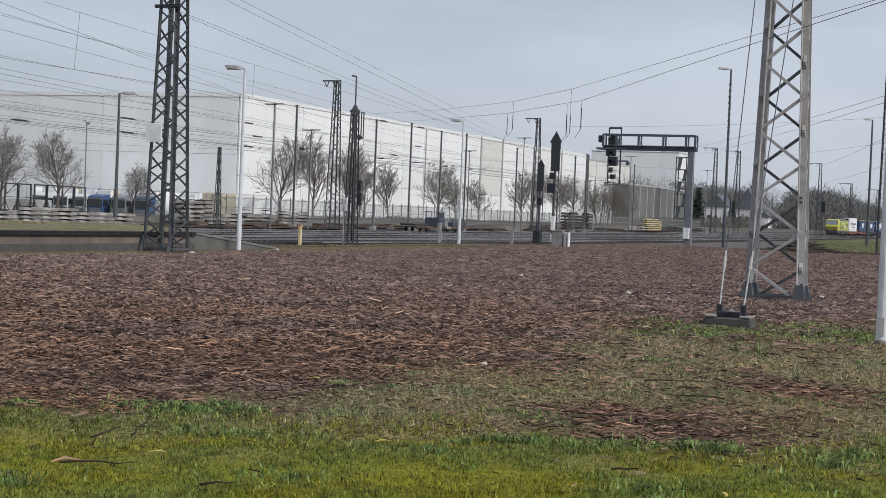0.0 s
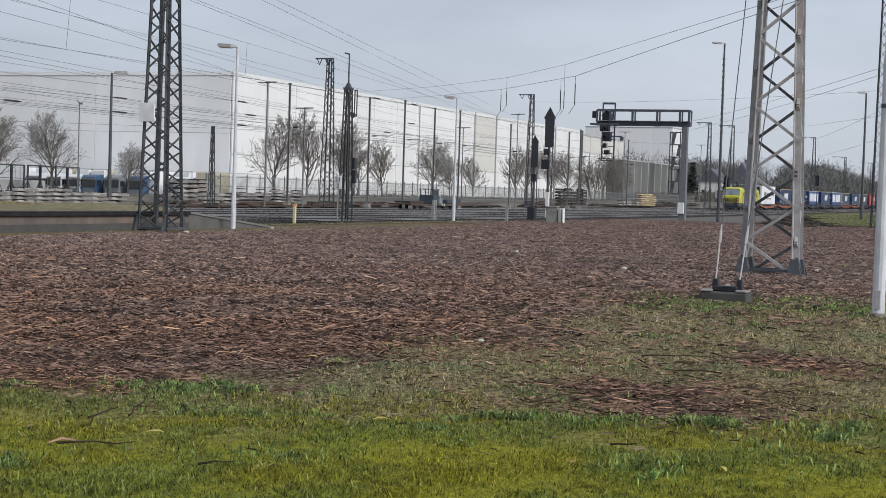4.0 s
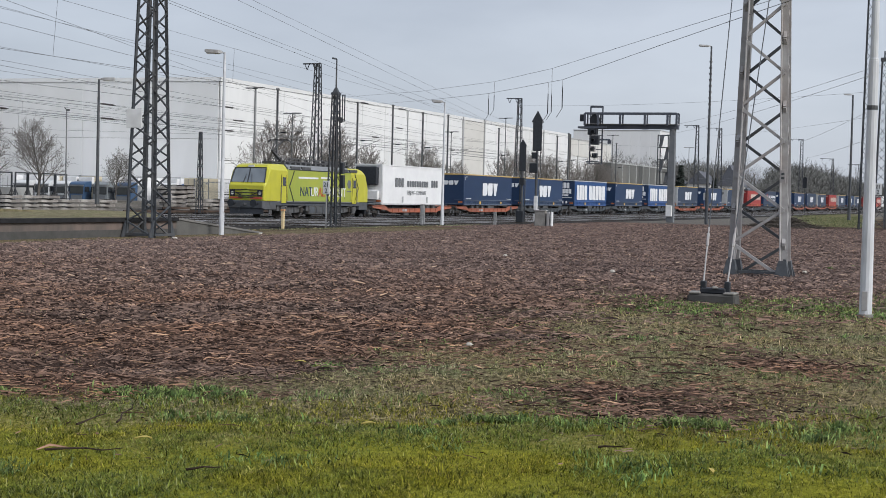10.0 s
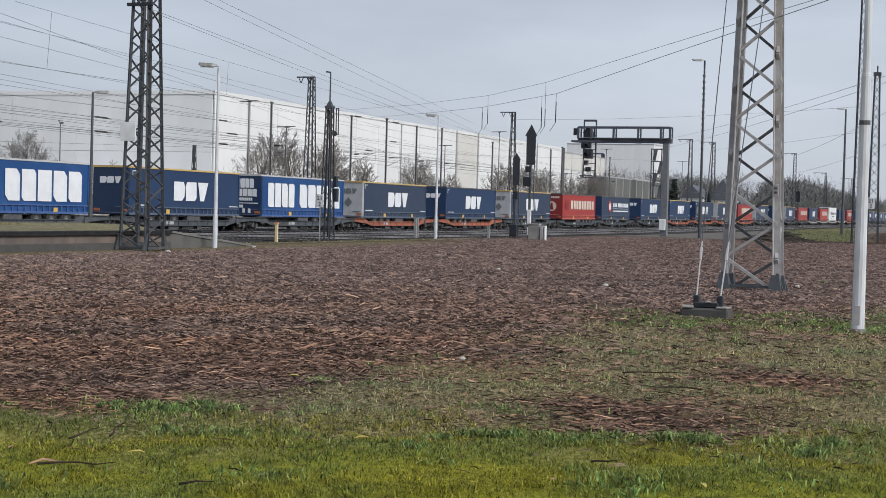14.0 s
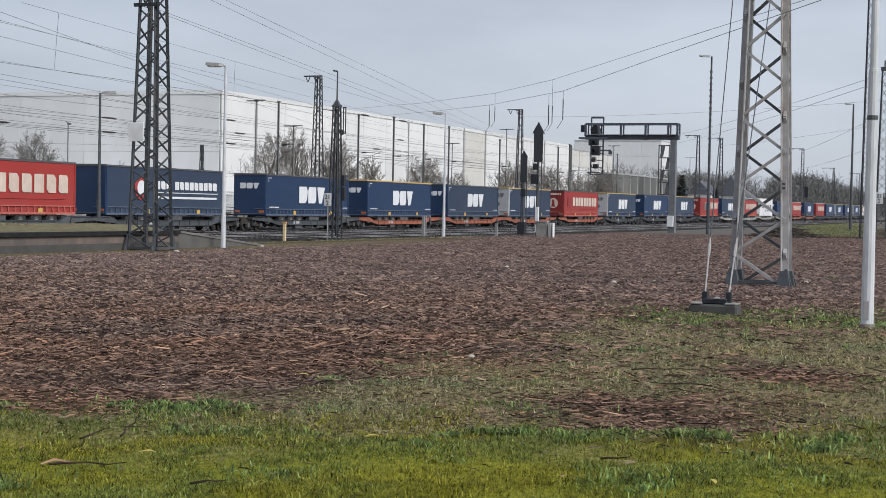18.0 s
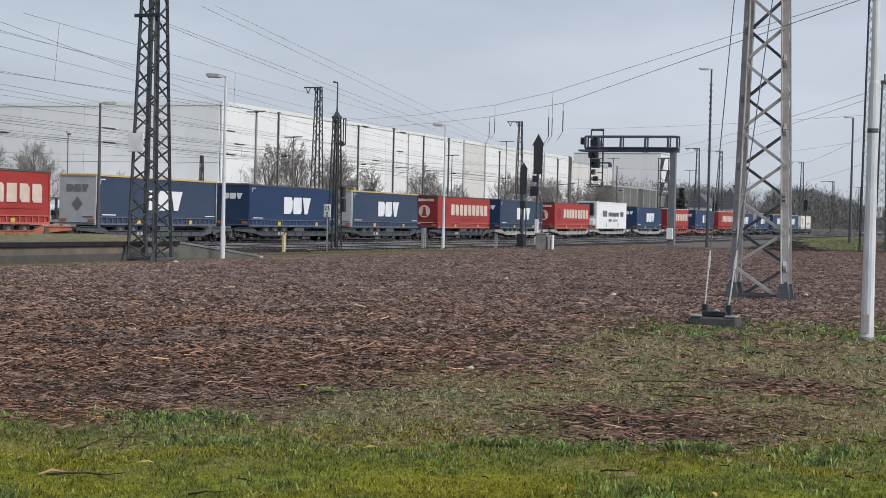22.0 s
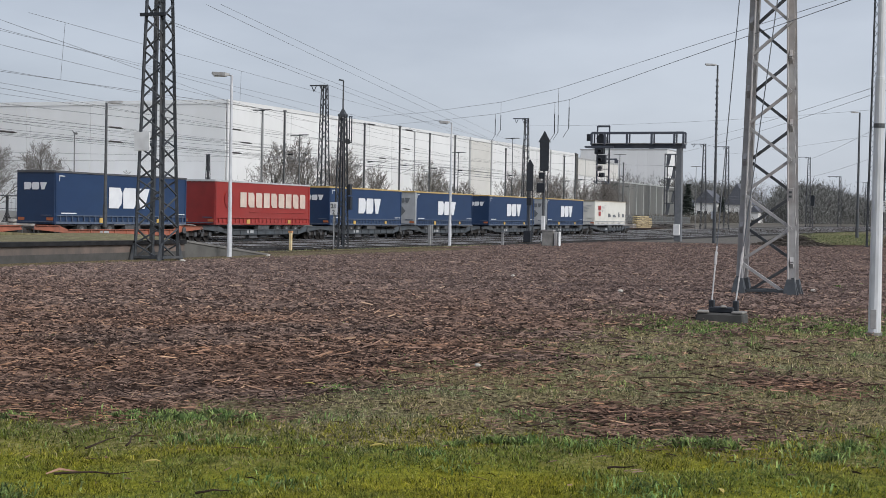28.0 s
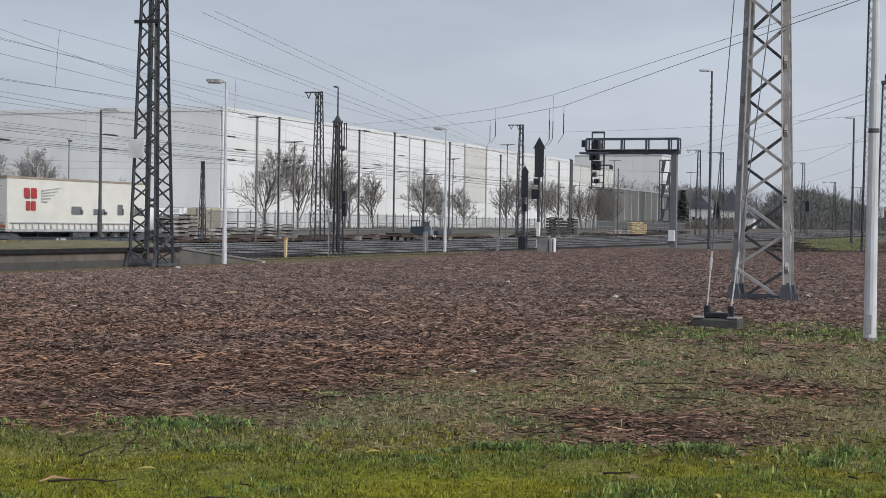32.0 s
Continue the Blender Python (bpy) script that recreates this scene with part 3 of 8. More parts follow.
def lattice(parent, w0, w1, h, leg, bar, bays, material, lace_front=None, dark=None, deep=1.0, joined=False):
    """A square tapered mast of four angle legs, with zigzag lacing on each face, one part a leg and a face."""
    def corner(i, z):
        w = (w0 + (w1 - w0) * z / h) / 2
        return Vector((deep * w * (-1, 1, 1, -1)[i], w * (-1, -1, 1, 1)[i], z))
    for i in range(4):
        s = Shape()
        a, b = corner(i, 0), corner(i, h)
        sx, sy = (1, -1, -1, 1)[i], (1, 1, -1, -1)[i]
        t = leg * 0.14
        s.beam(a + Vector((sx * leg / 2, 0, 0)), b + Vector((sx * leg / 2, 0, 0)), t, leg)
        s.beam(a + Vector((0, sy * leg / 2, 0)), b + Vector((0, sy * leg / 2, 0)), leg, t)
        part("leg", s, material, parent)
    for i in range(4):
        j = (i + 1) % 4
        # dark, where given, paints the shade of the far face into its lacing
        paint = (dark if i == 1 and dark else lace_front) or material
        bars = []
        for k in range(bays):
            z0, z1 = h * k / bays, h * (k + 1) / bays
            flip = k % 2
            bars.append((corner(i, z0), corner(j, z1)) if flip else (corner(j, z0), corner(i, z1)))
        if joined:
            s = Shape()
            for p, q in bars:
                s.beam(p, q, bar, bar * 0.9)
            tagged(part("lacing", s, paint, parent), kind="stuff")
        else:
            for p, q in bars:
                part("lacing_bar", Shape().beam(p, q, bar, bar * 0.9), paint, parent)


def build_left_mast():
    m = thing("lattice_mast", pose(47.53, 30.46, 0), "dark steel lattice mast on spread feet with a white plate", "mast")
    lattice(m, 1.18, 0.52, 13.5, 0.13, 0.055, 23, M_DARKSTEEL)
    for i in range(4):
        sx, sy = (-1, 1, 1, -1)[i], (-1, -1, 1, 1)[i]
        foot = Shape().slab([(0.61, 0), (0.86, 0), (0.84, 0.08), (0.62, 0.6), (0.55, 0.6)], -0.03, 0.03)
        f = part("foot_gusset", foot, M_DARKSTEEL, m)
        f.matrix_basis = pose(0, sy * 0.58, 0, 0, 0, 0 if sx > 0 else 180)
    fr = Shape()
    for a, b in (((-0.62, -0.62), (0.62, -0.62)), ((0.62, -0.62), (0.62, 0.62)), ((0.62, 0.62), (-0.62, 0.62)), ((-0.62, 0.62), (-0.62, -0.62))):
        fr.beam((*a, 0.1), (*b, 0.1), 0.09)
    part("base_frame", fr, M_DARKSTEEL, m)
    part("cross_arm", Shape().box((-0.42, 0.02, 8.93), (0.1, 1.05, 0.12)), M_BLACK, m, "black cross bar")
    part("plate", Shape().box((-0.72, 0.22, 4.3), (0.04, 0.66, 0.68)), M_WHITE, m, "blank pale plate", 0.01)
    part("plate_bracket", Shape().beam((-0.7, 0, 4.3), (-0.4, 0, 4.3), 0.05), M_DARKSTEEL, m)


def build_right_pylon():
    m = thing("lattice_pylon", pose(36.6, 6.31, 0), "broad pale grey lattice pylon on dark footed base plates", "pylon")
    # pale lacing, but dark steel on the far face as painted shade
    lattice(m, 1.27, 0.63, 12.2, 0.155, 0.075, 15, M_PALE, M_PALE, M_DARKSTEEL, deep=0.55)
    for i in range(4):
        sx, sy = (-1, 1, 1, -1)[i], (-1, -1, 1, 1)[i]
        g = Shape().loft([[(-0.17, -0.17, 0.0), (0.17, -0.17, 0.0), (0.17, 0.17, 0.0), (-0.17, 0.17, 0.0)],
                          [(-0.14, -0.14, 0.18), (0.14, -0.14, 0.18), (0.14, 0.14, 0.18), (-0.14, 0.14, 0.18)],
                          [(-0.09, -0.09, 0.42), (0.09, -0.09, 0.42), (0.09, 0.09, 0.42), (-0.09, 0.09, 0.42)]])
        f = part("foot", g, M_DARKSTEEL, m, "dark boot at the foot of a leg")
        f.location = (sx * 0.35, sy * 0.61, 0)
    for sy in (-1, 1):
        for sx in (-0.35, 0.35):
            part("foot_gusset", Shape().slab([(0.06, 0.02), (0.23, 0.02), (0.22, 0.08), (0.1, 0.46), (0.04, 0.46)], -0.03, 0.03), M_DARKSTEEL, m, "flared dark steel gusset").matrix_basis = pose(sx, sy * 0.58, 0, 0, 0, 90 * sy)
    part("base_plate", Shape().box((0, 0, 0.0), (1.0, 2.1, 0.06)), M_CONCD, m, "dark concrete footing")
    for y in (-0.66, 0.66):
        part("base_tie", Shape().beam((-0.36, y, 0.13), (0.36, y, 0.13), 0.06, 0.1), M_DARKSTEEL, m)
    for x in (-0.36, 0.36):
        part("base_tie", Shape().beam((x, -0.64, 0.13), (x, 0.64, 0.13), 0.1, 0.06), M_DARKSTEEL, m)
        part("base_tie", Shape().beam((x, -0.64, 0.05), (x, 0.64, 0.05), 0.06, 0.04), M_DARKSTEEL, m)
    part("number_plate", Shape().box((-0.385, -0.56, 2.42), (0.02, 0.13, 0.3)), M_PALE, m, "small pale number plate")
    bars = Shape().box((-0.4, -0.56, 2.48), (0.01, 0.07, 0.05)).box((-0.4, -0.56, 2.38), (0.01, 0.07, 0.05))
    part("plate_mark", bars, M_DARKSTEEL, m)
    # stays to the ground anchor
    anchor = thing("stay_anchor", pose(26.25, 5.3, -0.05), "weathered concrete block with steel shoe anchoring two stays", "anchor block")
    part("block", Shape().box((0, 0, 0.1), (0.45, 0.86, 0.24), taper=0.95), M_CONCD, anchor, "mossy dark concrete block", 0.03)
    part("cap_slab", Shape().box((-0.05, 0.31, 0.235), (0.36, 0.2, 0.04), 6), M_CONC, anchor, "pale worn top", 0.012)
    part("cap_slab", Shape().box((-0.04, -0.31, 0.235), (0.34, 0.2, 0.04), -4), M_CONC, anchor, "pale worn top", 0.012)
    part("shoe", Shape().box((0.02, 0.0, 0.27), (0.22, 0.44, 0.1)), M_BLACK, anchor, "black steel shoe", 0.02)
    for ly in (-0.24, 0.18):
        part("stay_lug", Shape().beam((0, ly, 0.22), (0, ly, 0.44), 0.1), M_BLACK, anchor, "black lug of a stay", 0.015)
    part("loose_stone", Shape().box((-0.12, -0.05, 0.335), (0.1, 0.12, 0.04), 20, 0.7), M_CONC, anchor, bevel=0.015)
    for y0, y1 in ((0.18, 0.55), (-0.24, -0.55)):
        a, b = Vector((0, y0, 0.42)), Vector((10.3, 0.98 + y1, 11.3))
        d = (b - a).normalized()
        part("stay_rod", Shape().tube(a, a + d * 1.3, 0.014, n=6).tube(a + d * 0.85, a + d * 1.15, 0.026, n=6), M_PALE, anchor, "turnbuckle rod")
        part("stay_wire", Shape().tube(a + d * 1.3, b, 0.011, n=5), M_DARKSTEEL, anchor)


def lamp_post(x, y, h, r, label, head=0.75, way=90.0, material=None, slim=True, z=0.0, twin=False):
    """A tapered post with a flat luminaire on a short arm. way: where the head points, degrees from +x."""
    p = thing("street_lamp", pose(x, y, z, 0, 0, way), label, "lamp post", "yard lamp posts")
    s = Shape().tube((0, 0, 0), (0, 0, h * 0.18), r * 1.25, r * 1.2, 10).tube((0, 0, h * 0.18), (0, 0, h), r, r * 0.62, 10)
    part("post", s, material or M_GALV, p)
    part("post_door", Shape().box((-r * 1.15, 0, 0.7), (0.03, 0.09, 0.4)), material or M_GALV, p)
    for d in ((1, -1) if twin else (1,)):
        part("arm", Shape().beam((0, 0, h - 0.05), (d * 0.18, 0, h + 0.02), 0.05), M_GALV, p)
        hd = Shape().loft([[(d * a, -w, h + z0), (d * a, w, h + z0), (d * a, w * 0.8, h + z1), (d * a, -w * 0.8, h + z1)]
                           for a, w, z0, z1 in ((0.1, 0.07, -0.03, 0.06), (0.25, 0.13, -0.05, 0.09), (head, 0.12, -0.02, 0.11), (head + 0.05, 0.09, 0.01, 0.09))])
        lum = part("luminaire", hd, M_GALV, p, "flat grey lamp head")
        part("lens", Shape().box((d * (head + 0.2) / 2, 0, h - 0.055), (head - 0.25, 0.17, 0.03)), M_WHITE, lum, "clear lamp glass")
    return p


def mast_signs(m):
    """The kilometre board and equipment box on the lattice mast."""
    board = part("kilometre_board", Shape().box((-0.45, 0.26, 2.26), (0.03, 0.44, 0.74)), M_WHITE, m, "white kilometre board with black figures", 0.008)
    lettering("figures", "21", 0.36, M_BLACK, board, pose(-0.48, 0.26, 2.30, 90, 0, -90))
    lettering("figures", "2", 0.36, M_BLACK, board, pose(-0.48, 0.26, 1.95, 90, 0, -90))
    part("board_post", Shape().tube((-0.42, 0.26, 0), (-0.42, 0.26, 2.6), 0.035, n=8), M_GALV, m)


def build_km_mast():
    m = thing("signal_mast", pose(77.2, 37.3, -0.15), "dark lattice mast with aerial rod, kilometre board and equipment box", "mast")
    lattice(m, 0.64, 0.34, 7.6, 0.085, 0.035, 18, M_DARKSTEEL)
    part("top_cap", Shape().box((0, 0, 7.55), (0.44, 0.44, 0.12)).box((0, 0, 7.74), (0.34, 0.34, 0.28), taper=0.35), M_DARKSTEEL, m)
    part("cable_run", Shape().beam((0.05, -0.05, 0.2), (0.03, -0.03, 7.4), 0.09), M_BLACK, m, "dark cable run inside the mast")
    part("aerial_rod", Shape().tube((0, 0, 7.8), (0, 0, 9.5), 0.05, 0.04, 8).beam((0, 0, 9.5), (-0.1, 0.25, 9.55), 0.09), M_DARKSTEEL, m)
    part("signal_case", Shape().box((0.1, -0.44, 3.35), (0.26, 0.2, 0.62)).box((0.1, -0.46, 2.6), (0.26, 0.24, 0.75)), M_BLACK, m, "black equipment cases", 0.02)
    part("side_frame", Shape().box((0.12, -0.36, 6.75), (0.05, 0.05, 1.5)).box((0.12, -0.5, 6.75), (0.05, 0.05, 1.5)).box((0.12, -0.43, 7.48), (0.05, 0.2, 0.05)).box((0.12, -0.43, 6.02), (0.05, 0.2, 0.05)), M_DARKSTEEL, m, "slim frame beside the mast head")
    part("horn", Shape().tube((0.0, -0.42, 6.1), (-0.24, -0.44, 6.05), 0.09, 0.16, 10), M_DARKSTEEL, m, "loudspeaker horn turned to the track")
    mast_signs(m)


def build_signals():
    # main signal with a pointed head
    s = thing("railway_signal", pose(93.2, 30.55, 0), "tall black railway signal with pointed top on slim mast", "railway signal")
    part("mast", Shape().tube((0, 0, 0), (0, 0, 5.0), 0.09, n=10), M_DARKSTEEL, s)
    part("mast_band", Shape().box((0, 0, 1.5), (0.2, 0.2, 0.9)).box((0, 0, 0.55), (0.2, 0.2, 0.5)), M_WHITE, s, "white mast board")
    part("head", Shape().slab([(-0.28, 4.85), (0.28, 4.85), (0.3, 6.7), (0.4, 6.7), (0, 7.45), (-0.4, 6.7), (-0.3, 6.7)], -0.14, 0.14), M_BLACK, s, "black pointed signal head").matrix_basis = pose(0, 0, 0, 0, 0, 105)
    lamps = Shape()
    for z in (5.05, 5.5, 5.95, 6.4):
        lamps.box((0.1, -0.22, z), (0.22, 0.16, 0.2))
    part("lamp_case", lamps, M_DARKSTEEL, s).matrix_basis = pose(0, 0, 0, 0, 0, 15)
    part("small_head", Shape().box((-0.05, 0.18, 3.75), (0.22, 0.55, 0.62)).box((-0.05, 0.12, 4.55), (0.2, 0.4, 0.4)), M_BLACK, s, "lower black lamp case", 0.03)
    part("ladder", Shape().beam((0.22, -0.18, 0), (0.22, -0.18, 5.0), 0.035).beam((0.22, 0.12, 0), (0.22, 0.12, 5.0), 0.035), M_DARKSTEEL, s)
    # second, shorter signal farther on
    q = thing("railway_signal", pose(112.4, 38.0, -0.1), "shorter black railway signal on a lattice post", "railway signal")
    part("mast", Shape().tube((0, 0, 0), (0, 0, 4.4), 0.1, n=10), M_DARKSTEEL, q)
    part("head", Shape().slab([(-0.26, 4.0), (0.26, 4.0), (0.26, 5.95), (0.33, 5.95), (0, 6.5), (-0.33, 5.95), (-0.26, 5.95)], -0.14, 0.14), M_BLACK, q).matrix_basis = pose(0, 0, 0, 0, 0, 105)
    part("lower_case", Shape().box((0, 0.0, 3.2), (0.3, 0.4, 0.6)), M_BLACK, q, bevel=0.03)
    part("base_case", Shape().box((0, 0.1, 0.45), (0.4, 0.6, 0.9)), M_BLACK, q, bevel=0.03)
    part("lattice_side", Shape().beam((0.15, 0.22, 0), (0.1, 0.2, 4.4), 0.06).beam((0.15, -0.22, 0), (0.1, -0.2, 4.4), 0.06), M_DARKSTEEL, q)
    # cabinets and short posts by the track
    c = thing("trackside_cabinet", pose(92.5, 29.95, 0, 0, 0, 0), "light grey trackside relay cabinet on a plinth", "cabinet")
    part("body", Shape().box((0, 0, 0.5), (0.4, 0.72, 1.0)), M_CONC, c, bevel=0.02)
    part("cap", Shape().box((0, 0, 1.03), (0.48, 0.8, 0.06)), M_PALE, c)
    part("side_panel", Shape().box((-0.1, -0.55, 0.48), (0.3, 0.16, 0.92)), M_PALE, c, bevel=0.01)
    part("side_panel", Shape().box((-0.1, -0.78, 0.48), (0.3, 0.08, 0.92)), M_WHITE, c, bevel=0.01)
    for x, y, h in ((92.6, 33.1, 0.85), (88.6, 36.6, 1.25), (89.6, 36.9, 1.25)):
        b = thing("bollard_post", pose(x, y, -0.05), "short grey steel post beside the track", "post", "trackside posts")
        part("shaft", Shape().box((0, 0, h / 2), (0.12, 0.16, h)), M_GALV, b)
        part("cap", Shape().box((0, 0, h), (0.16, 0.2, 0.05)), M_GALV, b)
    o = thing("marker_post", pose(73.2, 38.4, -0.22), "orange and cream painted marker post in the grass", "post")
    part("shaft", Shape().box((0, 0, 0.5), (0.13, 0.16, 1.0)), mat("cream_orange_paint", (0.70, 0.58, 0.36), (0.66, 0.47, 0.23), 0.6, 0, 3), o, bevel=0.02)
    part("tip", Shape().box((0, 0, 1.02), (0.17, 0.21, 0.1)), M_ORANGEPOST, o)


M_GANTRYD = mat("dark_blue_grey_gantry_paint", (0.075, 0.085, 0.11), (0.06, 0.068, 0.088), 0.6, 0.0, 3, dirt=(0.13, 0.13, 0.135), dscale=1.0)



def build_gantry():
    g = thing("signal_gantry", pose(129.0, 30.0, 0), "grey steel cantilever signal gantry reaching over the tracks", "signal gantry")
    z = 8.05
    part("leg", Shape().loft([[(-0.3, -0.3, 0.0), (0.3, -0.3, 0.0), (0.3, 0.3, 0.0), (-0.3, 0.3, 0.0)],
                              [(-0.24, -0.24, z), (0.24, -0.24, z), (0.24, 0.24, z), (-0.24, 0.24, z)]]), M_GANTRY, g, "tapered box-section leg", 0.02)
    part("leg_cover", Shape().box((-0.42, 0.05, 1.0), (0.3, 0.52, 0.95)), M_WHITE, g, "white cabinet on the leg", 0.02)
    part("beam", Shape().box((0, 3.7, z + 0.2), (0.5, 8.4, 0.4)), M_GANTRYD, g, bevel=0.02)
    rail = Shape()
    for x in (-0.45, 0.45):
        rail.beam((x, -0.4, z + 1.35), (x, 7.8, z + 1.35), 0.16)
    part("handrail", rail, M_GANTRYD, g)
    for y in (-0.4, 0.4, 2.4, 4.6, 6.6, 7.8):
        part("rail_post", Shape().beam((-0.45, y, z + 0.3), (-0.45, y, z + 1.35), 0.17), M_GANTRYD, g)
        part("rail_post", Shape().beam((0.45, y, z + 0.3), (0.45, y, z + 1.35), 0.12), M_GANTRYD, g)
    part("walkway", Shape().box((0, 3.7, z + 0.42), (1.0, 8.4, 0.05)), M_GALV, g)
    part("end_platform", Shape().box((0, 7.1, z + 0.12), (1.1, 2.6, 0.16)), M_GANTRYD, g)
    part("side_lamp", Shape().box((-0.3, 8.05, z + 0.95), (0.3, 0.42, 0.62)), M_BLACK, g, "black side lamp case", 0.03)
    sig = part("signal_head", Shape().slab([(-0.4, z + 0.3), (0.4, z + 0.3), (0.4, z + 0.85), (0.5, z + 0.85), (0, z + 1.45), (-0.5, z + 0.85), (-0.4, z + 0.85)], -0.16, 0.16), M_BLACK, g, "black pointed signal screen at the tip")
    sig.matrix_basis = pose(-0.2, 6.95, 0, 0, 0, 80)
    for k, (dz, w, h) in enumerate(((-0.25, 0.85, 0.55), (-1.0, 0.7, 0.8), (-1.75, 0.5, 0.5), (-2.35, 0.45, 0.4))):
        u = part("lamp_unit", Shape().box((-0.35, 6.95 + 0.12 * (-1) ** k, z + dz), (0.45, w, h)), M_BLACK if k != 2 else M_PALE, g, "signal lamp unit", 0.04)
        part("lamp_hood", Shape().tube((-0.55, 6.95, z + dz), (-0.85, 6.95, z + dz - 0.04), 0.17, n=10, caps=False), M_BLACK, u)
    part("side_arm", Shape().box((-0.1, 6.1, z - 0.95), (0.12, 1.1, 0.12)).box((-0.1, 5.6, z - 1.15), (0.2, 0.3, 0.3)), M_GANTRYD, g)
    cage = Shape()
    for y in (6.4, 7.5):
        cage.beam((0.35, y, z - 3.1), (0.35, y, z + 2.0), 0.11)
        cage.beam((-0.75, y, z - 2.9), (0.35, y, z - 3.1), 0.07)
    for k in range(9):
        cage.beam((0.35, 6.4, z - 3.05 + k * 0.62), (0.35, 7.5, z - 3.05 + k * 0.62), 0.06)
    cage.beam((0.35, 6.4, z + 2.0), (0.35, 7.5, z + 2.0), 0.11).beam((-0.75, 6.4, z - 2.9), (-0.75, 7.5, z - 2.9), 0.07)
    part("ladder_cage", cage, M_GANTRYD, g, "ladder and cage")
    for y in (0.3, 2.4):
        part("drain_box", Shape().box((-0.3, y, z - 0.02), (0.1, 0.5, 0.05)), M_GANTRYD, g)


build_left_mast()
build_right_pylon()
build_km_mast()
build_signals()
build_gantry()
lamp_post(53.0, 30.56, 7.28, 0.08, "pale grey steel lamp post at the edge of the chip field", way=112, material=M_WPOLE)
lamp_post(86.3, 34.3, 7.55, 0.085, "pale grey steel lamp post beside the tracks", way=112, material=M_WPOLE)
lamp_post(64.8, 44.6, 6.3, 0.09, "dark grey lamp post on the ramp", way=-60, material=M_DARKSTEEL, z=0.95)
tall_lamp = lamp_post(123.97, 25.82, 14.65, 0.115, "tall slim dark lamp mast with pale climbing rungs", way=115, material=M_DARKSTEEL, head=1.0)
for k in range(26):
    part("rung", Shape().box((-0.02, -0.11, 0.9 + k * 0.5), (0.24, 0.05, 0.16)), M_PALE, tall_lamp, "pale rung plate")
part("cabinet", Shape().box((0, -0.34, 2.3), (0.35, 0.42, 0.62)), M_WHITE, tall_lamp, "white cabinet on the mast", 0.02)


# ---- the freight train: electric locomotive, pocket wagons and road trailers ----
SPEED, TRACK_Y, SIDE_Y = 26.9, 51.7, 1.275
M_LIME = mat("lime_yellow_paint", (0.50, 0.475, 0.04), (0.45, 0.43, 0.037), 0.35, 0, 1.5, dirt=(0.42, 0.40, 0.06), dscale=0.8, damount=0.25)
M_LIME2 = mat("lime_green_panel", (0.36, 0.39, 0.055), (0.30, 0.34, 0.05), 0.4, 0, 0.5, dirt=(0.24, 0.34, 0.07), dscale=0.35, damount=0.5)
M_FRAME = mat("grey_underframe", (0.10, 0.105, 0.11), (0.06, 0.06, 0.065), 0.7, 0, 3, dirt=(0.08, 0.07, 0.06), dscale=1.2)
M_SKIRT = mat("dark_blue_grey_skirt", (0.085, 0.095, 0.11), (0.06, 0.066, 0.076), 0.6, 0, 3, dirt=(0.1, 0.09, 0.08), dscale=0.8)
M_ROOFGEAR = mat("dark_roof_gear", (0.06, 0.06, 0.065), (0.1, 0.1, 0.1), 0.6, 0.2, 4)
M_ROOFGREY = mat("grey_roof_hood", (0.2, 0.21, 0.22), (0.16, 0.165, 0.17), 0.5, 0, 2)
M_RED = mat("red_buffer_beam", (0.5, 0.08, 0.04), (0.42, 0.07, 0.04), 0.5, 0, 3)
# half-metallic grey: part of the sky's reflection is put into the base colour
M_SCREEN = mat("sky_grey_windscreen", (0.30, 0.33, 0.35), (0.24, 0.265, 0.285), 0.08, 0.6, 1.0)
M_LAMP = mat("clear_headlamp", (0.75, 0.75, 0.7), (0.6, 0.6, 0.58), 0.1, 0, 3)
M_BLUE = mat("blue_curtain", (0.014, 0.038, 0.100), (0.012, 0.033, 0.086), 0.55, 0, 1.2, rand=0.12, dirt=(0.028, 0.056, 0.105), dscale=0.35, damount=0.45, bump=0.15, bscale=1.2, stretch=(0.5, 1, 1))
M_BLUED = mat("dusty_blue_curtain", (0.031, 0.050, 0.092), (0.026, 0.043, 0.080), 0.65, 0, 1.2, rand=0.1, dirt=(0.054, 0.072, 0.102), dscale=0.35, damount=0.5, bump=0.15, bscale=1.2, stretch=(0.5, 1, 1))
M_BLUEF = mat("deep_blue_front", (0.013, 0.036, 0.092), (0.011, 0.031, 0.082), 0.4, 0, 1.5, rand=0.1)
M_CYANB = mat("bright_blue_curtain", (0.011, 0.064, 0.205), (0.009, 0.056, 0.18), 0.5, 0, 1.2, dirt=(0.05, 0.12, 0.32), dscale=0.4)
M_REDC = mat("red_curtain", (0.345, 0.034, 0.028), (0.30, 0.030, 0.025), 0.55, 0, 1.2, rand=0.12, dirt=(0.30, 0.07, 0.06), dscale=0.35, damount=0.5, bump=0.15, bscale=1.2, stretch=(0.5, 1, 1))
M_REDF = mat("dark_red_front", (0.24, 0.022, 0.02), (0.2, 0.02, 0.018), 0.45, 0, 1.5, rand=0.1)
M_WHITET = mat("white_trailer_side", (0.80, 0.80, 0.80), (0.74, 0.74, 0.745), 0.45, 0, 1.2, dirt=(0.62, 0.62, 0.61), dscale=0.4, damount=0.35)
M_CREAMT = mat("cream_trailer_side", (0.72, 0.70, 0.64), (0.66, 0.64, 0.58), 0.5, 0, 1.2, dirt=(0.5, 0.48, 0.43), dscale=0.4, damount=0.4)
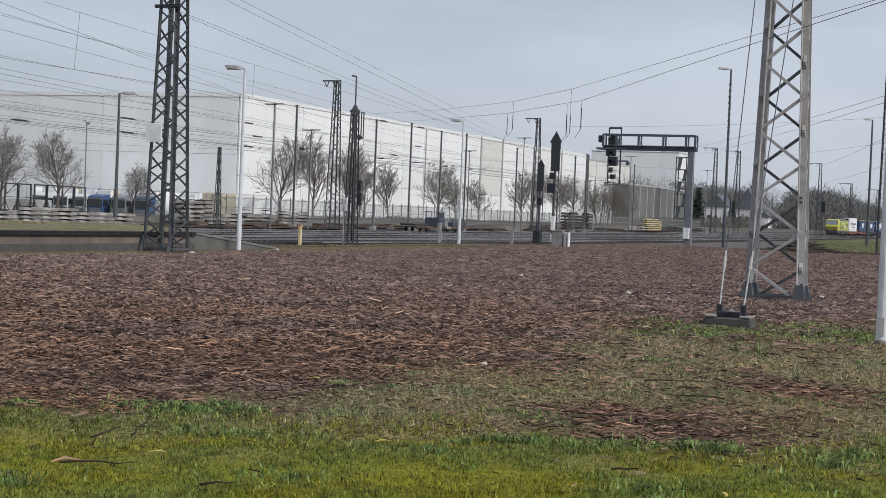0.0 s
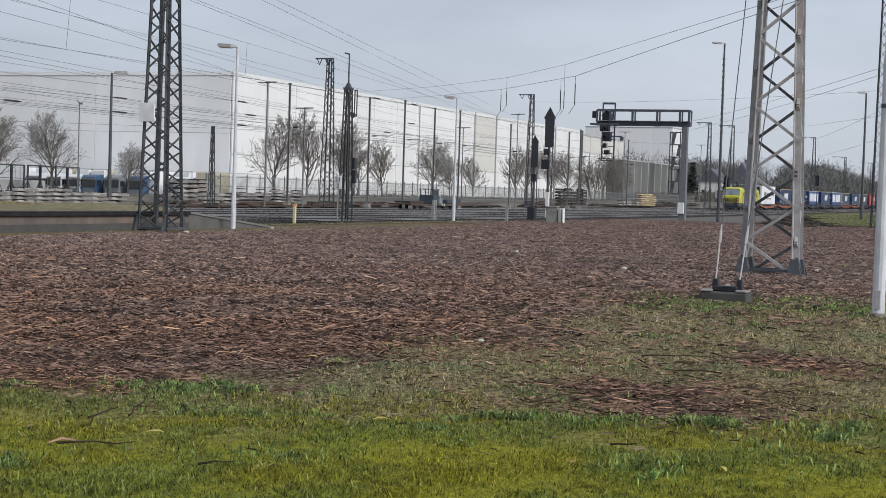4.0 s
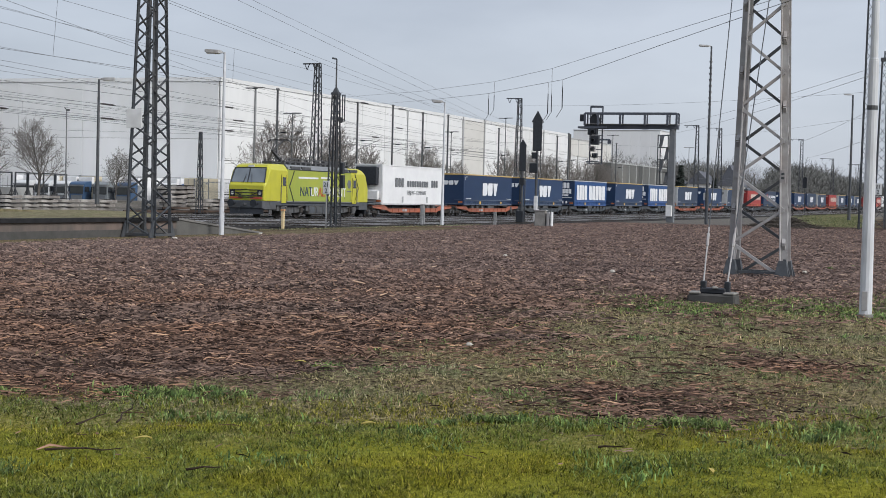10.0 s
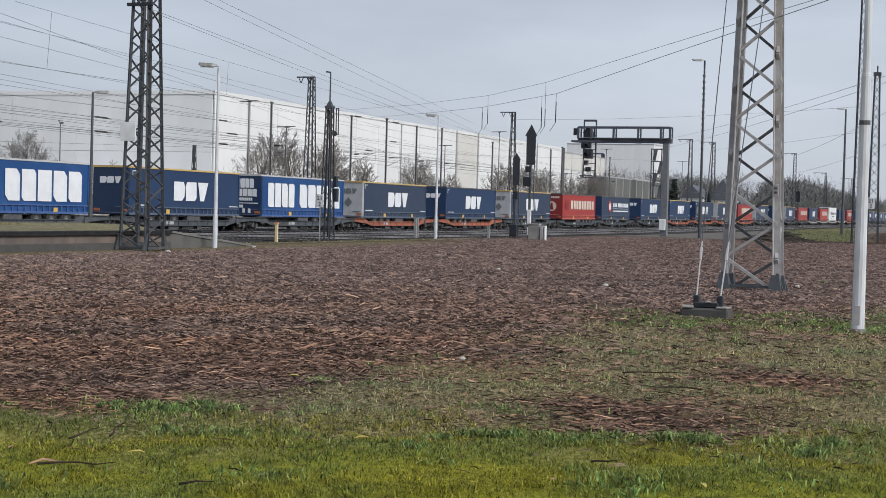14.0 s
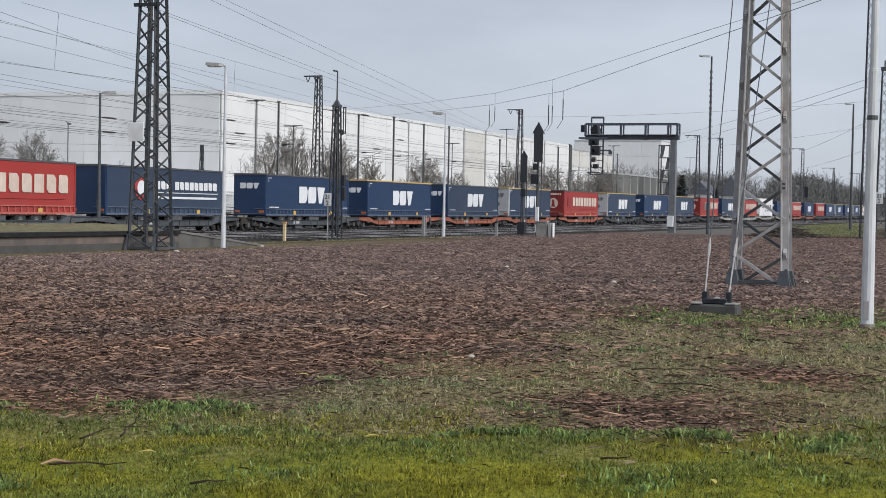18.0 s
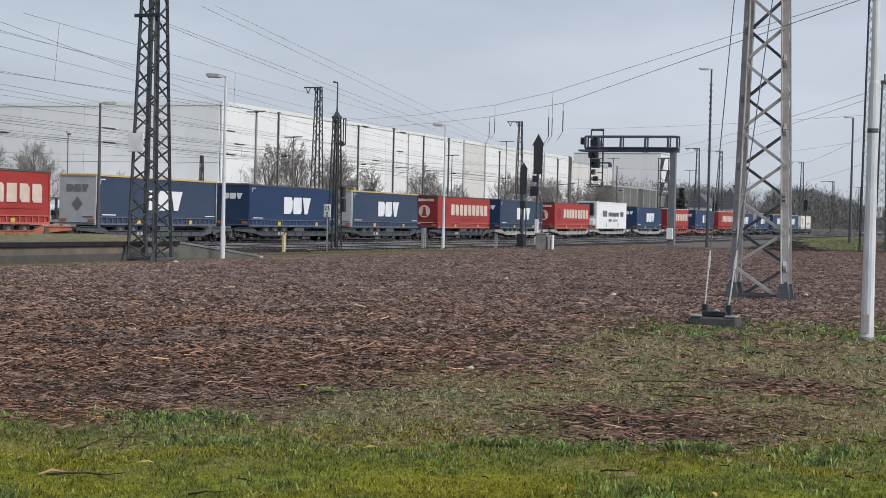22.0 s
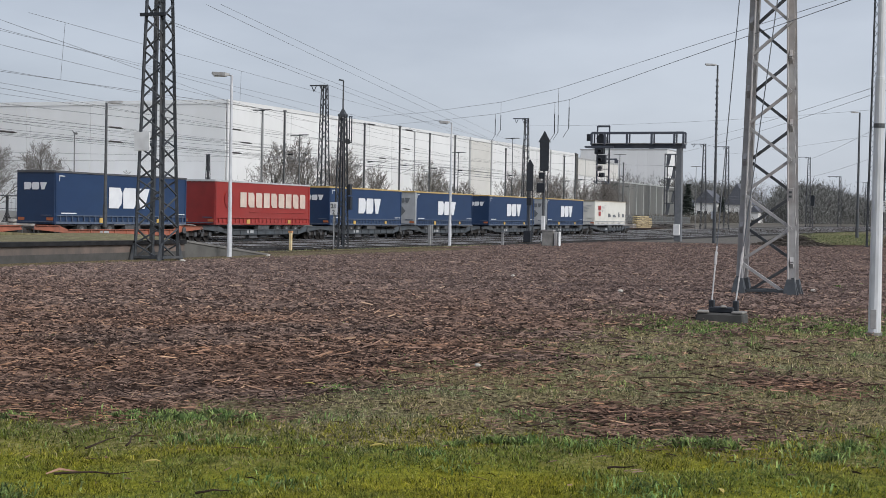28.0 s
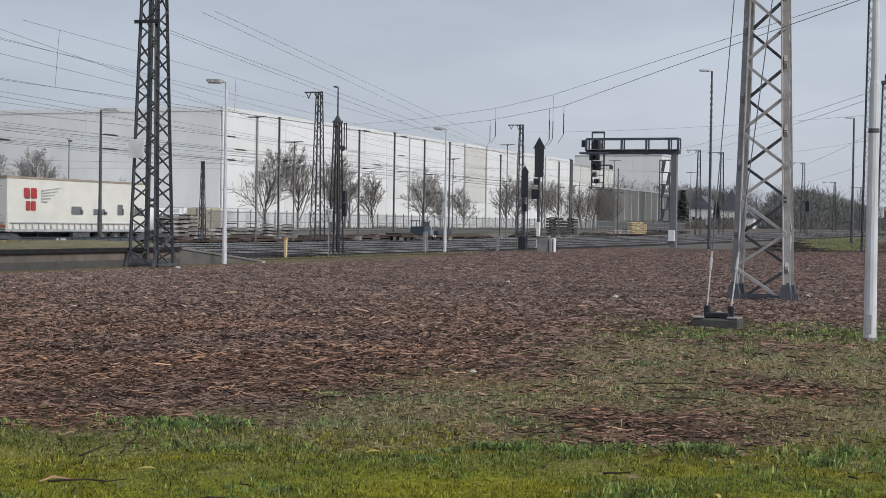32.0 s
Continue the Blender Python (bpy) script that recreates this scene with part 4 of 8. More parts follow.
M_GREYF = mat("pale_grey_front", (0.45, 0.46, 0.47), (0.38, 0.39, 0.40), 0.5, 0, 1.5, dirt=(0.28, 0.28, 0.28), dscale=0.6)
M_YEL = mat("yellow_roof_edge", (0.58, 0.40, 0.13), (0.5, 0.34, 0.12), 0.5, 0, 2)
M_TAN = mat("tan_roof_edge", (0.36, 0.3, 0.22), (0.3, 0.25, 0.19), 0.6, 0, 2)
M_DROOF = mat("dark_roof_edge", (0.10, 0.10, 0.105), (0.07, 0.07, 0.075), 0.6, 0, 2)
M_SILVER = mat("pale_sheet_roof", (0.5, 0.5, 0.5), (0.42, 0.42, 0.42), 0.5, 0, 2)
M_LOGO = mat("white_print", (0.74, 0.75, 0.77), (0.68, 0.69, 0.71), 0.6, 0, 2)
M_CREAM = mat("cream_print", (0.66, 0.55, 0.47), (0.58, 0.48, 0.41), 0.6, 0, 2, dirt=(0.5, 0.3, 0.25), dscale=0.8)
M_GREYP = mat("grey_print", (0.16, 0.17, 0.18), None, 0.6, 0, 2)
M_REDP = mat("red_print", (0.4, 0.05, 0.05), None, 0.6, 0, 2)
M_AMBER = mat("amber_marker", (0.42, 0.13, 0.05), (0.36, 0.115, 0.05), 0.5, 0, 2)
M_STRAP = mat("faded_strap", (0.10, 0.13, 0.185), (0.065, 0.085, 0.135), 0.7, 0, 4)
M_TAGY = mat("yellow_placard", (0.65, 0.42, 0.12), None, 0.6, 0, 3)
M_ORANGE = mat("orange_wagon_paint", (0.40, 0.128, 0.075), (0.30, 0.105, 0.068), 0.65, 0, 2, rand=0.1, dirt=(0.2, 0.09, 0.06), dscale=0.8, damount=0.6)
M_WGREY = mat("grey_wagon_paint", (0.078, 0.09, 0.103), (0.056, 0.064, 0.072), 0.75, 0, 2, rand=0.1, dirt=(0.045, 0.042, 0.04), dscale=0.8, damount=0.6)
M_WPALE = mat("pale_wagon_paint", (0.42, 0.41, 0.38), (0.34, 0.33, 0.31), 0.65, 0, 2, rand=0.1, dirt=(0.2, 0.18, 0.16), dscale=0.8, damount=0.6)
M_BOGIE = mat("brake_dust_black", (0.032, 0.028, 0.026), (0.05, 0.042, 0.037), 0.85, 0, 5)

TL, TZ0, TZ1 = 13.4, 1.07, 3.99
moving = []


def wheel_shape(r, w, y, x=0.0, z=0.0):
    return Shape().tube((x, y - w / 2, z), (x, y + w / 2, z), r, n=16)


def block_outline(a, b, z0, z1, kind):
    """A plain upright block with cut corners."""
    k = (b - a) * (0.0, 0.16, 0.24)[kind]
    return [(a + k, z0), (b, z0), (b, z1 - k), (b - k, z1), (a, z1), (a, z0 + k)]


def mark_blocks(shape, x0, x1, z0, z1, n, lean, y, gap=0.12, notch=True):
    """A word-sized mark as a row of plain notched blocks."""
    w = (x1 - x0) / n
    for i in range(n):
        shape.slab(block_outline(x0 + i * w, x0 + (i + 1 - gap) * w, z0, z1, (i * 2 + n) % 3), y, y + 0.012)
    return shape


def mark_row(t, x0, x1, z0, z1, n, y, gap, material, label):
    """The same, large on a side: each block a part."""
    w = (x1 - x0) / n
    for i in range(n):
        part("mark_block", Shape().slab(block_outline(x0 + i * w, x0 + (i + 1 - gap) * w, z0, z1, (i * 2 + n) % 3), y, y + 0.012), material, t, label)


def logo_three(shape, x0, x1, z0, z1, y):
    """Three broad solid blocks: the plain outline of a haulier's mark."""
    w, h = (x1 - x0) / 3, z1 - z0
    a, b, c = x0, x0 + w * 1.04, x0 + w * 2.08
    shape.slab([(a, z0), (a + w * 0.68, z0), (a + w * 0.9, z0 + h * 0.2), (a + w * 0.97, z0 + h * 0.72), (a + w * 0.8, z1), (a, z1)], y, y + 0.012)
    shape.slab([(b, z0), (b + w * 0.78, z0), (b + w * 0.93, z0 + h * 0.2), (b + w * 0.9, z1), (b + w * 0.1, z1), (b - w * 0.02, z1 - h * 0.2)], y, y + 0.012)
    shape.slab([(c, z1), (c + w * 0.92, z1), (c + w * 0.56, z0), (c + w * 0.22, z0)], y, y + 0.012)
    return shape


def make_trailer(label, side, front, edge, marks, box=False, strap=None, tag=True, unit=False, top=3.99, axles=(8.6, 9.95, 11.3)):
    """A road semi-trailer, one end at x = 0, its near side towards -y; axles: where its three axles stand."""
    TZ1 = top
    leg_x = 3.0 if axles[0] > 6 else 10.6
    t = thing("semi_trailer", pose(0, 0, 0), label, "trailer", "trailers of the train")
    W = 2.55 / 2
    body_b = TZ0 + (0.05 if box else 0.42)
    part("body", Shape().box((TL / 2, 0, (body_b + TZ1 - 0.1) / 2), (TL - 0.1, 2.5, TZ1 - 0.1 - body_b)), side, t, bevel=0.02)
    part("front_wall", Shape().box((0.0, 0, (TZ0 + TZ1) / 2), (0.1, 2.5, TZ1 - TZ0)), front, t, bevel=0.02)
    part("rear_frame", Shape().box((TL + 0.01, 0, (TZ0 + TZ1) / 2), (0.06, 2.52, TZ1 - TZ0 - 0.05)), side, t)
    part("roof", Shape().box((TL / 2, 0, TZ1 - 0.04), (TL, 2.44, 0.06)), M_SILVER, t, "pale roof sheet")
    for s in (-1, 1):
        part("roof_rail", Shape().box((TL / 2, s * (W - 0.02), TZ1 - 0.05), (TL + 0.06, 0.06, 0.1)), edge, t)
        for x in (0.06, TL - 0.06):
            part("corner_post", Shape().box((x, s * (W - 0.01), (TZ0 + TZ1) / 2 - 0.06), (0.13, 0.04, TZ1 - TZ0 - 0.12)), front if x < 1 else side, t)
    part("front_edge", Shape().box((-0.02, 0, TZ1 - 0.04), (0.16, 2.5, 0.12)), edge, t)
    if not box:
        part("side_rail", Shape().box((TL / 2, -W + 0.01, TZ0 + 0.07), (TL, 0.06, 0.13)).box((TL / 2, W - 0.01, TZ0 + 0.07), (TL, 0.06, 0.13)), strap or M_STRAP, t, "side rail of the loading floor")
        part("curtain_seam", Shape().box((TL / 2, -W + 0.0, TZ0 + 0.47), (TL - 0.2, 0.03, 0.06)), strap or M_STRAP, t)
        part("under_rail", Shape().box((TL / 2, -1.1, TZ0 - 0.06), (TL - 1.2, 0.06, 0.07)), M_FRAME, t, "grey rail under the floor")
        part("pallet_box", Shape().box((6.6 if axles[0] > 6 else 7.6, -1.05, TZ0 - 0.22), (1.6, 0.35, 0.36)), M_FRAME, t, "dark pallet box", 0.02)
        belt = Shape().box((0, -W - 0.005, TZ0 + 0.28), (0.06, 0.02, 0.36)).box((0, -W - 0.02, TZ0 + 0.2), (0.1, 0.03, 0.09)).mesh("curtain_strap")
        for i in range(24):
            part("curtain_strap", belt, strap or M_STRAP, t).location = (0.45 + i * (TL - 0.9) / 23, 0, 0)
        part("skirt", Shape().box((TL / 2, 0, TZ0 + 0.26), (TL - 0.15, 2.44, 0.36)), side, t)
        if tag:
            part("placard", Shape().box((4.3, -W - 0.03, TZ0 + 0.22), (0.42, 0.02, 0.28)), M_TAGY, t)
            part("placard", Shape().box((10.2, -W - 0.03, TZ0 + 0.22), (0.36, 0.02, 0.24)), M_TAGY, t)
    else:
        part("base_rail", Shape().box((TL / 2, 0, TZ0 + 0.03), (TL, 2.53, 0.12)), M_SILVER, t)
    part("chassis", Shape().beam((0.6, -0.45, TZ0 - 0.22), (TL - 0.3, -0.45, TZ0 - 0.22), 0.16, 0.36).beam((0.6, 0.45, TZ0 - 0.22), (TL - 0.3, 0.45, TZ0 - 0.22), 0.16, 0.36), M_FRAME, t, "chassis beams")
    for s in (-0.8, 0.8):
        part("landing_leg", Shape().beam((leg_x, s, TZ0 - 0.7), (leg_x, s, TZ0), 0.12).box((leg_x, s, TZ0 - 0.72), (0.3, 0.25, 0.05)), M_FRAME, t)
    for x in axles:
        part("mudguard", Shape().tube((x - 0.42, -1.2, TZ0 + 0.02), (x + 0.42, -1.2, TZ0 + 0.02), 0.06, n=6), M_RUBBER, t)
        for s in (-1.05, 1.05):
            wh = part("wheel", wheel_shape(0.5, 0.36, s, x, 0.72), M_RUBBER, t)
            part("rim", wheel_shape(0.25, 0.37, s, x, 0.72), M_FRAME, wh)
            part("hub", wheel_shape(0.11, 0.42, s, x, 0.72), M_GALV, wh)
    for my in (-0.95, 0.95):
        part("front_marker", Shape().box((-0.065, my, TZ0 + 0.28), (0.02, 0.42, 0.16)), M_AMBER, t, "amber marker")
    part("front_rail", Shape().box((-0.07, 0, TZ0 + 0.12), (0.04, 2.3, 0.05)).box((-0.06, -0.7, TZ0 + 0.48), (0.04, 0.7, 0.05)), M_STRAP, t)
    if unit:
        part("cooling_unit", Shape().box((-0.3, 0, TZ1 - 0.95), (0.5, 1.9, 1.5)), M_BLACK, t, "black cooling unit on the front", 0.05)
        part("unit_housing", Shape().box((-0.22, 0, TZ0 + 0.75), (0.34, 2.0, 0.75)), M_WHITE, t, bevel=0.05)
    marks(t, -W - 0.012)
    return t


def loose_pieces(shape):
    """The separate solids of a shape, each a shape of its own."""
    root = list(range(len(shape.v)))

    def top(i):
        while root[i] != i:
            i = root[i]
        return i

    for f in shape.f:
        for i in f[1:]:
            root[top(i)] = top(f[0])
    sets = {}
    for f in shape.f:
        sets.setdefault(top(f[0]), []).append(f)
    for faces in sets.values():
        used = sorted({i for f in faces for i in f})
        place = {i: k for k, i in enumerate(used)}
        piece = Shape()
        piece.v = [shape.v[i] for i in used]
        piece.f = [tuple(place[i] for i in f) for f in faces]
        yield piece


def split_mark(t, name, shape, material, label=""):
    """Marks on the side, each piece a part."""
    for piece in loose_pieces(shape):
        part(name, piece, material, t, label)


def front_mark(t, name, shape, material, label=""):
    """Marks drawn in the x-z plane turned onto the front wall."""
    for piece in loose_pieces(shape):
        part(name, piece, material, t, label).matrix_basis = pose(-0.062, 0, 0, 0, 0, -90)


def marks_blue(white_front):
    def add(t, y):
        for piece in loose_pieces(logo_three(Shape(), 5.0, 9.2, 2.0, 3.2, y - 0.01)):
            part("side_mark", piece, M_LOGO, t, "white block of a haulier's mark")
        if white_front:
            front_mark(t, "front_mark", Shape().slab([(-0.35, 2.3), (0, 1.9), (0.35, 2.3), (0, 2.7)], -0.02, 0), M_GREYP)
            front_mark(t, "front_mark", logo_three(Shape(), -0.75, 0.75, 3.0, 3.4, -0.02), M_GREYP)
        else:
            front_mark(t, "front_mark", logo_three(Shape(), -0.75, 0.75, 2.95, 3.35, -0.02), M_LOGO)
        part("side_line", Shape().box((1.2, y, TZ0 + 0.6), (1.4, 0.01, 0.06)), M_LOGO, t)
        part("side_line", Shape().box((12.6, y, TZ0 + 0.62), (1.2, 0.01, 0.05)), M_LOGO, t)
        part("corner_mark", Shape().box((0.55, y, TZ1 - 0.28), (0.5, 0.01, 0.05)).box((0.33, y, TZ1 - 0.42), (0.05, 0.01, 0.3)), M_LOGO, t)
    return add


def marks_red(t, y, plain=False):
    mark_row(t, 3.2, 12.9, 2.25, 3.25, 9, y - 0.01, 0.22, M_CREAM, "plain cream block")
    part("side_disc", Shape().tube((1.75, y, 2.75), (1.75, y - 0.01, 2.75), 0.62, n=20), M_REDF, t, "darker red disc")
    part("side_line", Shape().box((8.5, y, 1.95), (8.0, 0.012, 0.07)), M_REDC, t)
    if plain:
        return
    disc = Shape().tube((0, -0.03, 2.55), (0, -0.015, 2.55), 0.56, n=20)
    front_mark(t, "front_disc", disc, M_CREAM, "cream disc")
    cut = Shape().slab([(-0.3, 2.15), (0.3, 2.15), (0.18, 2.3), (0.1, 2.95), (-0.1, 2.95), (-0.18, 2.3)], -0.045, -0.03)
    front_mark(t, "front_disc_mark", cut, M_REDF)
    head = mark_blocks(Shape(), -0.95, 0.95, 3.45, 3.68, 9, 0.0, -0.025, 0.25)
    head.box((0, -0.02, 1.55), (1.9, 0.01, 0.04)).box((-0.6, -0.02, 1.45), (0.5, 0.01, 0.05))
    front_mark(t, "front_mark", head, M_CREAM)


def marks_water(t, y):
    mark_row(t, 0.9, 5.1, 1.75, 3.45, 4, y - 0.01, 0.14, M_LOGO, "huge plain white block")
    mark_row(t, 5.8, 12.8, 1.75, 3.45, 5, y - 0.01, 0.12, M_LOGO, "huge plain white block")
    f = mark_blocks(Shape(), -0.7, 0.7, 3.05, 3.7, 4, 0.0, -0.025, 0.12)
    mark_blocks(f, -0.95, 0.95, 2.45, 2.98, 5, 0.0, -0.025, 0.12)
    mark_blocks(f, -0.6, 0.6, 2.15, 2.36, 8, 0.0, -0.025, 0.2, False)
    f.box((0, -0.02, 1.98), (2.0, 0.01, 0.06)).box((-0.5, -0.02, 1.75), (0.7, 0.01, 0.2)).box((0.35, -0.02, 1.45), (0.2, 0.01, 0.3)).box((-0.1, -0.02, 1.45), (0.2, 0.01, 0.3))
    front_mark(t, "front_mark", f, M_LOGO)


def marks_white(t, y):
    s = Shape()
    for a, b, z0, z1 in ((2.6, 4.5, 2.55, 3.3), (5.1, 9.9, 2.6, 3.1), (10.5, 12.1, 2.6, 3.2)):
        mark_blocks(s, a, b, z0, z1, 3 if b - a < 2.5 else 9, 0.0, y - 0.01, 0.25)
    split_mark(t, "side_mark", s, M_GREYP, "grey bars of a firm's name")
    lettering("side_words", "ESBJERG - DENMARK", 0.46, M_GREYP, t, pose(7.2, y - 0.012, 1.95, 90, 0, 0), depth=0.005)
    part("hatch", Shape().box((4.2, y, 1.5), (0.3, 0.02, 0.5)), M_GREYF, t)
    part("hatch", Shape().box((9.6, y, 1.5), (0.3, 0.02, 0.5)), M_GREYF, t)


def marks_disc_blue(t, y):
    part("side_disc", Shape().tube((3.6, y, 2.7), (3.6, y - 0.02, 2.7), 0.72, n=18), M_REDP, t, "round mark")
    part("side_disc_ring", Shape().tube((3.6, y - 0.02, 2.7), (3.6, y - 0.03, 2.7), 0.45, n=18), M_LOGO, t)
    s = mark_blocks(Shape(), 5.2, 7.0, 2.65, 3.15, 3, 0.0, y - 0.01, 0.2)
    mark_blocks(s, 7.4, 12.6, 2.65, 3.15, 9, 0.0, y - 0.01, 0.2)
    s.box((8.9, y, 2.45), (7.4, 0.012, 0.05)).box((8.9, y, 2.15), (7.2, 0.012, 0.14))
    split_mark(t, "side_mark", s, M_LOGO, "white bars of a haulier's name")


def marks_cream(t, y):
    s = mark_blocks(Shape(), 1.3, 2.5, 2.85, 3.4, 2, 0.0, y - 0.01, 0.15)
    mark_blocks(s, 1.5, 2.4, 2.2, 2.7, 2, 0.0, y - 0.01, 0.2)
    split_mark(t, "side_mark", s, M_REDP, "small red block mark")
    w = Shape()
    for i in range(5):
        w.slab([(2.8, 3.3 - i * 0.14), (4.6 - i * 0.3, 3.5 - i * 0.2), (4.5 - i * 0.3, 3.45 - i * 0.2), (2.8, 3.25 - i * 0.14)], y - 0.01, y)
    split_mark(t, "wing_line", w, M_GREYF)
    v = Shape()
    for x, l, h in ((6.0, 0.9, 0.42), (8.2, 1.1, 0.3), (10.3, 0.5, 0.6), (12.2, 0.8, 0.42)):
        v.box((x, y - 0.005, 2.05 + h / 2), (l, 0.012, h)).box((x + l * 0.55, y - 0.005, 2.05 + h * 0.3), (l * 0.3, 0.012, h * 0.6))
    split_mark(t, "side_pictogram", v, M_GREYP, "small dark vehicle shape")
    f = mark_blocks(Shape(), -0.95, -0.35, 2.9, 3.45, 2, 0.0, -0.025, 0.15)
    mark_blocks(f, -0.9, -0.4, 2.2, 2.75, 2, 0.0, -0.025, 0.2)
    front_mark(t, "front_mark", f, M_REDP)
    g = Shape()
    for i in range(5):
        g.slab([(-0.2, 3.3 - i * 0.16), (0.95 - i * 0.15, 3.5 - i * 0.2), (0.9 - i * 0.15, 3.44 - i * 0.2), (-0.2, 3.24 - i * 0.16)], -0.03, -0.015)
    g.box((0, -0.02, 1.5), (2.0, 0.012, 0.12)).box((0.6, -0.02, 1.9), (0.6, 0.012, 0.06))
    front_mark(t, "front_line", g, M_GREYF)


REAR_LEFT = {"axles": (2.5, 3.85, 5.2)}
KINDS = {
    "b": ("blue curtain-sided road trailer with white mark, dark roof edge", M_BLUE, M_BLUEF, M_DROOF, marks_blue(False), REAR_LEFT),
    "y": ("blue curtain-sided road trailer with white mark, yellow roof edge", M_BLUE, M_BLUEF, M_YEL, marks_blue(False), REAR_LEFT),
    "g": ("dusty grey-blue curtain-sided road trailer with a white mark", M_BLUED, M_BLUEF, M_DROOF, marks_blue(False), REAR_LEFT),
    "w": ("dusty grey-blue curtain-sided trailer with pale front, yellow roof edge", M_BLUED, M_GREYF, M_YEL, marks_blue(True), REAR_LEFT),
    "v": ("blue curtain-sided trailer with pale front and yellow roof edge", M_BLUE, M_GREYF, M_YEL, marks_blue(True), REAR_LEFT),
    "r": ("red curtain-sided road trailer with cream block marks", M_REDC, M_REDF, M_DROOF, marks_red, {"strap": mat("red_strap", (0.5, 0.14, 0.11), (0.4, 0.1, 0.08), 0.7)}),
    "q": ("red curtain-sided road trailer with faded cream block marks and plain front", M_REDC, M_REDF, M_SILVER, lambda t, y: marks_red(t, y, True), {"strap": M_REDC}),
    "s": ("bright blue curtain-sided trailer with huge white block marks", M_CYANB, M_BLUEF, M_SILVER, marks_water, {"strap": mat("blue_strap", (0.06, 0.12, 0.3), None, 0.7)}),
    "n": ("white box trailer with grey writing and black cooling unit", M_WHITET, M_WHITE, M_WHITE, marks_white, {"box": True, "unit": True, "top": 4.36}),
    "d": ("dusty blue curtain-sided road trailer with a round mark", M_BLUED, M_BLUEF, M_DROOF, marks_disc_blue, REAR_LEFT),
    "a": ("cream-white curtain-sided road trailer with a small red mark", M_CREAMT, M_CREAMT, M_TAN, marks_cream, {"strap": M_GREYF, "tag": False}),
}
# place along the train, kind of trailer, paint of the wagon beneath
CONSIST = (
    (382.3, "n", "o"), (400.9, "y", "o"), (418.1, "y", "g"), (436.1, "s", "g"), (453.6, "y", "g"), (470.2, "s", "g"), (487.3, "w", "o"), (505.6, "b", "o"),
    (523.6, "w", "g"), (541.6, "r", "g"), (558.0, "d", "g"), (577.3, "b", "g"), (594.3, "y", "o"), (611.7, "g", "o"), (628.4, "w", "o"), (646.9, "r", "o"),
    (664.7, "w", "g"), (682.6, "b", "g"), (699.0, "w", "g"), (717.0, "r", "g"), (733.5, "g", "p"), (751.2, "r", "p"), (767.8, "n", "p"), (786.6, "b", "p"),
    (803.3, "q", "o"), (821.6, "b", "o"), (838.6, "q", "g"), (855.4, "y", "g"), (871.9, "v", "g"), (889.9, "y", "g"), (907.4, "v", "g"), (925.6, "a", "g"),
)


